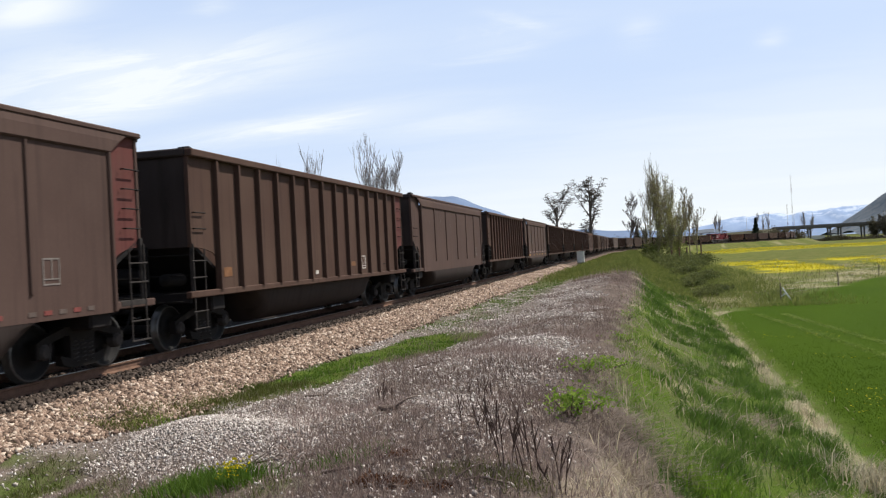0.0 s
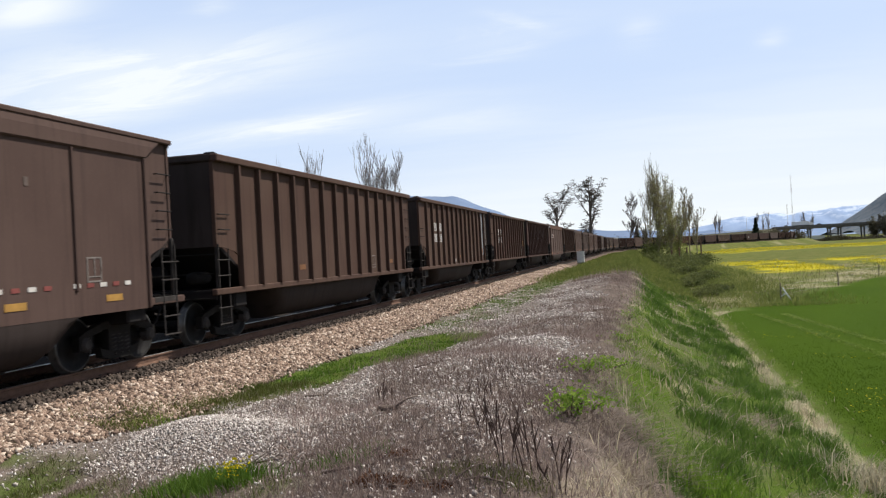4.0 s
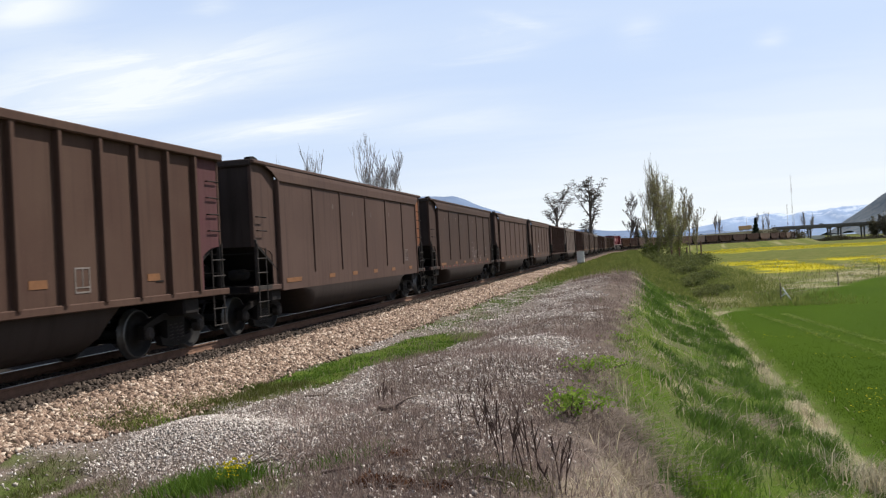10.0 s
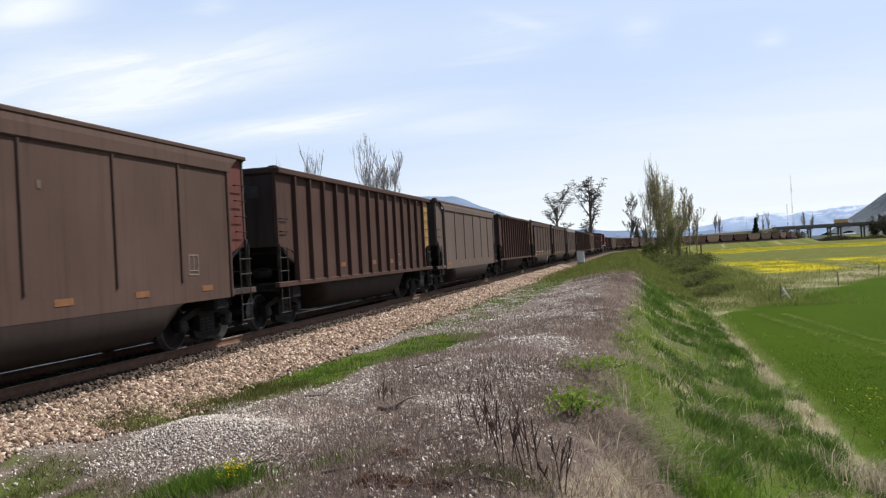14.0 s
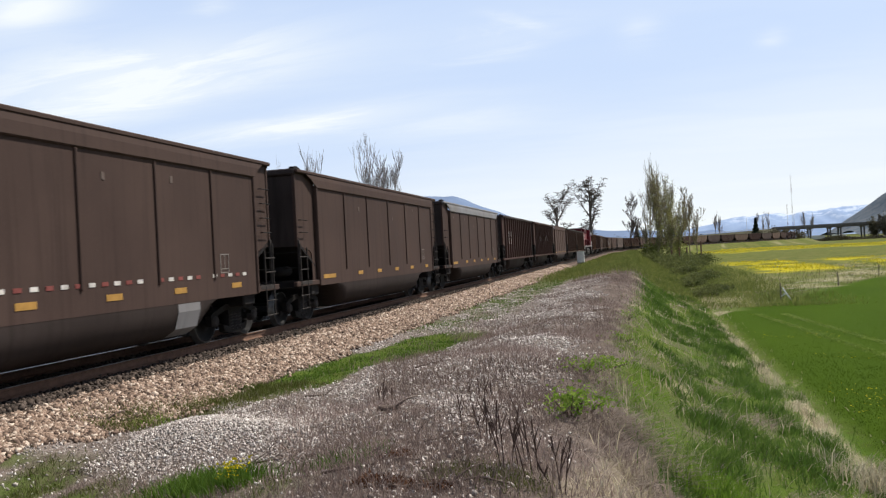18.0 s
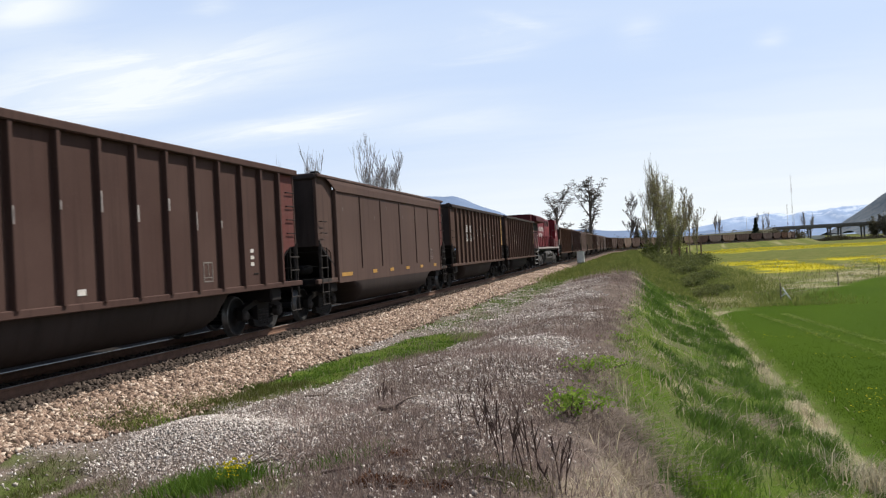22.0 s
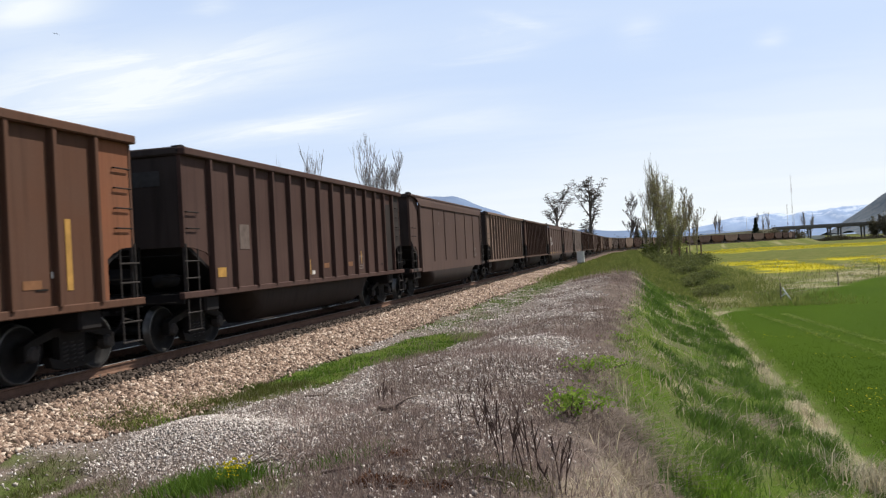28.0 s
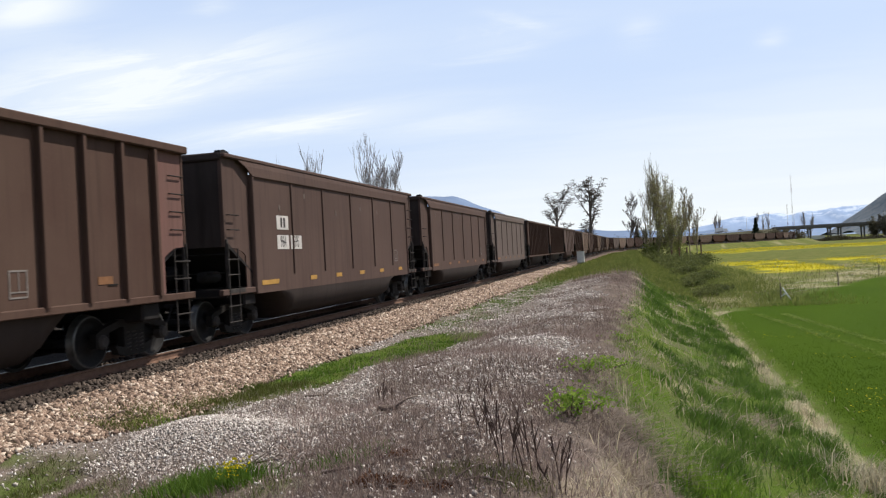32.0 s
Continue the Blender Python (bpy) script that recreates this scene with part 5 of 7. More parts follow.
    blades("bleached_stalks", x, y, z, RNG.uniform(0.22, 0.55, len(x)), 0.008 * grow(y), 0.8, STRAW, "single bleached grass stalks on the slope", curl=1.3)
    # verge beside the ballast
    x, y, z = sample(110000, 2.3, 7.9, 4.2, 60, lambda x, y: zones(x, y)["green"] * sstep(8.2, 7.4, x) * sstep(11.8, 13.0, y))
    ln = (0.03 + 0.11 * vnoise(x, y, 0.7, 35)) * RNG.uniform(0.6, 1.3, len(x))
    blades("verge_grass", x, y, z, ln, 0.007 * grow(y) * RNG.uniform(0.7, 1.3, len(x)), 0.45, BRIGHT, "short fresh green grass along the ballast")
    x, y, z = sample(70000, 2.2, 7.6, 5.4, 13.6, lambda x, y: zones(x, y)["green"] * (0.35 + 0.65 * sstep(0.35, 0.6, vnoise(x, y, 0.8, 36))))
    ln = (0.03 + 0.12 * vnoise(x, y, 0.5, 35)) * RNG.uniform(0.6, 1.3, len(x))
    blades("corner_grass", x, y, z, ln, 0.006 * (1 + y / 30), 0.7, CORNER, "thin green grass among twigs beside the ballast")
    # thin olive growth in the hollow between ballast and heap
    u = RNG.uniform(9.6, 13.6, 14000)
    v = verge_line(u) + RNG.normal(0, 0.30, len(u))
    keep = RNG.uniform(0, 1, len(u)) < 0.15 + 0.85 * sstep(0.3, 0.6, vnoise(v, u * 0.4, 0.35, 53))
    x, y = v[keep], u[keep]
    blades("hollow_grass", x, y, ground_z(x, y), RNG.uniform(0.05, 0.17, len(x)), 0.006 * (1 + y / 30), 0.55, CORNER, "thin olive grass in the hollow by the ballast")
    # dead weeds on the berm
    def weedy(x, y):
        thick = sstep(0.40, 0.62, 0.55 * vnoise(x + 0.5 * y, y * 0.25, 0.9, 37) + 0.45 * vnoise(x + 0.5 * y, y * 0.25, 0.35, 38))
        heap = np.exp(-(((x - 4.9) / 1.6) ** 2 + ((y - 8.7) / 1.1) ** 2))
        clear = sstep(3.2, 4.0, x - 0.06 * (y - 13)) * sstep(0.5, -0.3, x - crest_line(y))
        return np.clip(clear * (1 - heap) * (0.10 + 0.9 * thick * sstep(5.4, 7.6, x + 0.09 * y)), 0, 1)

    x, y, z = sample(200000, 2.8, 10.6, 4.6, 75, weedy)
    ln = RNG.uniform(0.04, 0.17, len(x)) * (0.5 + vnoise(x + 0.5 * y, y * 0.25, 0.9, 37))
    blades("dead_weeds", x, y, z, ln, 0.0046 * grow(y) * RNG.uniform(0.6, 1.5, len(x)), 0.8, WEED, "brown dead weed stems over the gravel", "weeds", curl=0.5)
    x, y, z = sample(42000, 2.4, 9.6, 5.2, 8.4, lambda x, y: sstep(8.3, 7.3, y + 0.45 * (x - 4.0) * (x < 6) + 0.9 * (x >= 6)) * (0.2 + 0.8 * sstep(0.35, 0.65, vnoise(x, y * 0.5, 0.3, 52))))
    blades("low_dead_weeds", x, y, z, RNG.uniform(0.03, 0.13, len(x)), 0.0045 * RNG.uniform(0.6, 1.6, len(x)), 0.9, WEED, "low brown dead weeds at the berm's foot", "weeds", curl=0.6)
    # dark twigs and dead stems strewn over the foot of the berm
    x, y, z = sample(5000, 2.8, 9.2, 5.4, 9.5, lambda x, y: np.clip(sstep(0.45, 0.2, np.abs(y - 7.75 + 0.14 * (x - 4.0) + 0.5 * (vnoise(x, y, 0.9, 39) - 0.5))) + 0.35 * sstep(0.5, 0.7, vnoise(x, y, 0.6, 41)) * sstep(7.6, 6.6, y), 0, 1))
    blades("twig_litter", x, y, z + 0.02, RNG.uniform(0.08, 0.34, len(x)), 0.006 * RNG.uniform(0.6, 1.8, len(x)), 1.5, TWIG, "dark dead twigs strewn over the gravel", "twigs", curl=0.3, way=0.1)
    x, y, z = sample(3500, 3.0, 10.0, 5.4, 14.0, lambda x, y: 0.5 + 0 * x)
    blades("pale_twig_litter", x, y, z + 0.02, RNG.uniform(0.08, 0.30, len(x)), 0.005 * RNG.uniform(0.6, 1.8, len(x)), 1.4, PALEWEED, "bleached dead stems strewn over the gravel", "twigs", curl=0.4)
    # far bank
    x, y, z = sample(45000, 3.0, 13.5, 48, 230, lambda x, y: sstep(48, 70, y) * np.ones_like(x))
    blades("far_bank_grass", x, y, z, RNG.uniform(0.15, 0.5, len(x)), 0.012 * grow(y), 0.5, DRYGRASS, "olive-green grass on the distant embankment")
    # crop field and its rough edge
    x, y, z = sample(120000, 14.8, 30, 14, 45, lambda x, y: zones(x, y)["field"] * sstep(44, 22, y))
    blades("field_crop", x, y, z, RNG.uniform(0.04, 0.09, len(x)), 0.006 * grow(y), 0.5, CROP, "short bright green crop in the field", "crop")
    x, y, z = sample(70000, 15, 110, 55, 140, lambda x, y: sstep(-0.5, 0.5, y - 63.7 - 2 * (x - 20)) * sstep(48, 10, y - 63.7 - 2 * (x - 20)))
    half = RNG.uniform(0, 1, len(x)) < 0.22 + 0.5 * (vnoise(x, y, 5, 40) - 0.5)
    for nm, sel, mt in (("rough_grass", ~half, DRYGRASS), ("rough_straw", half, PALEWEED)):
        blades(nm, x[sel], y[sel], z[sel], RNG.uniform(0.12, 0.5, sel.sum()) * (0.4 + vnoise(x[sel], y[sel], 3.0, 44)), 0.007 * grow(y[sel]), 0.7, mt, "tall rough weeds along the field fence", "weeds")
    # rough olive grass round the ditch
    x, y, z = sample(40000, 13.0, 26, 58, 215, lambda x, y: sstep(26, 20, x))
    blades("ditch_grass", x, y, z, RNG.uniform(0.15, 0.6, len(x)) * (0.4 + vnoise(x, y, 3.0, 45)), 0.010 * grow(y), 0.6, DRYGRASS, "olive rough grass round the ditch", "weeds")
    # two faint wheel tracks across the crop
    for x0, y0, x1, y1 in TRAMS:
        u = RNG.uniform(0, 1, 2600)
        x, y = x0 + (x1 - x0) * u + RNG.normal(0, 0.16, 2600), y0 + (y1 - y0) * u
        blades("wheel_track", x, y, ground_z(x, y) + 0.085, RNG.uniform(0.06, 0.14, 2600), 0.007 * grow(y), 1.2, TRAM, "faint pale wheel track across the crop", "crop", curl=0.1)
    # yellow flowering strips, and dandelions in the crop
    x, y, z = sample(60000, 24, 130, 100, 440, lambda x, y: zones(x, y)["flower"] ** 2)
    blades("yellow_blossom", x, y, z + 0.15, RNG.uniform(0.12, 0.35, len(x)), 0.015 * grow(y), 0.8, YELLOW, "yellow flowering strips in the far field", "flowers")
    x, y, z = sample(900, 15.2, 20, 19, 42, lambda x, y: sstep(0.5, 0.7, vnoise(x, y, 2.5, 43)))
    blades("dandelions", x, y, z + 0.12, RNG.uniform(0.04, 0.06, len(x)), 0.06 * np.ones(len(x)), 1.2, YELLOW, "yellow dandelions along the field edge", "flowers")


build_cover()


def gz(x, y):
    return float(ground_z(np.array([x]), np.array([y]))[0])


# ---- single plants and litter on the berm ----
def tuft(name, x, y, n, r, length, width, lean, mat, label, category, curl=0.6):
    px, py = x + RNG.normal(0, r, n), y + RNG.normal(0, r, n)
    ob = blades(name, px, py, ground_z(px, py), RNG.uniform(0.5, 1.0, n) * length, width * RNG.uniform(0.6, 1.4, n), lean, mat, label, category, curl)
    return ob


def weed_stand(x, y, n, height, label):
    """Dry dark upright stalks with short side shoots."""
    st = thing("dead_weed_stand", label, "weeds", at=pose(x, y, gz(x, y) - 0.02))
    for k in range(n):
        a, r = random.uniform(0, 6.28), random.gauss(0, 0.11)
        bx, by = 1.2 * r * math.cos(a), 1.6 * r * math.sin(a)
        h = height * random.uniform(0.45, 1.0)
        lx, ly = random.gauss(0, 0.05), random.gauss(0, 0.05)
        sh = Shape().tube([(bx, by, gz(x + bx, y + by) - gz(x, y)), (bx + lx * 0.4, by + ly * 0.4, h * 0.5), (bx + lx, by + ly, h)], [0.0058, 0.0045, 0.0028], 5)
        for j in range(random.randint(2, 5)):
            f = random.uniform(0.35, 0.95)
            c, q = random.uniform(0, 6.28), random.uniform(0.05, 0.16)
            p = (bx + lx * f, by + ly * f, h * f)
            sh.tube([p, (p[0] + 0.4 * q * math.cos(c), p[1] + 0.4 * q * math.sin(c), p[2] + q)], [0.005, 0.003], 4)
        for j in range(4):  # dry seed heads
            f = 1 - 0.06 * j
            sh.box(bx + lx * f, by + ly * f, h * f, 0.011, 0.011, 0.03, 0.003, m=None)
        part("stalk", sh, TWIG, st)
    return st


def branch_on_ground(x, y, length, angle, r=0.03, label="weathered dead branch lying on the gravel"):
    sh = Shape()
    c, s = math.cos(radians(angle)), math.sin(radians(angle))
    pts = []
    for k in range(6):
        u = (k / 5 - 0.5) * length
        px, py = x + c * u + random.gauss(0, 0.02), y + s * u + random.gauss(0, 0.02)
        pts.append((px, py, gz(px, py) + r * 0.7 + random.uniform(0, 0.015)))
    sh.tube(pts, [r, r * 1.05, r, r * 0.9, r * 0.75, r * 0.5], 7)
    m = Vector(pts[3])
    sh.tube([m, m + Vector((0.12 * c - 0.1 * s, 0.12 * s + 0.1 * c, 0.08)), m + Vector((0.25 * c - 0.2 * s, 0.25 * s + 0.2 * c, 0.1))], [r * 0.6, r * 0.4, r * 0.2], 5)
    ob = part("dead_branch", sh, DEADWOOD, None, smooth=True)
    return tagged(ob, label, "branch")


def build_litter():
    for x, y, n, h in ((8.47, 7.15, 2, 0.45), (8.74, 6.80, 5, 0.54), (9.02, 6.15, 5, 0.50), (9.23, 5.97, 4, 0.42), (9.44, 5.70, 4, 0.46)):
        weed_stand(x, y, n, h, "dry dark brown weed stalks standing on the berm's crest")
    weed_stand(8.2, 9.3, 5, 0.28, "thin dry weed stalks on the gravel")
    weed_stand(7.0, 9.6, 4, 0.22, "thin low dry weed stalks on the gravel")
    tuft("grass_tuft", 6.35, 6.15, 1700, 0.24, 0.26, 0.010, 0.35, BRIGHT, "thick fresh green grass tuft at the berm's foot", "grass")
    tuft("grass_tuft", 7.45, 6.5, 260, 0.20, 0.20, 0.008, 0.4, BRIGHT, "small green grass tuft among dead twigs", "grass")
    tuft("grass_tuft", 3.05, 10.3, 200, 0.22, 0.2, 0.010, 0.5, GREEN, "green grass tuft at the ballast's edge", "grass")
    tuft("grass_tuft", 10.8, 9.3, 620, 0.26, 0.62, 0.012, 0.5, GREEN, "dark green tall grass tussock on the slope", "grass")
    for x, y, r, h in ((9.30, 8.2, 0.26, 0.34), (9.42, 8.7, 0.22, 0.26), (9.26, 11.5, 0.34, 0.26), (9.5, 12.6, 0.3, 0.2), (9.6, 16.5, 0.4, 0.22), (9.7, 21.0, 0.5, 0.25)):
        leaf_bush("leafy_weed", x, y, 1.2 * r, 0.8 * h, 330, 0.017, GREEN, "leafy green weed at the slope's crest", "weeds")
    fl = tuft("yellow_flower_plant", 6.75, 6.0, 160, 0.09, 0.26, 0.008, 0.25, BRIGHT, "yellow flowering weed growing in the grass", "flowers")
    px, py = 6.75 + RNG.normal(0, 0.075, 90), 6.0 + RNG.normal(0, 0.09, 90)
    heads = blades("blossom", px, py, ground_z(px, py) + RNG.uniform(0.12, 0.26, 90), RNG.uniform(0.015, 0.03, 90), 0.022 * np.ones(90), 0.9, YELLOW, "", "flowers")
    for key in ("kind", "label", "category"):
        if key in heads:
            del heads[key]
    heads.parent = fl
    for x, y, r in ((11.9, 20.1, 0.4), (10.63, 13.8, 0.35), (10.36, 17.1, 0.4), (12.0, 16.9, 0.3), (13.0, 16.0, 0.3), (11.9, 31.0, 0.6), (11.3, 15.2, 0.25), (12.6, 18.4, 0.3)):
        py = y + RNG.normal(0, r * 3.0, 420)
        px = x + RNG.normal(0, r * 0.45, 420) + 0.33 * (py - y)
        blades("dead_grass_mat", px, py, ground_z(px, py), RNG.uniform(0.12, 0.40, 420), 0.007 * (1 + y / 40) * RNG.uniform(0.6, 1.5, 420), 1.2, PALEWEED, "flattened mat of pale dead grass on the slope", "dead grass", 0.4)
    # a swath of long dead stalks that lies down the slope
    u = RNG.uniform(0, 1, 420)
    px, py = 9.65 + 0.75 * u + RNG.normal(0, 0.09, 420), 8.75 + 0.45 * u + RNG.normal(0, 0.20, 420)
    blades("fallen_stalks", px, py, ground_z(px, py) + 0.03, RNG.uniform(0.25, 0.65, 420), 0.006 * RNG.uniform(0.6, 1.5, 420), 1.35, PALEWEED, "long dead stalks fallen down the slope", "dead plants", 0.6, way=-0.5)
    for x, y, r, n in ((11.0, 11.6, 0.22, 900), (13.0, 22.9, 0.4, 700), (10.96, 29.6, 0.5, 600), (12.4, 24.8, 0.4, 600), (12.6, 14.1, 0.28, 800), (11.9, 14.6, 0.25, 600), (12.9, 19.4, 0.3, 600)):
        py = y + RNG.normal(0, 2.4 * r, n)
        px = x + RNG.normal(0, 0.8 * r, n) + 0.33 * (py - y)
        blades("grass_tussock", px, py, ground_z(px, py), RNG.uniform(0.16, 0.36, n), 0.010 * (1 + y / 40) * RNG.uniform(0.6, 1.4, n), 0.5, DEEP, "dark green grass tussock on the slope", "grass", 0.9)
    for x, y, n in ((14.15, 16.2, 300), (13.9, 15.3, 240), (13.3, 14.9, 90), (12.9, 14.5, 60)):
        tuft("straw_tussock", x, y, n, 0.20, 0.75, 0.016, 0.75, STRAW, "tall arching tussock of bright dead grass by the field", "dead grass", 1.3)
    for x, y in ((9.8, 8.0), (10.0, 8.9), (9.7, 7.2), (10.1, 10.2), (9.9, 6.6)):
        tuft("bleached_stems", x, y, 45, 0.22, 0.40, 0.008, 1.3, PALEWEED, "bleached dead grass stems lying over the crest", "dead grass", 0.7)
    for k in range(8):
        tuft("straw_tussock", 13.75 + 0.14 * (k % 3), 19.2 + 2.5 * k, 170, 0.22, 0.42, 0.010, 0.6, STRAW, "arching tussock of pale dead grass by the field", "dead grass", 1.1)
    for x, y, ln, a, r in ((7.15, 8.95, 0.36, 8, 0.036), (2.55, 9.95, 0.6, 25, 0.03), (8.2, 6.9, 1.6, 10, 0.022), (7.6, 6.55, 1.3, -6, 0.03), (9.05, 21.5, 1.3, 60, 0.05), (7.9, 6.1, 1.1, 20, 0.025),
                           (8.4, 7.6, 0.8, -30, 0.018), (6.2, 7.2, 1.0, 8, 0.02), (5.6, 6.6, 0.9, -10, 0.02), (5.2, 9.2, 0.8, -35, 0.018), (8.6, 5.6, 1.2, 4, 0.03), (6.6, 13.2, 0.9, 12, 0.025), (5.0, 12.0, 0.7, 6, 0.03), (9.2, 8.2, 0.9, 70, 0.015)):
        branch_on_ground(x, y, ln * 0.75, a, r * (0.9 if ln < 0.7 else 0.45))
    for x, y in ((8.0, 5.68), (8.12, 5.66), (8.24, 5.62), (8.42, 5.60), (8.58, 5.54), (8.06, 6.35)):
        tuft("dead_bracken", x, y, 260, 0.055, 0.09, 0.018, 0.9, RUSTMOSS, "rusty brown mat of dead bracken", "dead plants", 0.9)
    for x, y in ((8.75, 6.0), (8.95, 5.85), (9.15, 5.7), (8.6, 5.9)):
        tuft("moss_patch", x, y, 700, 0.12, 0.09, 0.008, 0.9, CORNER, "low olive moss and weeds at the crest", "moss", 0.7)


# ---- trees and bushes ----
def tree_shape(rng, height, spread, up=0.75, levels=4, kids=5, sides=6, r0=None, low=0.3, thin=0.004, wide=None, stems=1, droop=0.0):
    """A bare tree: a tapered trunk with limbs that fork into fine twigs. Gives the trunk, the limbs and the twig tips."""
    trunk, limbs, tips = Shape(), Shape(), []
    r0 = r0 or height * 0.016

    def grow(p, d, ln, r, lv):
        pts, q, dd = [p], p, d
        for k in range(3):
            wob = 0.05 if lv == 0 else 0.14
            dd = (dd + Vector((rng.gauss(0, wob), rng.gauss(0, wob), 0.10 * up if lv < 3 else -droop))).normalized()
            q = q + dd * ln / 3
            pts.append(q)
        (trunk if lv == 0 else limbs).tube(pts, [max(thin, r * q) for q in (1.0, 0.82, 0.62, 0.4)], sides if lv == 0 else (4 if lv == 1 else 3), caps=False)
        if lv >= levels:
            tips.append(q)
            return
        n = kids + (5 if lv == 0 else 0)
        for k in range(n):
            f = rng.uniform(low if lv == 0 else 0.2, 1.0)
            i = min(int(f * 3), 2)
            b = pts[i].lerp(pts[i + 1], f * 3 - i)
            a = rng.uniform(0, 6.283)
            out = Vector((math.cos(a), math.sin(a), 0)) * spread + Vector((0, 0, up))
            nd = (dd * 0.45 + out.normalized() * 0.9).normalized()
            grow(b, nd, ln * rng.uniform(0.34, 0.58) * (1.0 if lv else 0.9), r * (0.42 if lv else 0.36) * (1.1 - 0.4 * f), lv + 1)

    for k in range(stems):
        lean = Vector((rng.gauss(0, 0.16), rng.gauss(0, 0.16), 1)) if stems > 1 else Vector((0, 0, 1))
        grow(Vector((rng.gauss(0, 0.3), rng.gauss(0, 0.3), 0)) if k else Vector((0, 0, 0)), lean.normalized(), height * 0.72 * (1 - 0.25 * rng.random() * (k > 0)), r0 * (0.7 if k else 1), 0)
    f = height / max(p[2] for p in limbs.v)
    reach = sorted(math.hypot(p[0], p[1]) for p in limbs.v)[int(0.97 * len(limbs.v))]
    g = min(f, wide / 2 / reach) if wide else f
    for sh in (trunk, limbs):
        sh.v = [(a * g, b * g, c * f) for a, b, c in sh.v]
    return trunk, limbs, [Vector((t.x * g, t.y * g, t.z * f)) for t in tips]


def leaf_cloud(pts, size):
    """Small leaf quads at points."""
    n = len(pts)
    q = np.array([(-1, -0.6, 0), (1, -0.6, 0.1), (1, 0.6, 0), (-1, 0.6, -0.1)], float)
    v = np.einsum("nij,kj->nki", turns(n), q) * (size * RNG.uniform(0.5, 1.2, n))[:, None, None] + np.asarray(pts)[:, None, :]
    return v.reshape(-1, 3), np.arange(4 * n).reshape(-1, 4)


def bare_tree(x, y, height, spread, seed, label, levels=4, kids=5, up=0.75, base=None, leaves=0, leafmat=None, fat=None, low=0.3, wide=None, stems=1, bark=None, droop=0.0):
    rng = random.Random(seed)
    t = thing("tree", label, "tree", at=pose(x, y, (gz(x, y) if base is None else base) - 0.1))
    trunk, limbs, tips = tree_shape(rng, height, spread, up, levels, kids, r0=fat, low=low, thin=0.00020 * y if y < 150 else 0.00014 * y, wide=wide, stems=stems, droop=droop)
    part("trunk", trunk, bark or BARK, t, smooth=True)
    part("branchwork", limbs, bark or BARK, t)
    if leaves:
        pick = []
        for _ in range(leaves):
            p, q = tips[rng.randrange(len(tips))], rng.uniform(0.35, 1.0)
            pick.append((p.x * q + rng.gauss(0, 0.4), p.y * q + rng.gauss(0, 0.4), p.z * rng.uniform(0.78, 1.0) + rng.gauss(0, 0.4)))
        v, f = leaf_cloud(pick, 0.09)
        c = mesh_from("crown", v, f, [leafmat])
        c.parent = t
    return t


def leaf_bush(name, x, y, r, h, n, size, mat, label, category="bush"):
    """A bush of many small leaves on thin stems, with an uneven outline."""
    b = thing(name, label, category, at=pose(x, y, gz(x, y) - 0.03))
    st = Shape()
    cent = []
    for k in range(7):
        a, q = random.uniform(0, 6.28), r * random.uniform(0.2, 0.85)
        c = Vector((q * math.cos(a), q * math.sin(a), h * random.uniform(0.35, 0.85)))
        cent.append(c)
        st.tube([(0.2 * c.x, 0.2 * c.y, 0), (0.6 * c.x, 0.6 * c.y, 0.6 * c.z), c], [0.012 * (1 + r), 0.01, 0.005], 4)
    part("stemwork", st, TWIG, b)
    cc = np.array([tuple(c) for c in cent])[RNG.integers(0, 7, n)]
    p = cc + RNG.normal(0, 1, (n, 3)) * np.array([0.30 * r, 0.30 * r, 0.22 * h])
    p[:, 2] = np.abs(p[:, 2]) + 0.02
    v, f = leaf_cloud(p, size)
    lv = mesh_from("foliage", v, f, [mat])
    lv.parent = b
    return b


build_litter()


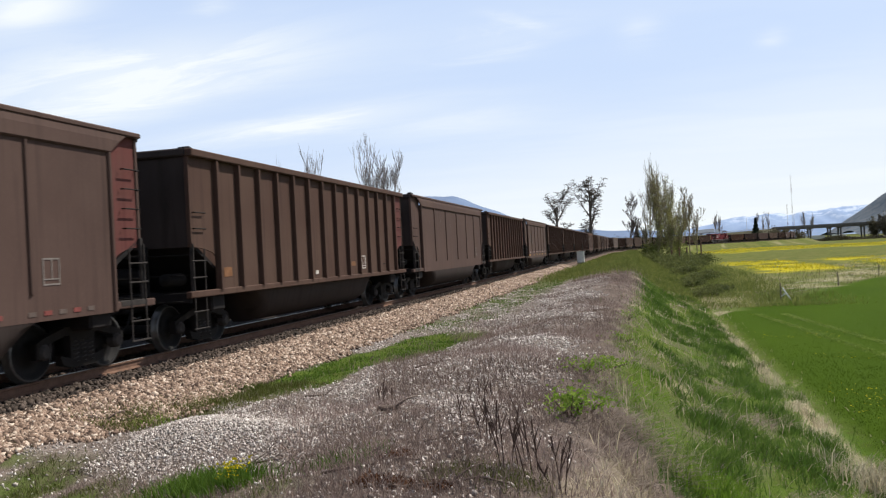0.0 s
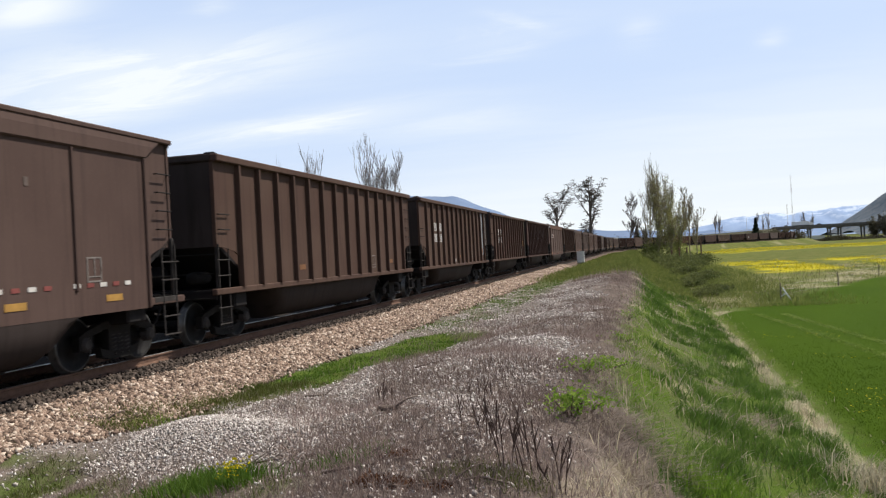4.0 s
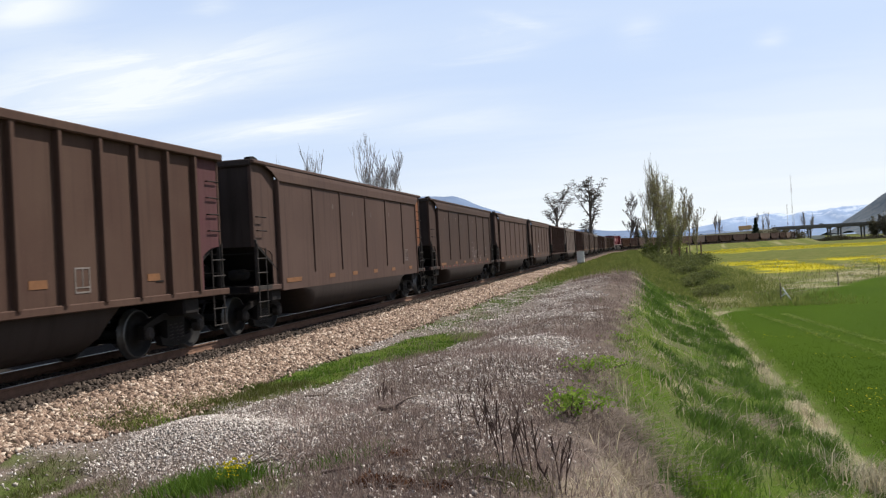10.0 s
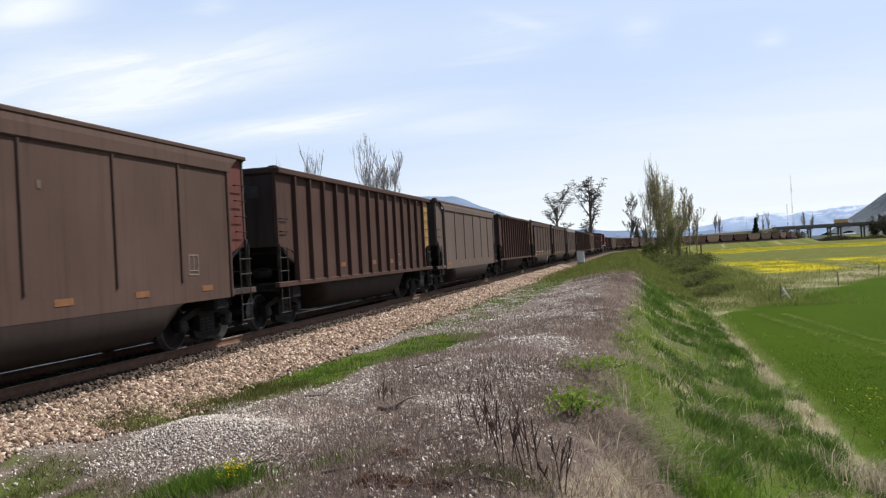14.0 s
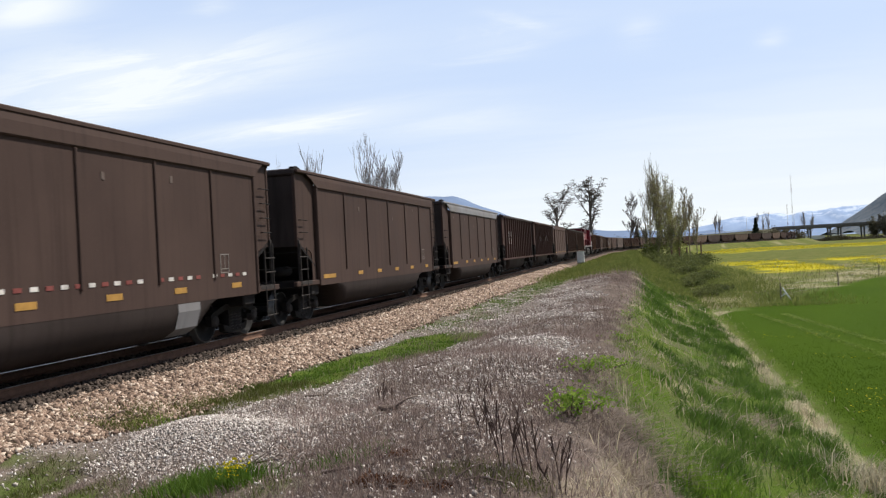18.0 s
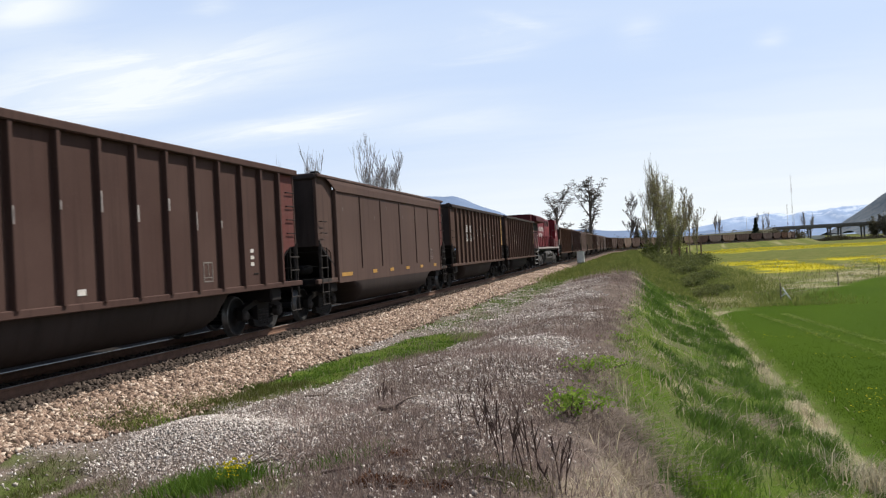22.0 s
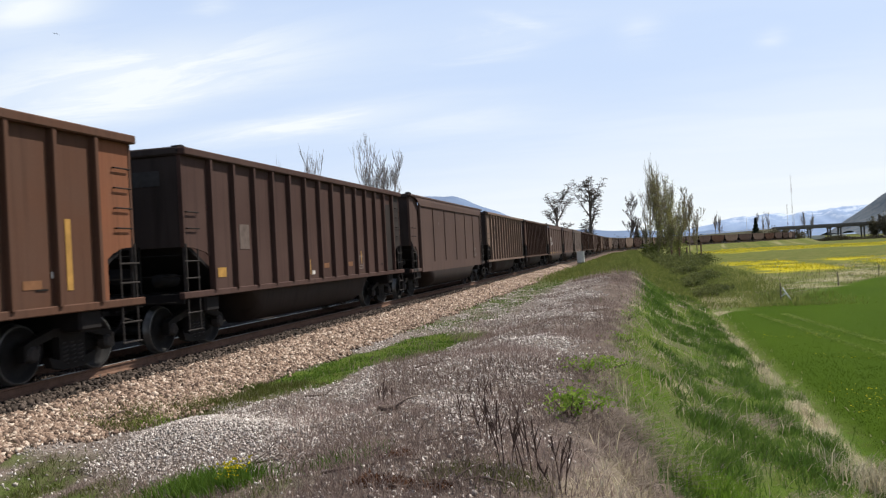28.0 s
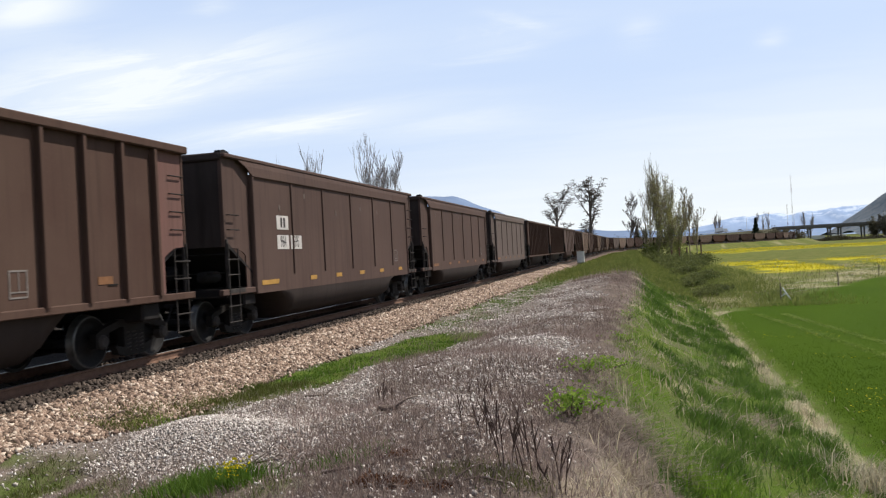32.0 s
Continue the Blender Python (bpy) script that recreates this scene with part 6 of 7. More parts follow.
def build_trees():
    # behind the train
    bare_tree(-16.3, 82, 15.2, 0.55, 11, "tall bare many-stemmed tree behind the railway line", 3, 5, 0.9, fat=0.13, low=0.4, wide=5.2, stems=5, bark=GREYBARK)
    bare_tree(-23.5, 82, 14.7, 0.5, 12, "slender bare tree behind the railway line", 3, 6, 1.0, wide=2.6, fat=0.12, low=0.4, bark=GREYBARK)
    bare_tree(-27.9, 82, 14.3, 0.3, 13, "slender bare tree behind the railway line", 3, 4, 1.1, wide=1.2, fat=0.10, low=0.4, bark=GREYBARK)
    bare_tree(-16.6, 282, 24, 0.75, 21, "old bare cottonwood with spreading crooked limbs", 4, 6, 0.5, fat=0.60, low=0.10, wide=11.5, droop=0.3)
    bare_tree(-5.4, 278, 25, 0.7, 26, "old bare cottonwood with heavy limbs", 4, 6, 0.5, fat=0.66, low=0.08, wide=12, droop=0.3)
    bare_tree(6.0, 390, 27, 0.6, 23, "bare cottonwood beside the distant track", 4, 5, 0.6, fat=0.5, low=0.25, wide=15)
    bare_tree(8.4, 460, 22, 0.7, 24, "small bare tree beside the distant track", 3, 6, 0.8, wide=9)
    # the clump at the foot of the bank
    spots = ((13.0, 212, 27.5, 32, 260), (14.4, 206, 25.5, 31, 420), (15.7, 209, 23.0, 43, 700), (16.9, 205, 22.0, 33, 1100), (18.4, 207, 20.5, 34, 1200), (19.4, 203, 16.5, 36, 900), (14.9, 202, 15, 35, 500), (12.2, 208, 17, 38, 120), (17.4, 200, 13, 37, 800))
    for x, y, h, sd, n in spots:
        bare_tree(x, y, h, 0.36, sd, "slender poplar with fresh olive-green leaves", 3, 6, 1.05, leaves=int(3.2 * n), leafmat=OLIVE, fat=0.20, low=0.06, wide=0.42 * h, bark=POPLAR)
    bare_tree(22.6, 214, 19, 0.55, 41, "thin tree with sparse fresh leaves", 4, 5, 0.85, leaves=420, leafmat=OLIVE, fat=0.18, wide=6, low=0.25, bark=POPLAR)
    bare_tree(25.0, 225, 14, 0.6, 42, "thin leaning tree with sparse leaves", 3, 6, 0.85, leaves=260, leafmat=OLIVE, fat=0.14, wide=6, bark=POPLAR)
    for x, y, r, h in ((13.5, 205, 2.4, 4.5), (16.0, 202, 2.8, 5.5), (18.2, 203, 2.6, 4.5), (12.0, 207, 1.8, 3.2)):
        leaf_bush("young_poplar_thicket", x, y, r, h, 900, 0.14, DRYGRASS, "olive thicket of young shoots at the poplars' foot")
    # brambles in the ditch
    hedge = ((16.2, 74, 1.3, 1.2), (17.3, 78, 1.2, 1.0), (15.6, 88, 1.5, 1.3), (16.8, 97, 1.7, 1.4), (18.6, 108, 1.6, 1.3), (16.5, 120, 2.0, 1.7), (18.5, 132, 2.2, 1.9), (16.8, 146, 2.5, 2.4), (20.2, 150, 2.2, 2.0),
             (17.5, 165, 3.0, 2.9), (21.5, 172, 2.6, 2.6), (15.2, 180, 3.0, 3.2), (19.0, 186, 3.2, 3.4), (12.9, 192, 2.6, 3.0), (23.0, 190, 2.6, 2.8), (15.5, 71, 0.9, 0.8), (21, 160, 2.0, 1.8))
    for x, y, r, h in hedge:
        leaf_bush("bramble_bush", x, y, 1.15 * r, 0.58 * h, int(420 + 380 * r), 0.040 + 0.0005 * y, LEAF, "tangled olive-green bramble bush in the ditch")


build_trees()


# ---- fence, cabinet and posts ----
CONC = plain("weathered_concrete", (0.130, 0.122, 0.118), 0.9, 0.0, 0.2, 0.4)
POSTWOOD = plain("grey_fence_timber", (0.150, 0.125, 0.105), 0.9)
WHITEMETAL = plain("white_painted_metal", (0.70, 0.70, 0.69), 0.55, 0.0, 0.08, 2.0)


def relay_cabinet(x, y):
    z = gz(x, y)
    c = thing("relay_cabinet", "white steel relay cabinet beside the ballast", "cabinet", at=pose(x, y, z))
    part("plinth", Shape().box(0, 0, 0.08, 1.05, 0.75, 0.24, 0.02), CONC, c)
    part("body", Shape().box(0, 0, 0.85, 0.92, 0.62, 1.34, 0.02), WHITEMETAL, c)
    part("roof", Shape().prism([(-0.52, 1.52), (0.52, 1.52), (0.45, 1.62), (-0.45, 1.62)], -0.36, 0.36, "y"), WHITEMETAL, c)
    d = part("door", Shape().box(0, -0.318, 0.85, 0.80, 0.025, 1.2, 0.008), WHITEMETAL, c)
    part("handle", Shape().box(0.3, -0.34, 0.85, 0.03, 0.03, 0.14, 0.005), IRON, d)
    part("vent", Shape().box(0.463, 0, 1.25, 0.02, 0.3, 0.16, 0.004), UNDER, c)


def build_fence():
    fence = thing("field_fence", "old wire fence on grey timber posts", "fence")
    pts = [(20.1 + 7.2 * k, 64.2 + 14.8 * k) for k in range(5)]
    post = Shape().tube([(0, 0, -0.2), (0.01, 0, 0.7), (0, 0.01, 1.25)], [0.05, 0.046, 0.042], 8)
    p0 = None
    for x, y in pts:
        m = pose(x, y, gz(x, y), random.uniform(-3, 3), random.uniform(-3, 3), 0)
        if p0 is None:
            p0 = part("post", post, POSTWOOD, fence, m=m)
        else:
            same_mesh("post", p0, fence, m)
    for h in (0.35, 0.7, 1.05):
        part("wire", Shape().tube([(x, y, gz(x, y) + h) for x, y in pts], 0.003, 4), ZINC, fence)
    x, y = pts[0]
    z = gz(x, y)
    part("brace", Shape().tube([(x + 0.1, y - 0.1, z + 0.95), (x + 0.62, y - 0.35, z)], 0.055, 6), WHITEMETAL, fence, "pale leaning brace pole")
    part("brace", Shape().tube([(x + 0.25, y - 0.2, z + 0.45), (x + 0.05, y - 0.06, z + 0.3)], 0.045, 6), WHITEMETAL, fence, "pale leaning brace pole")
    for x, y, h in ((23.6, 190, 4.6), (20.3, 186, 3.4), (18.6, 184, 3.6), (17.0, 183, 3.0)):
        o = part("timber_post", Shape().tube([(x, y, gz(x, y) - 0.3), (x, y, gz(x, y) + h)], 0.16, 8), RUST, None)
        tagged(o, "rusty brown post standing by the ditch", "post")


relay_cabinet(2.75, 104.8)
build_fence()


# ---- the road on its bank and bridge, beyond the curve ----
ROAD_Y = 640.0
ROAD_LINE = ((-700, -3.0), (-120, -2.5), (-20, 0.5), (18, 5.0), (41, 5.6), (96, 7.6), (110, 8.1), (168, 8.2), (260, 8.0), (420, 7.0), (900, -2.0))


def road_z(x):
    return float(np.interp(x, [p[0] for p in ROAD_LINE], [p[1] for p in ROAD_LINE]))


BANK = plain("dry_brown_bank", (0.090, 0.085, 0.055), 0.95, 0.0, 0.35, 0.25)
TARMAC = plain("grey_asphalt", (0.075, 0.073, 0.072), 0.9, 0.0, 0.2, 0.5)


def road_bank(x0, x1, label):
    rows = []
    cut = [x0 - 1.3 * (road_z(x0) + 3), *np.linspace(x0, x1, 40), x1 + 1.3 * (road_z(x1) + 3)]
    for x in cut:
        z = road_z(x) if x0 <= x <= x1 else -3.0
        w = max(z + 3.0, 0.2) * 1.7
        rows.append([(x, ROAD_Y - 7 - w, -3.3), (x, ROAD_Y - 7 - w * 0.5 + random.uniform(-0.6, 0.6), (z - 3.0) / 2 + random.uniform(-0.3, 0.3)), (x, ROAD_Y - 7, z - 0.25), (x, ROAD_Y + 7, z - 0.25), (x, ROAD_Y + 7 + w, -3.3)])
    ob = part("road_bank", Shape().sheet(rows), BANK, None)
    tagged(ob, label, "embankment", kind="structure")
    rd = part("road", Shape().sheet([[(x, ROAD_Y - 6, road_z(x)), (x, ROAD_Y + 6, road_z(x))] for x in np.linspace(x0, x1, 40)]), TARMAC, None)
    tagged(rd, "grey asphalt road on the bank", "road", kind="structure")
    gr = thing("guard_rail", "steel guard rail along the raised road", "guard rail", "guard rails of the road")
    part("beam", Shape().sheet([[(x, ROAD_Y - 6.2, road_z(x) + 0.45), (x, ROAD_Y - 6.3, road_z(x) + 0.6), (x, ROAD_Y - 6.2, road_z(x) + 0.75)] for x in np.linspace(x0, x1, 40)]), ZINC, gr)
    p0 = None
    for x in np.arange(max(x0, -20) + 1, min(x1, 260) - 1, 12.0):
        m = pose(x, ROAD_Y - 6.15, road_z(x) + 0.35)
        if p0 is None:
            p0 = part("post", Shape().box(0, 0, 0, 0.12, 0.15, 0.8, 0.01), ZINC, gr, m=m)
        else:
            same_mesh("post", p0, gr, m)


def build_bridge():
    road_bank(-560, 108, "dry brown bank carrying the road")
    road_bank(206, 690, "brown bank beyond the road bridge")
    br = thing("road_bridge", "long grey concrete road bridge over the railway", "bridge")
    rows = []
    for x in np.linspace(107, 207, 13):
        z = road_z(x)
        rows.append([(x, ROAD_Y - 6.2, z - 1.8), (x, ROAD_Y - 6.8, z - 0.5), (x, ROAD_Y - 6.8, z), (x, ROAD_Y + 6.8, z), (x, ROAD_Y + 6.8, z - 0.5), (x, ROAD_Y + 6.2, z - 1.8), (x, ROAD_Y - 6.2, z - 1.8)])
    part("deck", Shape().sheet(rows), CONC, br)
    for sy in (-6.7, 6.7):
        part("parapet", Shape().sheet([[(x, ROAD_Y + sy - 0.15, road_z(x)), (x, ROAD_Y + sy - 0.15, road_z(x) + 0.8), (x, ROAD_Y + sy + 0.15, road_z(x) + 0.8), (x, ROAD_Y + sy + 0.15, road_z(x))] for x in np.linspace(107, 207, 13)]), CONC, br)
    for x in (116.5, 124.5, 132, 145.5, 152.5, 168, 184, 198):
        for dy in (-4, 4):
            part("pier", Shape().tube([(x, ROAD_Y + dy, -3.3), (x, ROAD_Y + dy, road_z(x) - 1.0)], 0.6, 10), CONC, br)
        part("pier_cap", Shape().box(x, ROAD_Y, road_z(x) - 2.2, 1.2, 12, 0.8, 0.1), CONC, br)
    for x in (90.0, 123.5, 128.0):
        lp = thing("street_lamp", "tall grey street lamp beside the raised road", "street lamp", "street lamps of the road")
        part("pole", Shape().tube([(x, ROAD_Y + 7, road_z(x) - 0.3), (x, ROAD_Y + 7, road_z(x) + 9)], [0.16, 0.1], 6), ZINC, lp)
        part("arm", Shape().tube([(x, ROAD_Y + 7, road_z(x) + 9), (x, ROAD_Y + 4.6, road_z(x) + 9.5)], 0.07, 5), ZINC, lp)
        part("lamp_head", Shape().box(x, ROAD_Y + 4.2, road_z(x) + 9.5, 0.35, 0.9, 0.2, 0.04), UNDER, lp)


build_bridge()

RUBBER = plain("tyre_rubber", (0.02, 0.02, 0.02), 0.9)
BOXWHITE = plain("white_van_paint", (0.72, 0.72, 0.72), 0.4, 0.0, 0.06)
BOXTAN = plain("orange_box_paint", (0.55, 0.34, 0.16), 0.5, 0.0, 0.1)
CARGREY = plain("dark_car_paint", (0.06, 0.06, 0.065), 0.35, 0.0, 0.1)


def wheels_under(v, xs, w, r):
    for x in xs:
        for sy in (-1, 1):
            t = part("wheel", Shape().lathe([(-0.12, 0.0), (-0.12, r * 0.6), (-0.14, r), (0.14, r), (0.12, r * 0.6), (0.12, 0.0)], 14, "y", (x, sy * w, r)), RUBBER, v)
            part("rim", Shape().lathe([(sy * 0.145, 0.0), (sy * 0.15, r * 0.55), (sy * 0.13, r * 0.6)], 10, "y", (x, sy * w, r)), ZINC, t)


def lorry(mat, label, trailer=11.5):
    v = thing("lorry", label, "truck", "road traffic")
    part("cargo_box", Shape().box(-1.5, 0, 2.45, trailer, 2.5, 2.7, 0.06), mat, v)
    part("chassis", Shape().box(0, 0, 0.95, trailer + 3, 1.0, 0.3, 0.03), RUBBER, v)
    x = trailer / 2 - 1.5 + 1.7
    part("cab", Shape().prism([(x - 1.2, 0.6), (x + 1.2, 0.6), (x + 1.2, 1.7), (x + 0.85, 2.9), (x - 1.2, 3.1)], -1.2, 1.2, "y"), BOXWHITE, v)
    part("windscreen", Shape().prism([(x + 1.19, 1.75), (x + 1.22, 1.75), (x + 0.9, 2.75), (x + 0.87, 2.75)], -1.05, 1.05, "y"), GLASS, v)
    wheels_under(v, (x, 0.2, -trailer / 2 - 0.2, -trailer / 2 + 0.9), 1.05, 0.5)
    return v


def motor_car(mat, label):
    v = thing("car", label, "car", "road traffic")
    part("body", Shape().prism([(-2.2, 0.35), (2.2, 0.35), (2.25, 0.75), (1.3, 0.95), (-2.1, 1.0), (-2.25, 0.8)], -0.88, 0.88, "y"), mat, v)
    part("cabin", Shape().prism([(-1.7, 0.98), (1.2, 0.95), (0.55, 1.48), (-1.2, 1.5)], -0.78, 0.78, "y"), GLASS, v)
    part("roof", Shape().prism([(-1.2, 1.47), (0.55, 1.46), (0.5, 1.53), (-1.15, 1.54)], -0.74, 0.74, "y"), mat, v)
    wheels_under(v, (-1.35, 1.4), 0.8, 0.33)
    return v


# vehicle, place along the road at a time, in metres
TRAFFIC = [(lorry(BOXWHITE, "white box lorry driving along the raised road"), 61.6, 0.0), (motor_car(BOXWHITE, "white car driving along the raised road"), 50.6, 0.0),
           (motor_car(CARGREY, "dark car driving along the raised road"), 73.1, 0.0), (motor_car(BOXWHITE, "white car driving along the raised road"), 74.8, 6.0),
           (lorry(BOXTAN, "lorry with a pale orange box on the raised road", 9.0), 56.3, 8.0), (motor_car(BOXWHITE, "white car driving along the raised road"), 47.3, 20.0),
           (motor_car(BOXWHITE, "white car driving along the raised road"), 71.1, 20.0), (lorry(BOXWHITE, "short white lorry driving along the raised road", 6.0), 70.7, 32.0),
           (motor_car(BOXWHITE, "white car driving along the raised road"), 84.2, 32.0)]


def parked_trailer(x, y, ln, label):
    t = thing("box_trailer", label, "trailer", at=pose(x, y, -3.05))
    part("box", Shape().box(0, 0, 2.7, ln, 2.5, 2.9, 0.06), BOXWHITE, t)
    part("frame", Shape().box(0, 0, 1.1, ln, 1.0, 0.3, 0.03), RUBBER, t)
    wheels_under(t, (-ln / 2 + 1.2, -ln / 2 + 2.4, ln / 2 - 1.5), 1.05, 0.5)


parked_trailer(142, 668, 12.5, "long white box trailer parked beyond the bridge")
parked_trailer(160, 676, 9.5, "white box trailer parked beyond the bridge")
parked_trailer(121.5, 600, 3.0, "small white trailer parked by the bridge")


# ---- masts, far trees and hills ----
def mast(x, y, h, bands, label):
    m = thing("radio_mast", label, "mast")
    z = -3.05
    for k in range(bands):
        a, b = h * k / bands, h * (k + 1) / bands
        sh = Shape()
        for c in range(3):
            w = 2.094 * c
            sh.tube([(x + 0.45 * math.cos(w), y + 0.45 * math.sin(w), z + a), (x + 0.45 * math.cos(w), y + 0.45 * math.sin(w), z + b)], 0.06, 4)
            sh.tube([(x + 0.45 * math.cos(w), y + 0.45 * math.sin(w), z + a), (x + 0.45 * math.cos(w + 2.094), y + 0.45 * math.sin(w + 2.094), z + b)], 0.03, 4)
        part("section", sh, DECALR if k % 2 else WHITEMETAL, m)


mast(166.5, 900, 68, 7, "tall thin red and white radio mast")
mast(161.5, 900, 38, 4, "short grey radio mast")

DARKFIR = leafy("fir_needles", (0.014, 0.026, 0.014), (0.030, 0.050, 0.026))


def fir_tree(x, y, h, label):
    t = thing("fir_tree", label, "tree", at=pose(x, y, gz(x, y)))
    part("trunk", Shape().tube([(0, 0, -0.2), (0, 0, h * 0.9)], [h * 0.02, h * 0.004], 6), BARK, t)
    n = 2600
    f = RNG.uniform(0, 1, n) ** 0.7
    r = (1 - f) * h * 0.27 * RNG.uniform(0.3, 1.05, n) * (0.75 + 0.25 * np.sin(f * 40))
    a = RNG.uniform(0, 6.283, n)
    v, q = leaf_cloud(np.stack([r * np.cos(a), r * np.sin(a), h * (0.08 + 0.92 * f) - 0.2 * r], 1), 0.5)
    c = mesh_from("crown", v, q, [DARKFIR])
    c.parent = t


fir_tree(82, 540, 14.0, "dark green fir tree beside the distant railway")
fir_tree(9.5, 560, 17, "dark fir tree beyond the curve")
fir_tree(60, 690, 10, "small dark fir tree by the raised road")


def far_trees():
    for x, y, h, sd in ((44.0, 700, 19, 51), (55.0, 705, 22, 52), (73.5, 720, 29, 53), (77.0, 716, 26, 54), (108, 730, 26, 55), (113, 725, 24, 56), (119, 735, 27, 57), (151, 760, 26, 58), (155, 755, 24, 59), (48, 690, 24, 60)):
        bare_tree(x, y, h, 0.3, sd, "distant slender bare tree beyond the road", 2, 7, 1.2, base=-3.05, fat=0.3, wide=0.28 * h, bark=GREYBARK)
    for x, y, h, sd in ((176, 618, 17, 61), (181, 614, 20, 62), (186, 618, 18, 63), (191, 612, 19, 64), (197, 618, 17, 65), (204, 616, 18, 66)):
        bare_tree(x, y, h, 0.8, sd, "bare brown tree by the bridge end", 3, 9, 0.6, base=-3.05, fat=0.3, low=0.1, wide=9)
    for x, y, r, h in ((96, 560, 5, 6.5), (104, 566, 5, 6), (111, 560, 4.5, 5), (88, 565, 4.5, 5), (70, 470, 3, 3.0), (77, 490, 3, 3.2), (192, 600, 6, 5.5), (206, 604, 6, 6.0), (222, 600, 7, 6), (36, 430, 3, 3.0), (30, 400, 2.6, 2.6), (-4, 420, 5, 6), (2, 470, 6, 8), (14, 500, 6, 8), (-20, 400, 6, 7)):
        leaf_bush("shrub", x, y, r, h, 700, 0.34, SHRUB, "brownish shrub near the distant railway")


SHRUB = leafy("half_bare_shrub", (0.080, 0.072, 0.042), (0.170, 0.145, 0.090))
far_trees()


def far_thicket():
    """A low brown hedgerow before the bridge and a tall thicket at its end."""
    n = 9000
    x = RNG.uniform(84, 270, n)
    h = 1.2 + 2.6 * vnoise(x, x * 0, 7, 51)
    y = 604 + RNG.normal(0, 2.5, n)
    v, q = leaf_cloud(np.stack([x, y, -3.05 + h * RNG.uniform(0, 1, n)], 1), 0.55)
    tagged(mesh_from("far_hedgerow", v, q, [SHRUB]), "low brown hedgerow at the far field's edge", "hedge", kind="stuff")
    for x, y, r, h in ((170, 615, 4.0, 11), (176, 612, 5.0, 15), (183, 616, 5.0, 17), (190, 612, 5.5, 17), (200, 616, 6, 16)):
        leaf_bush("tall_thicket", x, y, r, h, 1900, 0.42, SHRUB, "tall brown half-bare thicket by the bridge end")


far_thicket()


# hill tones are blued: distance haze is mixed into the base colour
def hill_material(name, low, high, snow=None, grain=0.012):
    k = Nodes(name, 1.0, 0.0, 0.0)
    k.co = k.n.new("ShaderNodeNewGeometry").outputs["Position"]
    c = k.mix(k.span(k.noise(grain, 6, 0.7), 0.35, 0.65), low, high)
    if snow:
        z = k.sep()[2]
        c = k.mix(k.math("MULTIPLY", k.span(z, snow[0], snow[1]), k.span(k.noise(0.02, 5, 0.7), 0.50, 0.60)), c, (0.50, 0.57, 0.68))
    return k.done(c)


def hill(name, crest, y, depth, mat, label, rough=9.0, seed=1):
    """A ridge whose crest follows a few (x, height) marks."""
    xs = np.linspace(crest[0][0], crest[-1][0], 90)
    hs = np.interp(xs, [c[0] for c in crest], [c[1] for c in crest])
    hs = np.convolve(np.pad(hs, 4, mode="edge"), np.ones(9) / 9, mode="valid")
    hs = hs + rough * (vnoise(xs, xs * 0, 60, seed) - 0.5) + 0.4 * rough * (vnoise(xs, xs * 0, 18, seed + 3) - 0.5)
    rows = []
    for k in range(15):
        v = k / 14
        p = math.sin(min(v * 1.25, 1.0) * math.pi / 2) if v < 0.8 else 1 - (v - 0.8) * 4.5
        wob = rough * 1.6 * (vnoise(xs, np.full_like(xs, v * 300), 70, seed + 5) - 0.5) * math.sin(math.pi * min(v, 0.79) / 0.8)
        rows.append([(x, y - depth * (0.8 - v), max(-4.0, -4.0 + (h + 4.0) * p + w)) for x, h, w in zip(xs, hs, wob)])
    ob = part(name, Shape().sheet(rows), mat, None, smooth=True)
    tagged(ob, label, "hill", kind="structure")


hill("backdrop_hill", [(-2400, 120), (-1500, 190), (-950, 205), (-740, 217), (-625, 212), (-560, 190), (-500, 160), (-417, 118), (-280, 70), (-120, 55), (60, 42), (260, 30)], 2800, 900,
     hill_material("haze_blue_wooded_hill", (0.135, 0.185, 0.285), (0.165, 0.215, 0.315)), "wooded hill behind the railway, haze in its blue colour", 12, 3)
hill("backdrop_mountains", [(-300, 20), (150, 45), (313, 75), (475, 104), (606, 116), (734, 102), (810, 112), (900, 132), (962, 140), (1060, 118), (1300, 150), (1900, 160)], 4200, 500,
     hill_material("haze_blue_snowy_mountains", (0.235, 0.315, 0.470), (0.290, 0.370, 0.520), (60, 110)), "mountains with patches of snow, haze in their pale blue", 16, 6)
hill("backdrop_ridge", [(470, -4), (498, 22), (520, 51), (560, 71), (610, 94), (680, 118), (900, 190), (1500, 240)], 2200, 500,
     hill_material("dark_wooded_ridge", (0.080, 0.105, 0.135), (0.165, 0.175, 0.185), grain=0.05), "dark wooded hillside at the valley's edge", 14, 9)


# ---- markings on the cars ----
def lettering(car, body, x, y, z, mat, squeeze=0.8):
    me = TEXTS[body]
    if not me.materials:
        me.materials.append(mat)
    o = new("lettering", me)
    o.parent = car
    o.matrix_basis = pose(x, y, z, 90, 0, 90) @ Matrix.Diagonal((squeeze * 1.12, 1.22, 1, 1))
    return o


def mark(car, name, x, y0, y1, z0, z1, mat):
    return part(name, Shape().box(x, (y0 + y1) / 2, (z0 + z1) / 2, 0.006, y1 - y0, z1 - z0, 0.001), mat, car)


DULLPLATE = plain("dusty_tan_placard", (0.200, 0.160, 0.125), 0.8)
DARKPLATE = plain("dark_grey_plate", (0.045, 0.042, 0.042), 0.8)
FAINT = plain("dust_filmed_placard", (0.108, 0.082, 0.071), 0.8)
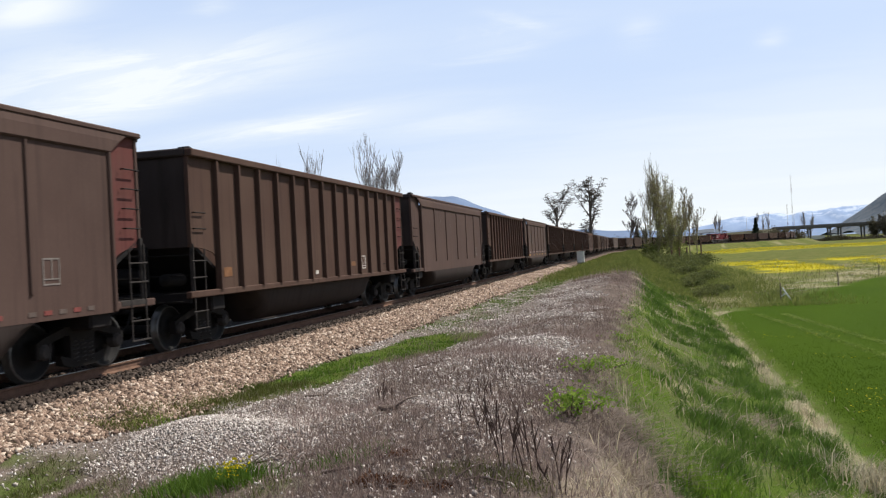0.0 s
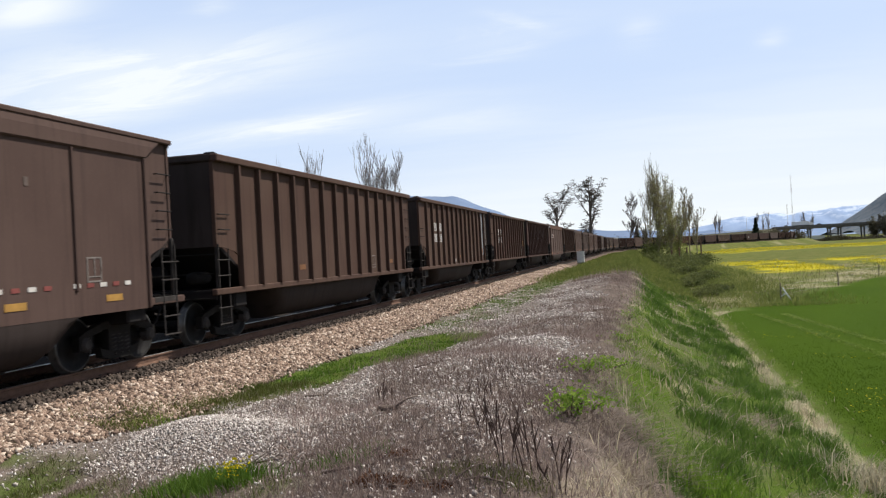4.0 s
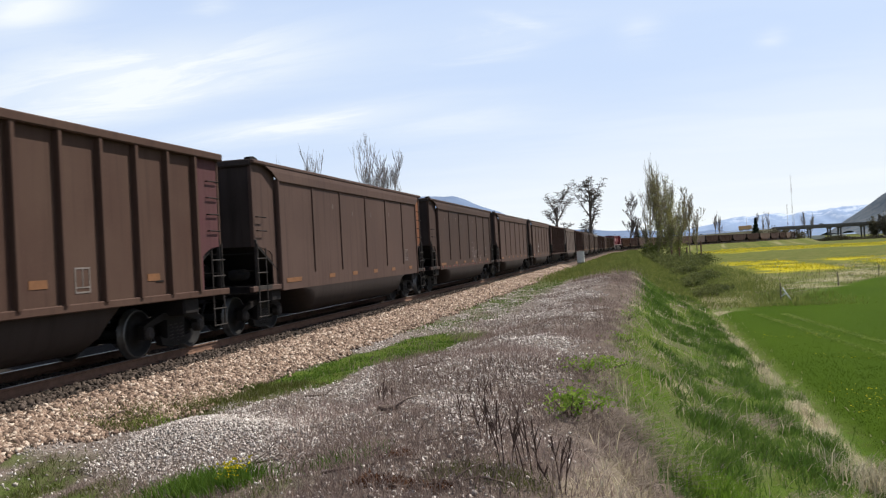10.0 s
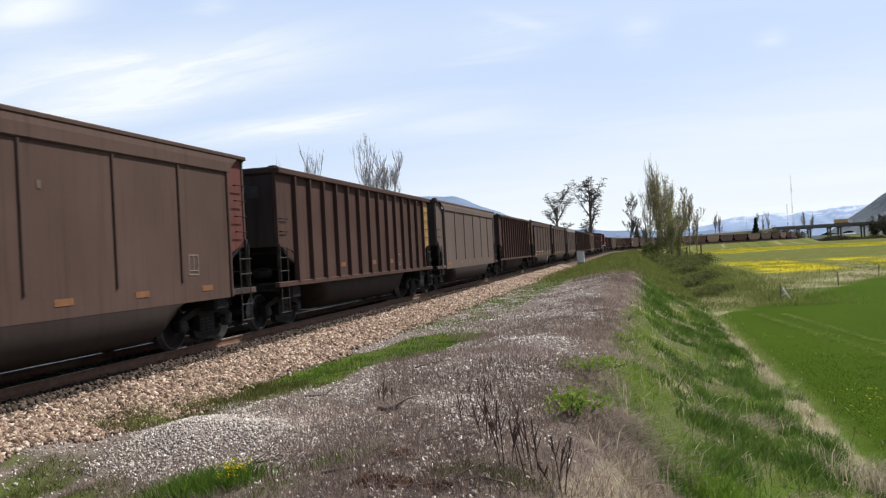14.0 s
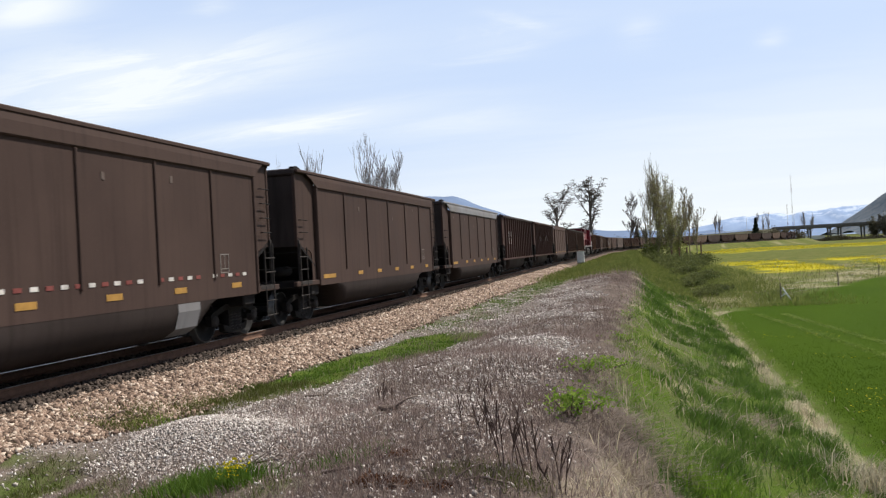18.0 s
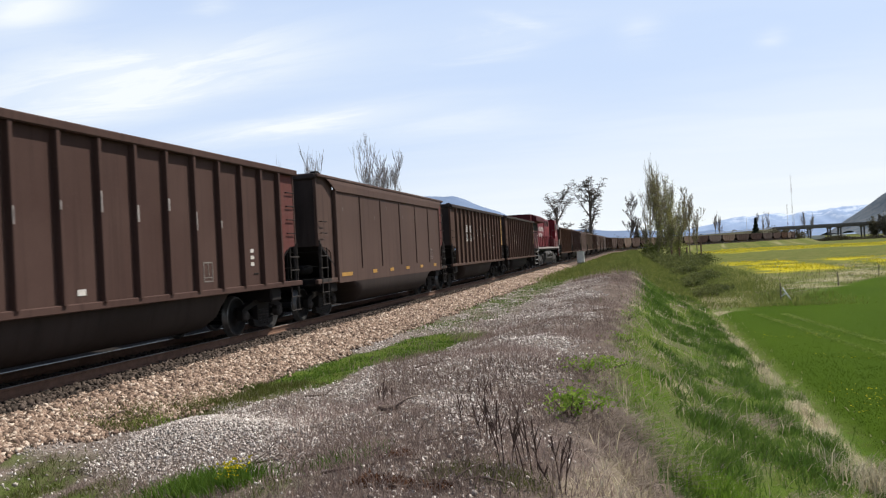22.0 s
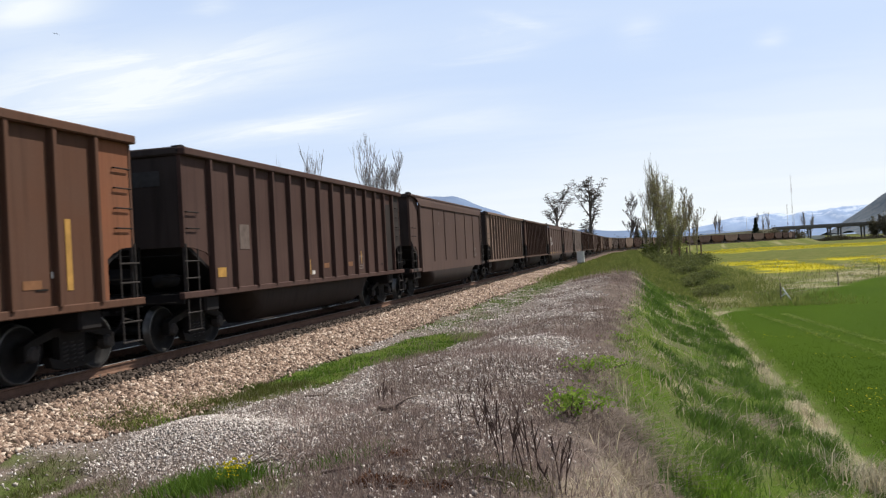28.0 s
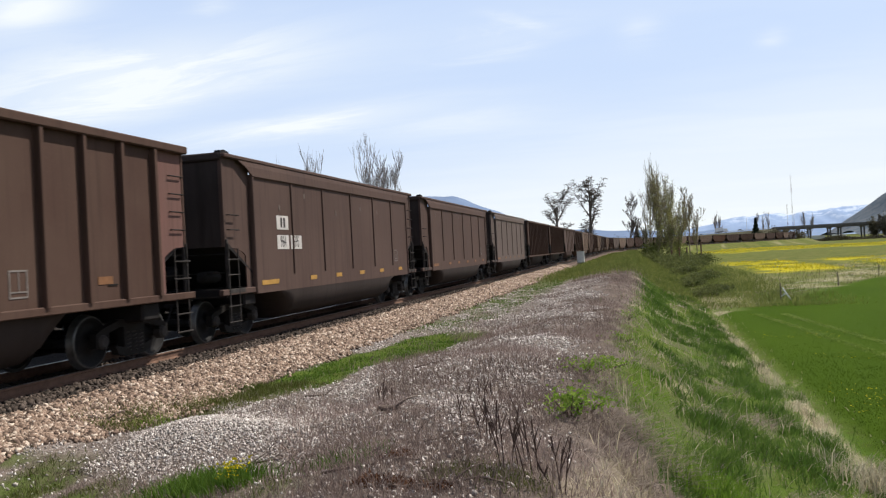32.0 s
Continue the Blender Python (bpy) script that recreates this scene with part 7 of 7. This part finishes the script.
PLATE = plain("dusty_white_placard", (0.470, 0.440, 0.420), 0.75, 0.0, 0.15)


def four_placards(car, texts, x, ya, yb, z=2.55, plate=None, w=0.50, ink=None):
    """Two rows of two placards with reporting letters and numbers."""
    for (y, zz), s in zip(((ya, z + 0.24), (yb, z + 0.24), (ya, z - 0.24), (yb, z - 0.24)), texts):
        if plate and s != "":
            mark(car, "placard", x, y - w / 2, y + w / 2, zz - 0.17, zz + 0.17, plate)
        if s.startswith("|"):
            n = len(s)
            for k in range(n):
                yy = y - 0.16 + 0.34 * (k + 0.5) / n
                mark(car, "lettering_bar", x + 0.006, yy - 0.05, yy + 0.05, zz - 0.12, zz + 0.12, ink or INK)
        elif s:
            lettering(car, s, x + 0.005, y, zz, ink or INK, min(0.8, 2.2 / max(len(s), 1) * 0.8))


def stencil_frame(car, x, y, z, w=0.36, h=0.38, mat=None):
    for a, b, c, d in ((y, y + w, z, z + 0.025), (y, y + w, z + h, z + h + 0.025), (y, y + 0.025, z, z + h), (y + w - 0.025, y + w, z, z + h), (y + w * 0.5, y + w * 0.55, z + 0.08, z + h), (y, y + w, z + 0.08, z + 0.1)):
        mark(car, "stencil_line", x, a, b, c, d, mat or STENCIL)


def scribble(car, x, y, z, w, h, n, seed, mat):
    """Spray-painted loops, drawn as thin bent lines."""
    r = random.Random(seed)
    for k in range(n):
        cy, cz, rr = y + r.uniform(0.2, 0.8) * w, z + r.uniform(0.2, 0.8) * h, r.uniform(0.15, 0.4)
        a0, a1 = r.uniform(0, 6), r.uniform(2, 5)
        pts = [(x, cy + rr * w * 0.6 * math.cos(a0 + a1 * t / 9), cz + rr * h * 0.9 * math.sin(a0 + a1 * t / 9)) for t in range(10)]
        sh = Shape()
        sh.sheet([[(p[0], p[1], p[2] - 0.012), (p[0], p[1] + 0.02, p[2] + 0.02)] for p in pts])
        part("spray_line", sh, mat, car)


def tapes(car, x, z, ys, w, h, mats):
    for k, y in enumerate(ys):
        mark(car, "reflector", x, y, y + w, z, z + h, mats[k % len(mats)])


PINKSPRAY = plain("faded_pinkish_spray_paint", (0.165, 0.128, 0.118), 0.8)
SPRAY = plain("pale_spray_paint", (0.36, 0.34, 0.33), 0.7)


STENCIL = plain("faded_stencil_paint", (0.170, 0.148, 0.135), 0.8)
SCUFF = plain("worn_grey_paint", (0.260, 0.235, 0.225), 0.8)


def worn_ribs(j, seed):
    """Bare scuffed spots on the ribs of one car."""
    r = random.Random(seed)
    for k in range(2, 11):
        z, h = r.uniform(2.35, 3.0), r.uniform(0.12, 0.4)
        y = RIBS[k]
        mark(TRAIN[j], "scuff", 1.626, y - 0.035, y - 0.035 + r.uniform(0.03, 0.06), z, z + h, SCUFF)


def build_markings():
    rx, sx = 1.526, 1.556
    def bay(k):  # middle of a bay between two ribs
        return RIBS[k] + 0.482
    four_placards(TRAIN[6], ("CE", "FX", "43", "383"), rx, bay(1) + 0.12, bay(2) + 0.05, 2.62, PLATE)
    four_placards(TRAIN[7], ("FU", "RX", "970", "431"), rx, bay(1) + 0.12, bay(2) + 0.05, 2.62, PLATE)
    four_placards(TRAIN[10], ("FU", "RX", "965", "656"), rx, bay(1) + 0.12, bay(2) + 0.05, 2.52, DULLPLATE)
    four_placards(TRAIN[21], ("CI", "X", "501", "69"), rx, bay(1) + 0.12, bay(2) + 0.05, 2.55, PLATE)
    four_placards(TRAIN[24], ("B", "LX", "90", "108"), rx, bay(2) + 0.12, bay(3) + 0.05, 2.67, PLATE)
    four_placards(TRAIN[25], ("FU", "RX", "965", "600"), rx, bay(2) + 0.12, bay(3) + 0.05, 2.52, DULLPLATE)
    four_placards(TRAIN[29], ("ND", "YX", "966", "033"), rx, bay(1) + 0.12, bay(2) + 0.05, 2.8, None)
    four_placards(TRAIN[17], ("||", "||", "|||", "|||"), rx, bay(2), bay(3), 2.6, FAINT)
    four_placards(TRAIN[31], ("||", "", "964", "595"), sx, -4.5, -3.72, 2.40, PLATE, 0.66)
    four_placards(TRAIN[4], ("||", "", "964", "159"), sx, -4.4, -3.6, 2.6, FAINT, 0.6)
    mark(TRAIN[9], "placard", sx, -4.9, -4.25, 2.75, 3.12, PLATE)
    for k in (-4.78, -4.5):
        mark(TRAIN[9], "lettering_bar", sx + 0.006, k, k + 0.18, 2.8, 3.06, INK)
    mark(TRAIN[9], "placard", sx, -3.85, -3.2, 2.75, 3.1, plain("pinkish_placard", (0.42, 0.31, 0.28), 0.8))
    mark(TRAIN[27], "panel_ghost", rx, bay(1) - 0.2, bay(1) + 0.25, 2.0, 2.55, FAINT)
    mark(TRAIN[8], "panel_ghost", rx, bay(2) - 0.3, bay(2) + 0.3, 2.2, 2.6, FAINT)
    for j in range(0, 36):
        car = TRAIN[j]
        r = random.Random(100 + j)
        if CARS[j].startswith("r"):
            stencil_frame(car, rx, bay(9) - 0.18, 1.34, mat=DECAL if j in (29, 21, 1) else None)
            if r.random() < 0.7:
                mark(car, "paint_patch", rx, bay(0) - 0.25, bay(0) + 0.1, 1.42, 1.62, DECALO if r.random() < 0.6 else DECALY)
            for b in (3, 6, 8, 11):
                if r.random() < 0.5:
                    mark(car, "paint_patch", rx, bay(b) - 0.2, bay(b) + 0.18, 1.45, 1.58, DECALO)
            if r.random() < 0.6:
                mark(car, "small_label", rx, bay(5) - 0.1, bay(5) + 0.1, 1.3, 1.4, DECAL)
            mark(car, "door_latch", rx + 0.004, bay(11) + 0.05, bay(11) + 0.3, 1.42, 1.45, IRON)
        else:
            stencil_frame(car, sx, 4.75, 1.5)
            tone = DECALY if j in (4, 18, 19, 20, 23, 31) else DECALO
            if j not in (0, 2, 28):
                mark(car, "reflector", sx, -5.75, -4.85, 1.16, 1.27, tone)
                tapes(car, sx, 1.17, (-2.9, -1.0, 1.0, 3.0, 5.2), 0.42, 0.11, [tone])
            if j in (0, 4, 9, 12, 18):
                zt = 1.42 if j in (4, 18) else 1.06
                tapes(car, sx, zt, [y for y in np.arange(-5.5, 5.8, 0.32) if abs((y % 2.0) - 0.0) > 0.2], 0.16, 0.07, [DECALR, DECAL] if j in (4, 18) else [DECALR, FAINT])
            for k in range(5):
                if r.random() < 0.75:
                    y = -5 + 2 * k + r.uniform(-0.6, 0.6)
                    zz = r.uniform(2.9, 3.35)
                    mark(car, "chalk_smudge", sx, y, y + 0.09, zz, zz + 0.13, FAINT)
        if j % 3 == 0:
            e = part("end_placard", Shape().box(0.75, -7.262, 3.42, 0.6, 0.006, 0.3, 0.001), DARKPLATE, car)
    mark(TRAIN[27], "soot_stain", rx, RIBS[12] + 0.35, RIBS[13] - 0.06, 1.2, 3.5, PATCH["soot"])
    worn_ribs(24, 3)
    mark(TRAIN[6], "primer_panel", rx, RIBS[12] + 0.06, RIBS[13] - 0.06, 1.5, 3.8, PATCH["light"])
    mark(TRAIN[6], "paint_patch", rx + 0.006, bay(12) - 0.2, bay(12) + 0.2, 1.62, 1.86, DECALO)
    worn_ribs(8, 4)
    worn_ribs(22, 7)
    for k in range(3):
        mark(TRAIN[22], "lettering_bar", rx, bay(11) - 0.06, bay(11) + 0.1, 1.62 + 0.15 * k, 1.70 + 0.15 * k, DECAL)
    scribble(TRAIN[14], sx + 0.004, -2.9, 1.45, 1.3, 0.75, 9, 5, SPRAY)
    scribble(TRAIN[12], sx + 0.003, 0.8, 1.15, 1.9, 1.05, 12, 8, PINKSPRAY)
    scribble(TRAIN[12], sx + 0.003, 3.0, 1.15, 0.7, 0.45, 8, 9, PINKSPRAY)
    scribble(TRAIN[24], rx + 0.004, bay(10) - 0.25, 1.4, 0.5, 0.8, 5, 2, SPRAY)
    for y, z0, z1 in ((-5.15, 1.5, 2.3), (-1.2, 1.3, 1.7), (2.9, 1.5, 1.9)):
        mark(TRAIN[27], "yellow_stripe", rx, y, y + 0.06, z0, z1, DECALY)
    mark(TRAIN[26], "yellow_stripe", rx, 5.55, 5.68, 1.4, 2.5, DECALY)
    mark(TRAIN[7], "yellow_stripe", rx, 3.71, 3.79, 1.38, 1.82, DECALY)
    mark(TRAIN[7], "yellow_stripe", rx, 6.05, 6.15, 1.95, 2.35, DECALY)
    mark(TRAIN[7], "paint_patch", rx, 4.56, 5.25, 1.3, 2.1, plain("grey_primer_patch", (0.130, 0.110, 0.098), 0.8))
    for y in (-2.85, -0.9):
        mark(TRAIN[7], "yellow_stripe", rx, y, y + 0.06, 1.35, 1.85, DECALY)
    mark(TRAIN[26], "paint_patch", rx, 5.2, 5.45, 1.6, 1.7, DECAL)
    # unlike upper panels and a worn pale belly end
    repaint(TRAIN[20], PATCH["light"], {"coaming", "top_chord"})
    worn = [(1.555, 0.97), (1.555, 0.815), (1.462, 0.495), (1.215, 0.34)]
    part("belly_patch", Shape().sheet([[(x, 3.1, z) for x, z in worn], [(x, 3.88, z) for x, z in worn]]), PATCH["light"], TRAIN[18], "worn pale belly end")
    repaint(TRAIN[9], PAINT["orange"], {"coaming", "top_chord"})
    # this belly is near black, its painted shade taken further
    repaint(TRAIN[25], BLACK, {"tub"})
    for j in (24, 25, 21):
        repaint(TRAIN[j], DARKEND, {"top_chord"})
    rivets = Shape()
    for k in range(46):
        rivets.box(1.592, -5.9 + 0.266 * k, 3.69, 0.02, 0.035, 0.035, 0.008)
    part("rivet_row", rivets, PATCH["light"], TRAIN[20], "row of rivets along the pale coaming")
    rivets = Shape()
    for k in range(14):
        rivets.box(1.592, 2.55, 1.5 + 0.16 * k, 0.016, 0.028, 0.028, 0.006)
    part("rivet_row", rivets, SCUFF, TRAIN[12], "row of worn rivets on a side rib")


build_markings()


# ---- a swallow that crosses the sky ----
def bird(label):
    b = thing("bird", label, "bird")
    dark = plain("dark_feathers", (0.03, 0.03, 0.035), 0.7)
    part("body", Shape().lathe([(-0.07, 0.0), (-0.05, 0.012), (0.0, 0.02), (0.05, 0.013), (0.075, 0.0)], 8, "y"), dark, b, smooth=True)
    part("tail", Shape().prism([(-0.02, 0.14), (-0.008, 0.06), (0.008, 0.06), (0.02, 0.14), (0.0, 0.1)], -0.003, 0.003, "z"), dark, b)
    for sx in (-1, 1):
        part("wing", Shape().prism([(sx * 0.01, -0.03), (sx * 0.08, -0.035), (sx * 0.16, 0.03), (sx * 0.07, 0.02), (sx * 0.01, 0.03)], -0.002, 0.002, "z"), dark, b)
    return b


BIRDS = [(bird("small dark swallow flying over the field"), [(0.0, (60, -30, 14)), (28.5, (24, 4, 2.5)), (28.9, (15.2, 8.9, 1.75)), (29.0, (13.52, 9.38, 1.98)), (29.1, (12.07, 9.75, 2.58)), (29.2, (10.39, 9.85, 3.37)), (29.3, (8.84, 9.65, 4.0)), (29.4, (7.78, 9.33, 4.45)), (29.7, (4.4, 8.0, 5.6)), (32.0, (-30, -10, 12))]),
         (bird("small dark swallow above the train"), [(0.0, (40, 60, 40)), (27.6, (7.0, 15.0, 6.2)), (27.8, (4.6, 12.9, 5.5)), (28.0, (1.62, 10.56, 5.31)), (28.2, (-1.5, 8.0, 5.6)), (32.0, (-60, -30, 14))])]


def motions():
    """The train runs along the track at walking rows of one second; wheels turn while they are near."""
    for j, car in TRAIN.items():
        c = LOCO_AT if j == "loco" else centre_of(j)
        half = 6.9 if j == "loco" else 6.17
        walk(car, [(float(t), on_track(advance(t) + c, half)) for t in range(33)])
        wheels = [o for o in car.children_recursive if o.name.split(".")[0] == "wheelset"]
        if j != "loco" and j > 35:
            continue
        for w in wheels:
            p = w.matrix_basis.translation.copy()
            r = p.z
            rows, last = [], None
            for k in range(961):
                t = k / FPS
                s = advance(t)
                near = -14 < s + c < 58
                if near or k in (0, 960):
                    spin = (min(max(s + c, -14), 58)) / r
                    rows.append((t, Matrix.Translation(p) @ Matrix.Rotation(-spin, 4, "X")))
            walk(w, rows)
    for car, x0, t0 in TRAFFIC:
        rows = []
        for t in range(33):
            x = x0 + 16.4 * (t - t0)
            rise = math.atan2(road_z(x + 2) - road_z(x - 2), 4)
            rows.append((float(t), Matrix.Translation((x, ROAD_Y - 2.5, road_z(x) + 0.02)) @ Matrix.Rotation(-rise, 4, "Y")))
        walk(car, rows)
    for b, marks in BIRDS:
        walk(b, [(t, look(EYE + 3.2 * (Vector(p) - EYE), EYE + 3.2 * (Vector(p) - EYE) + Vector((-1.0, -0.15, 0.3))) @ pose(0, 0, 0, 90, 0, 0)) for t, p in marks])


motions()
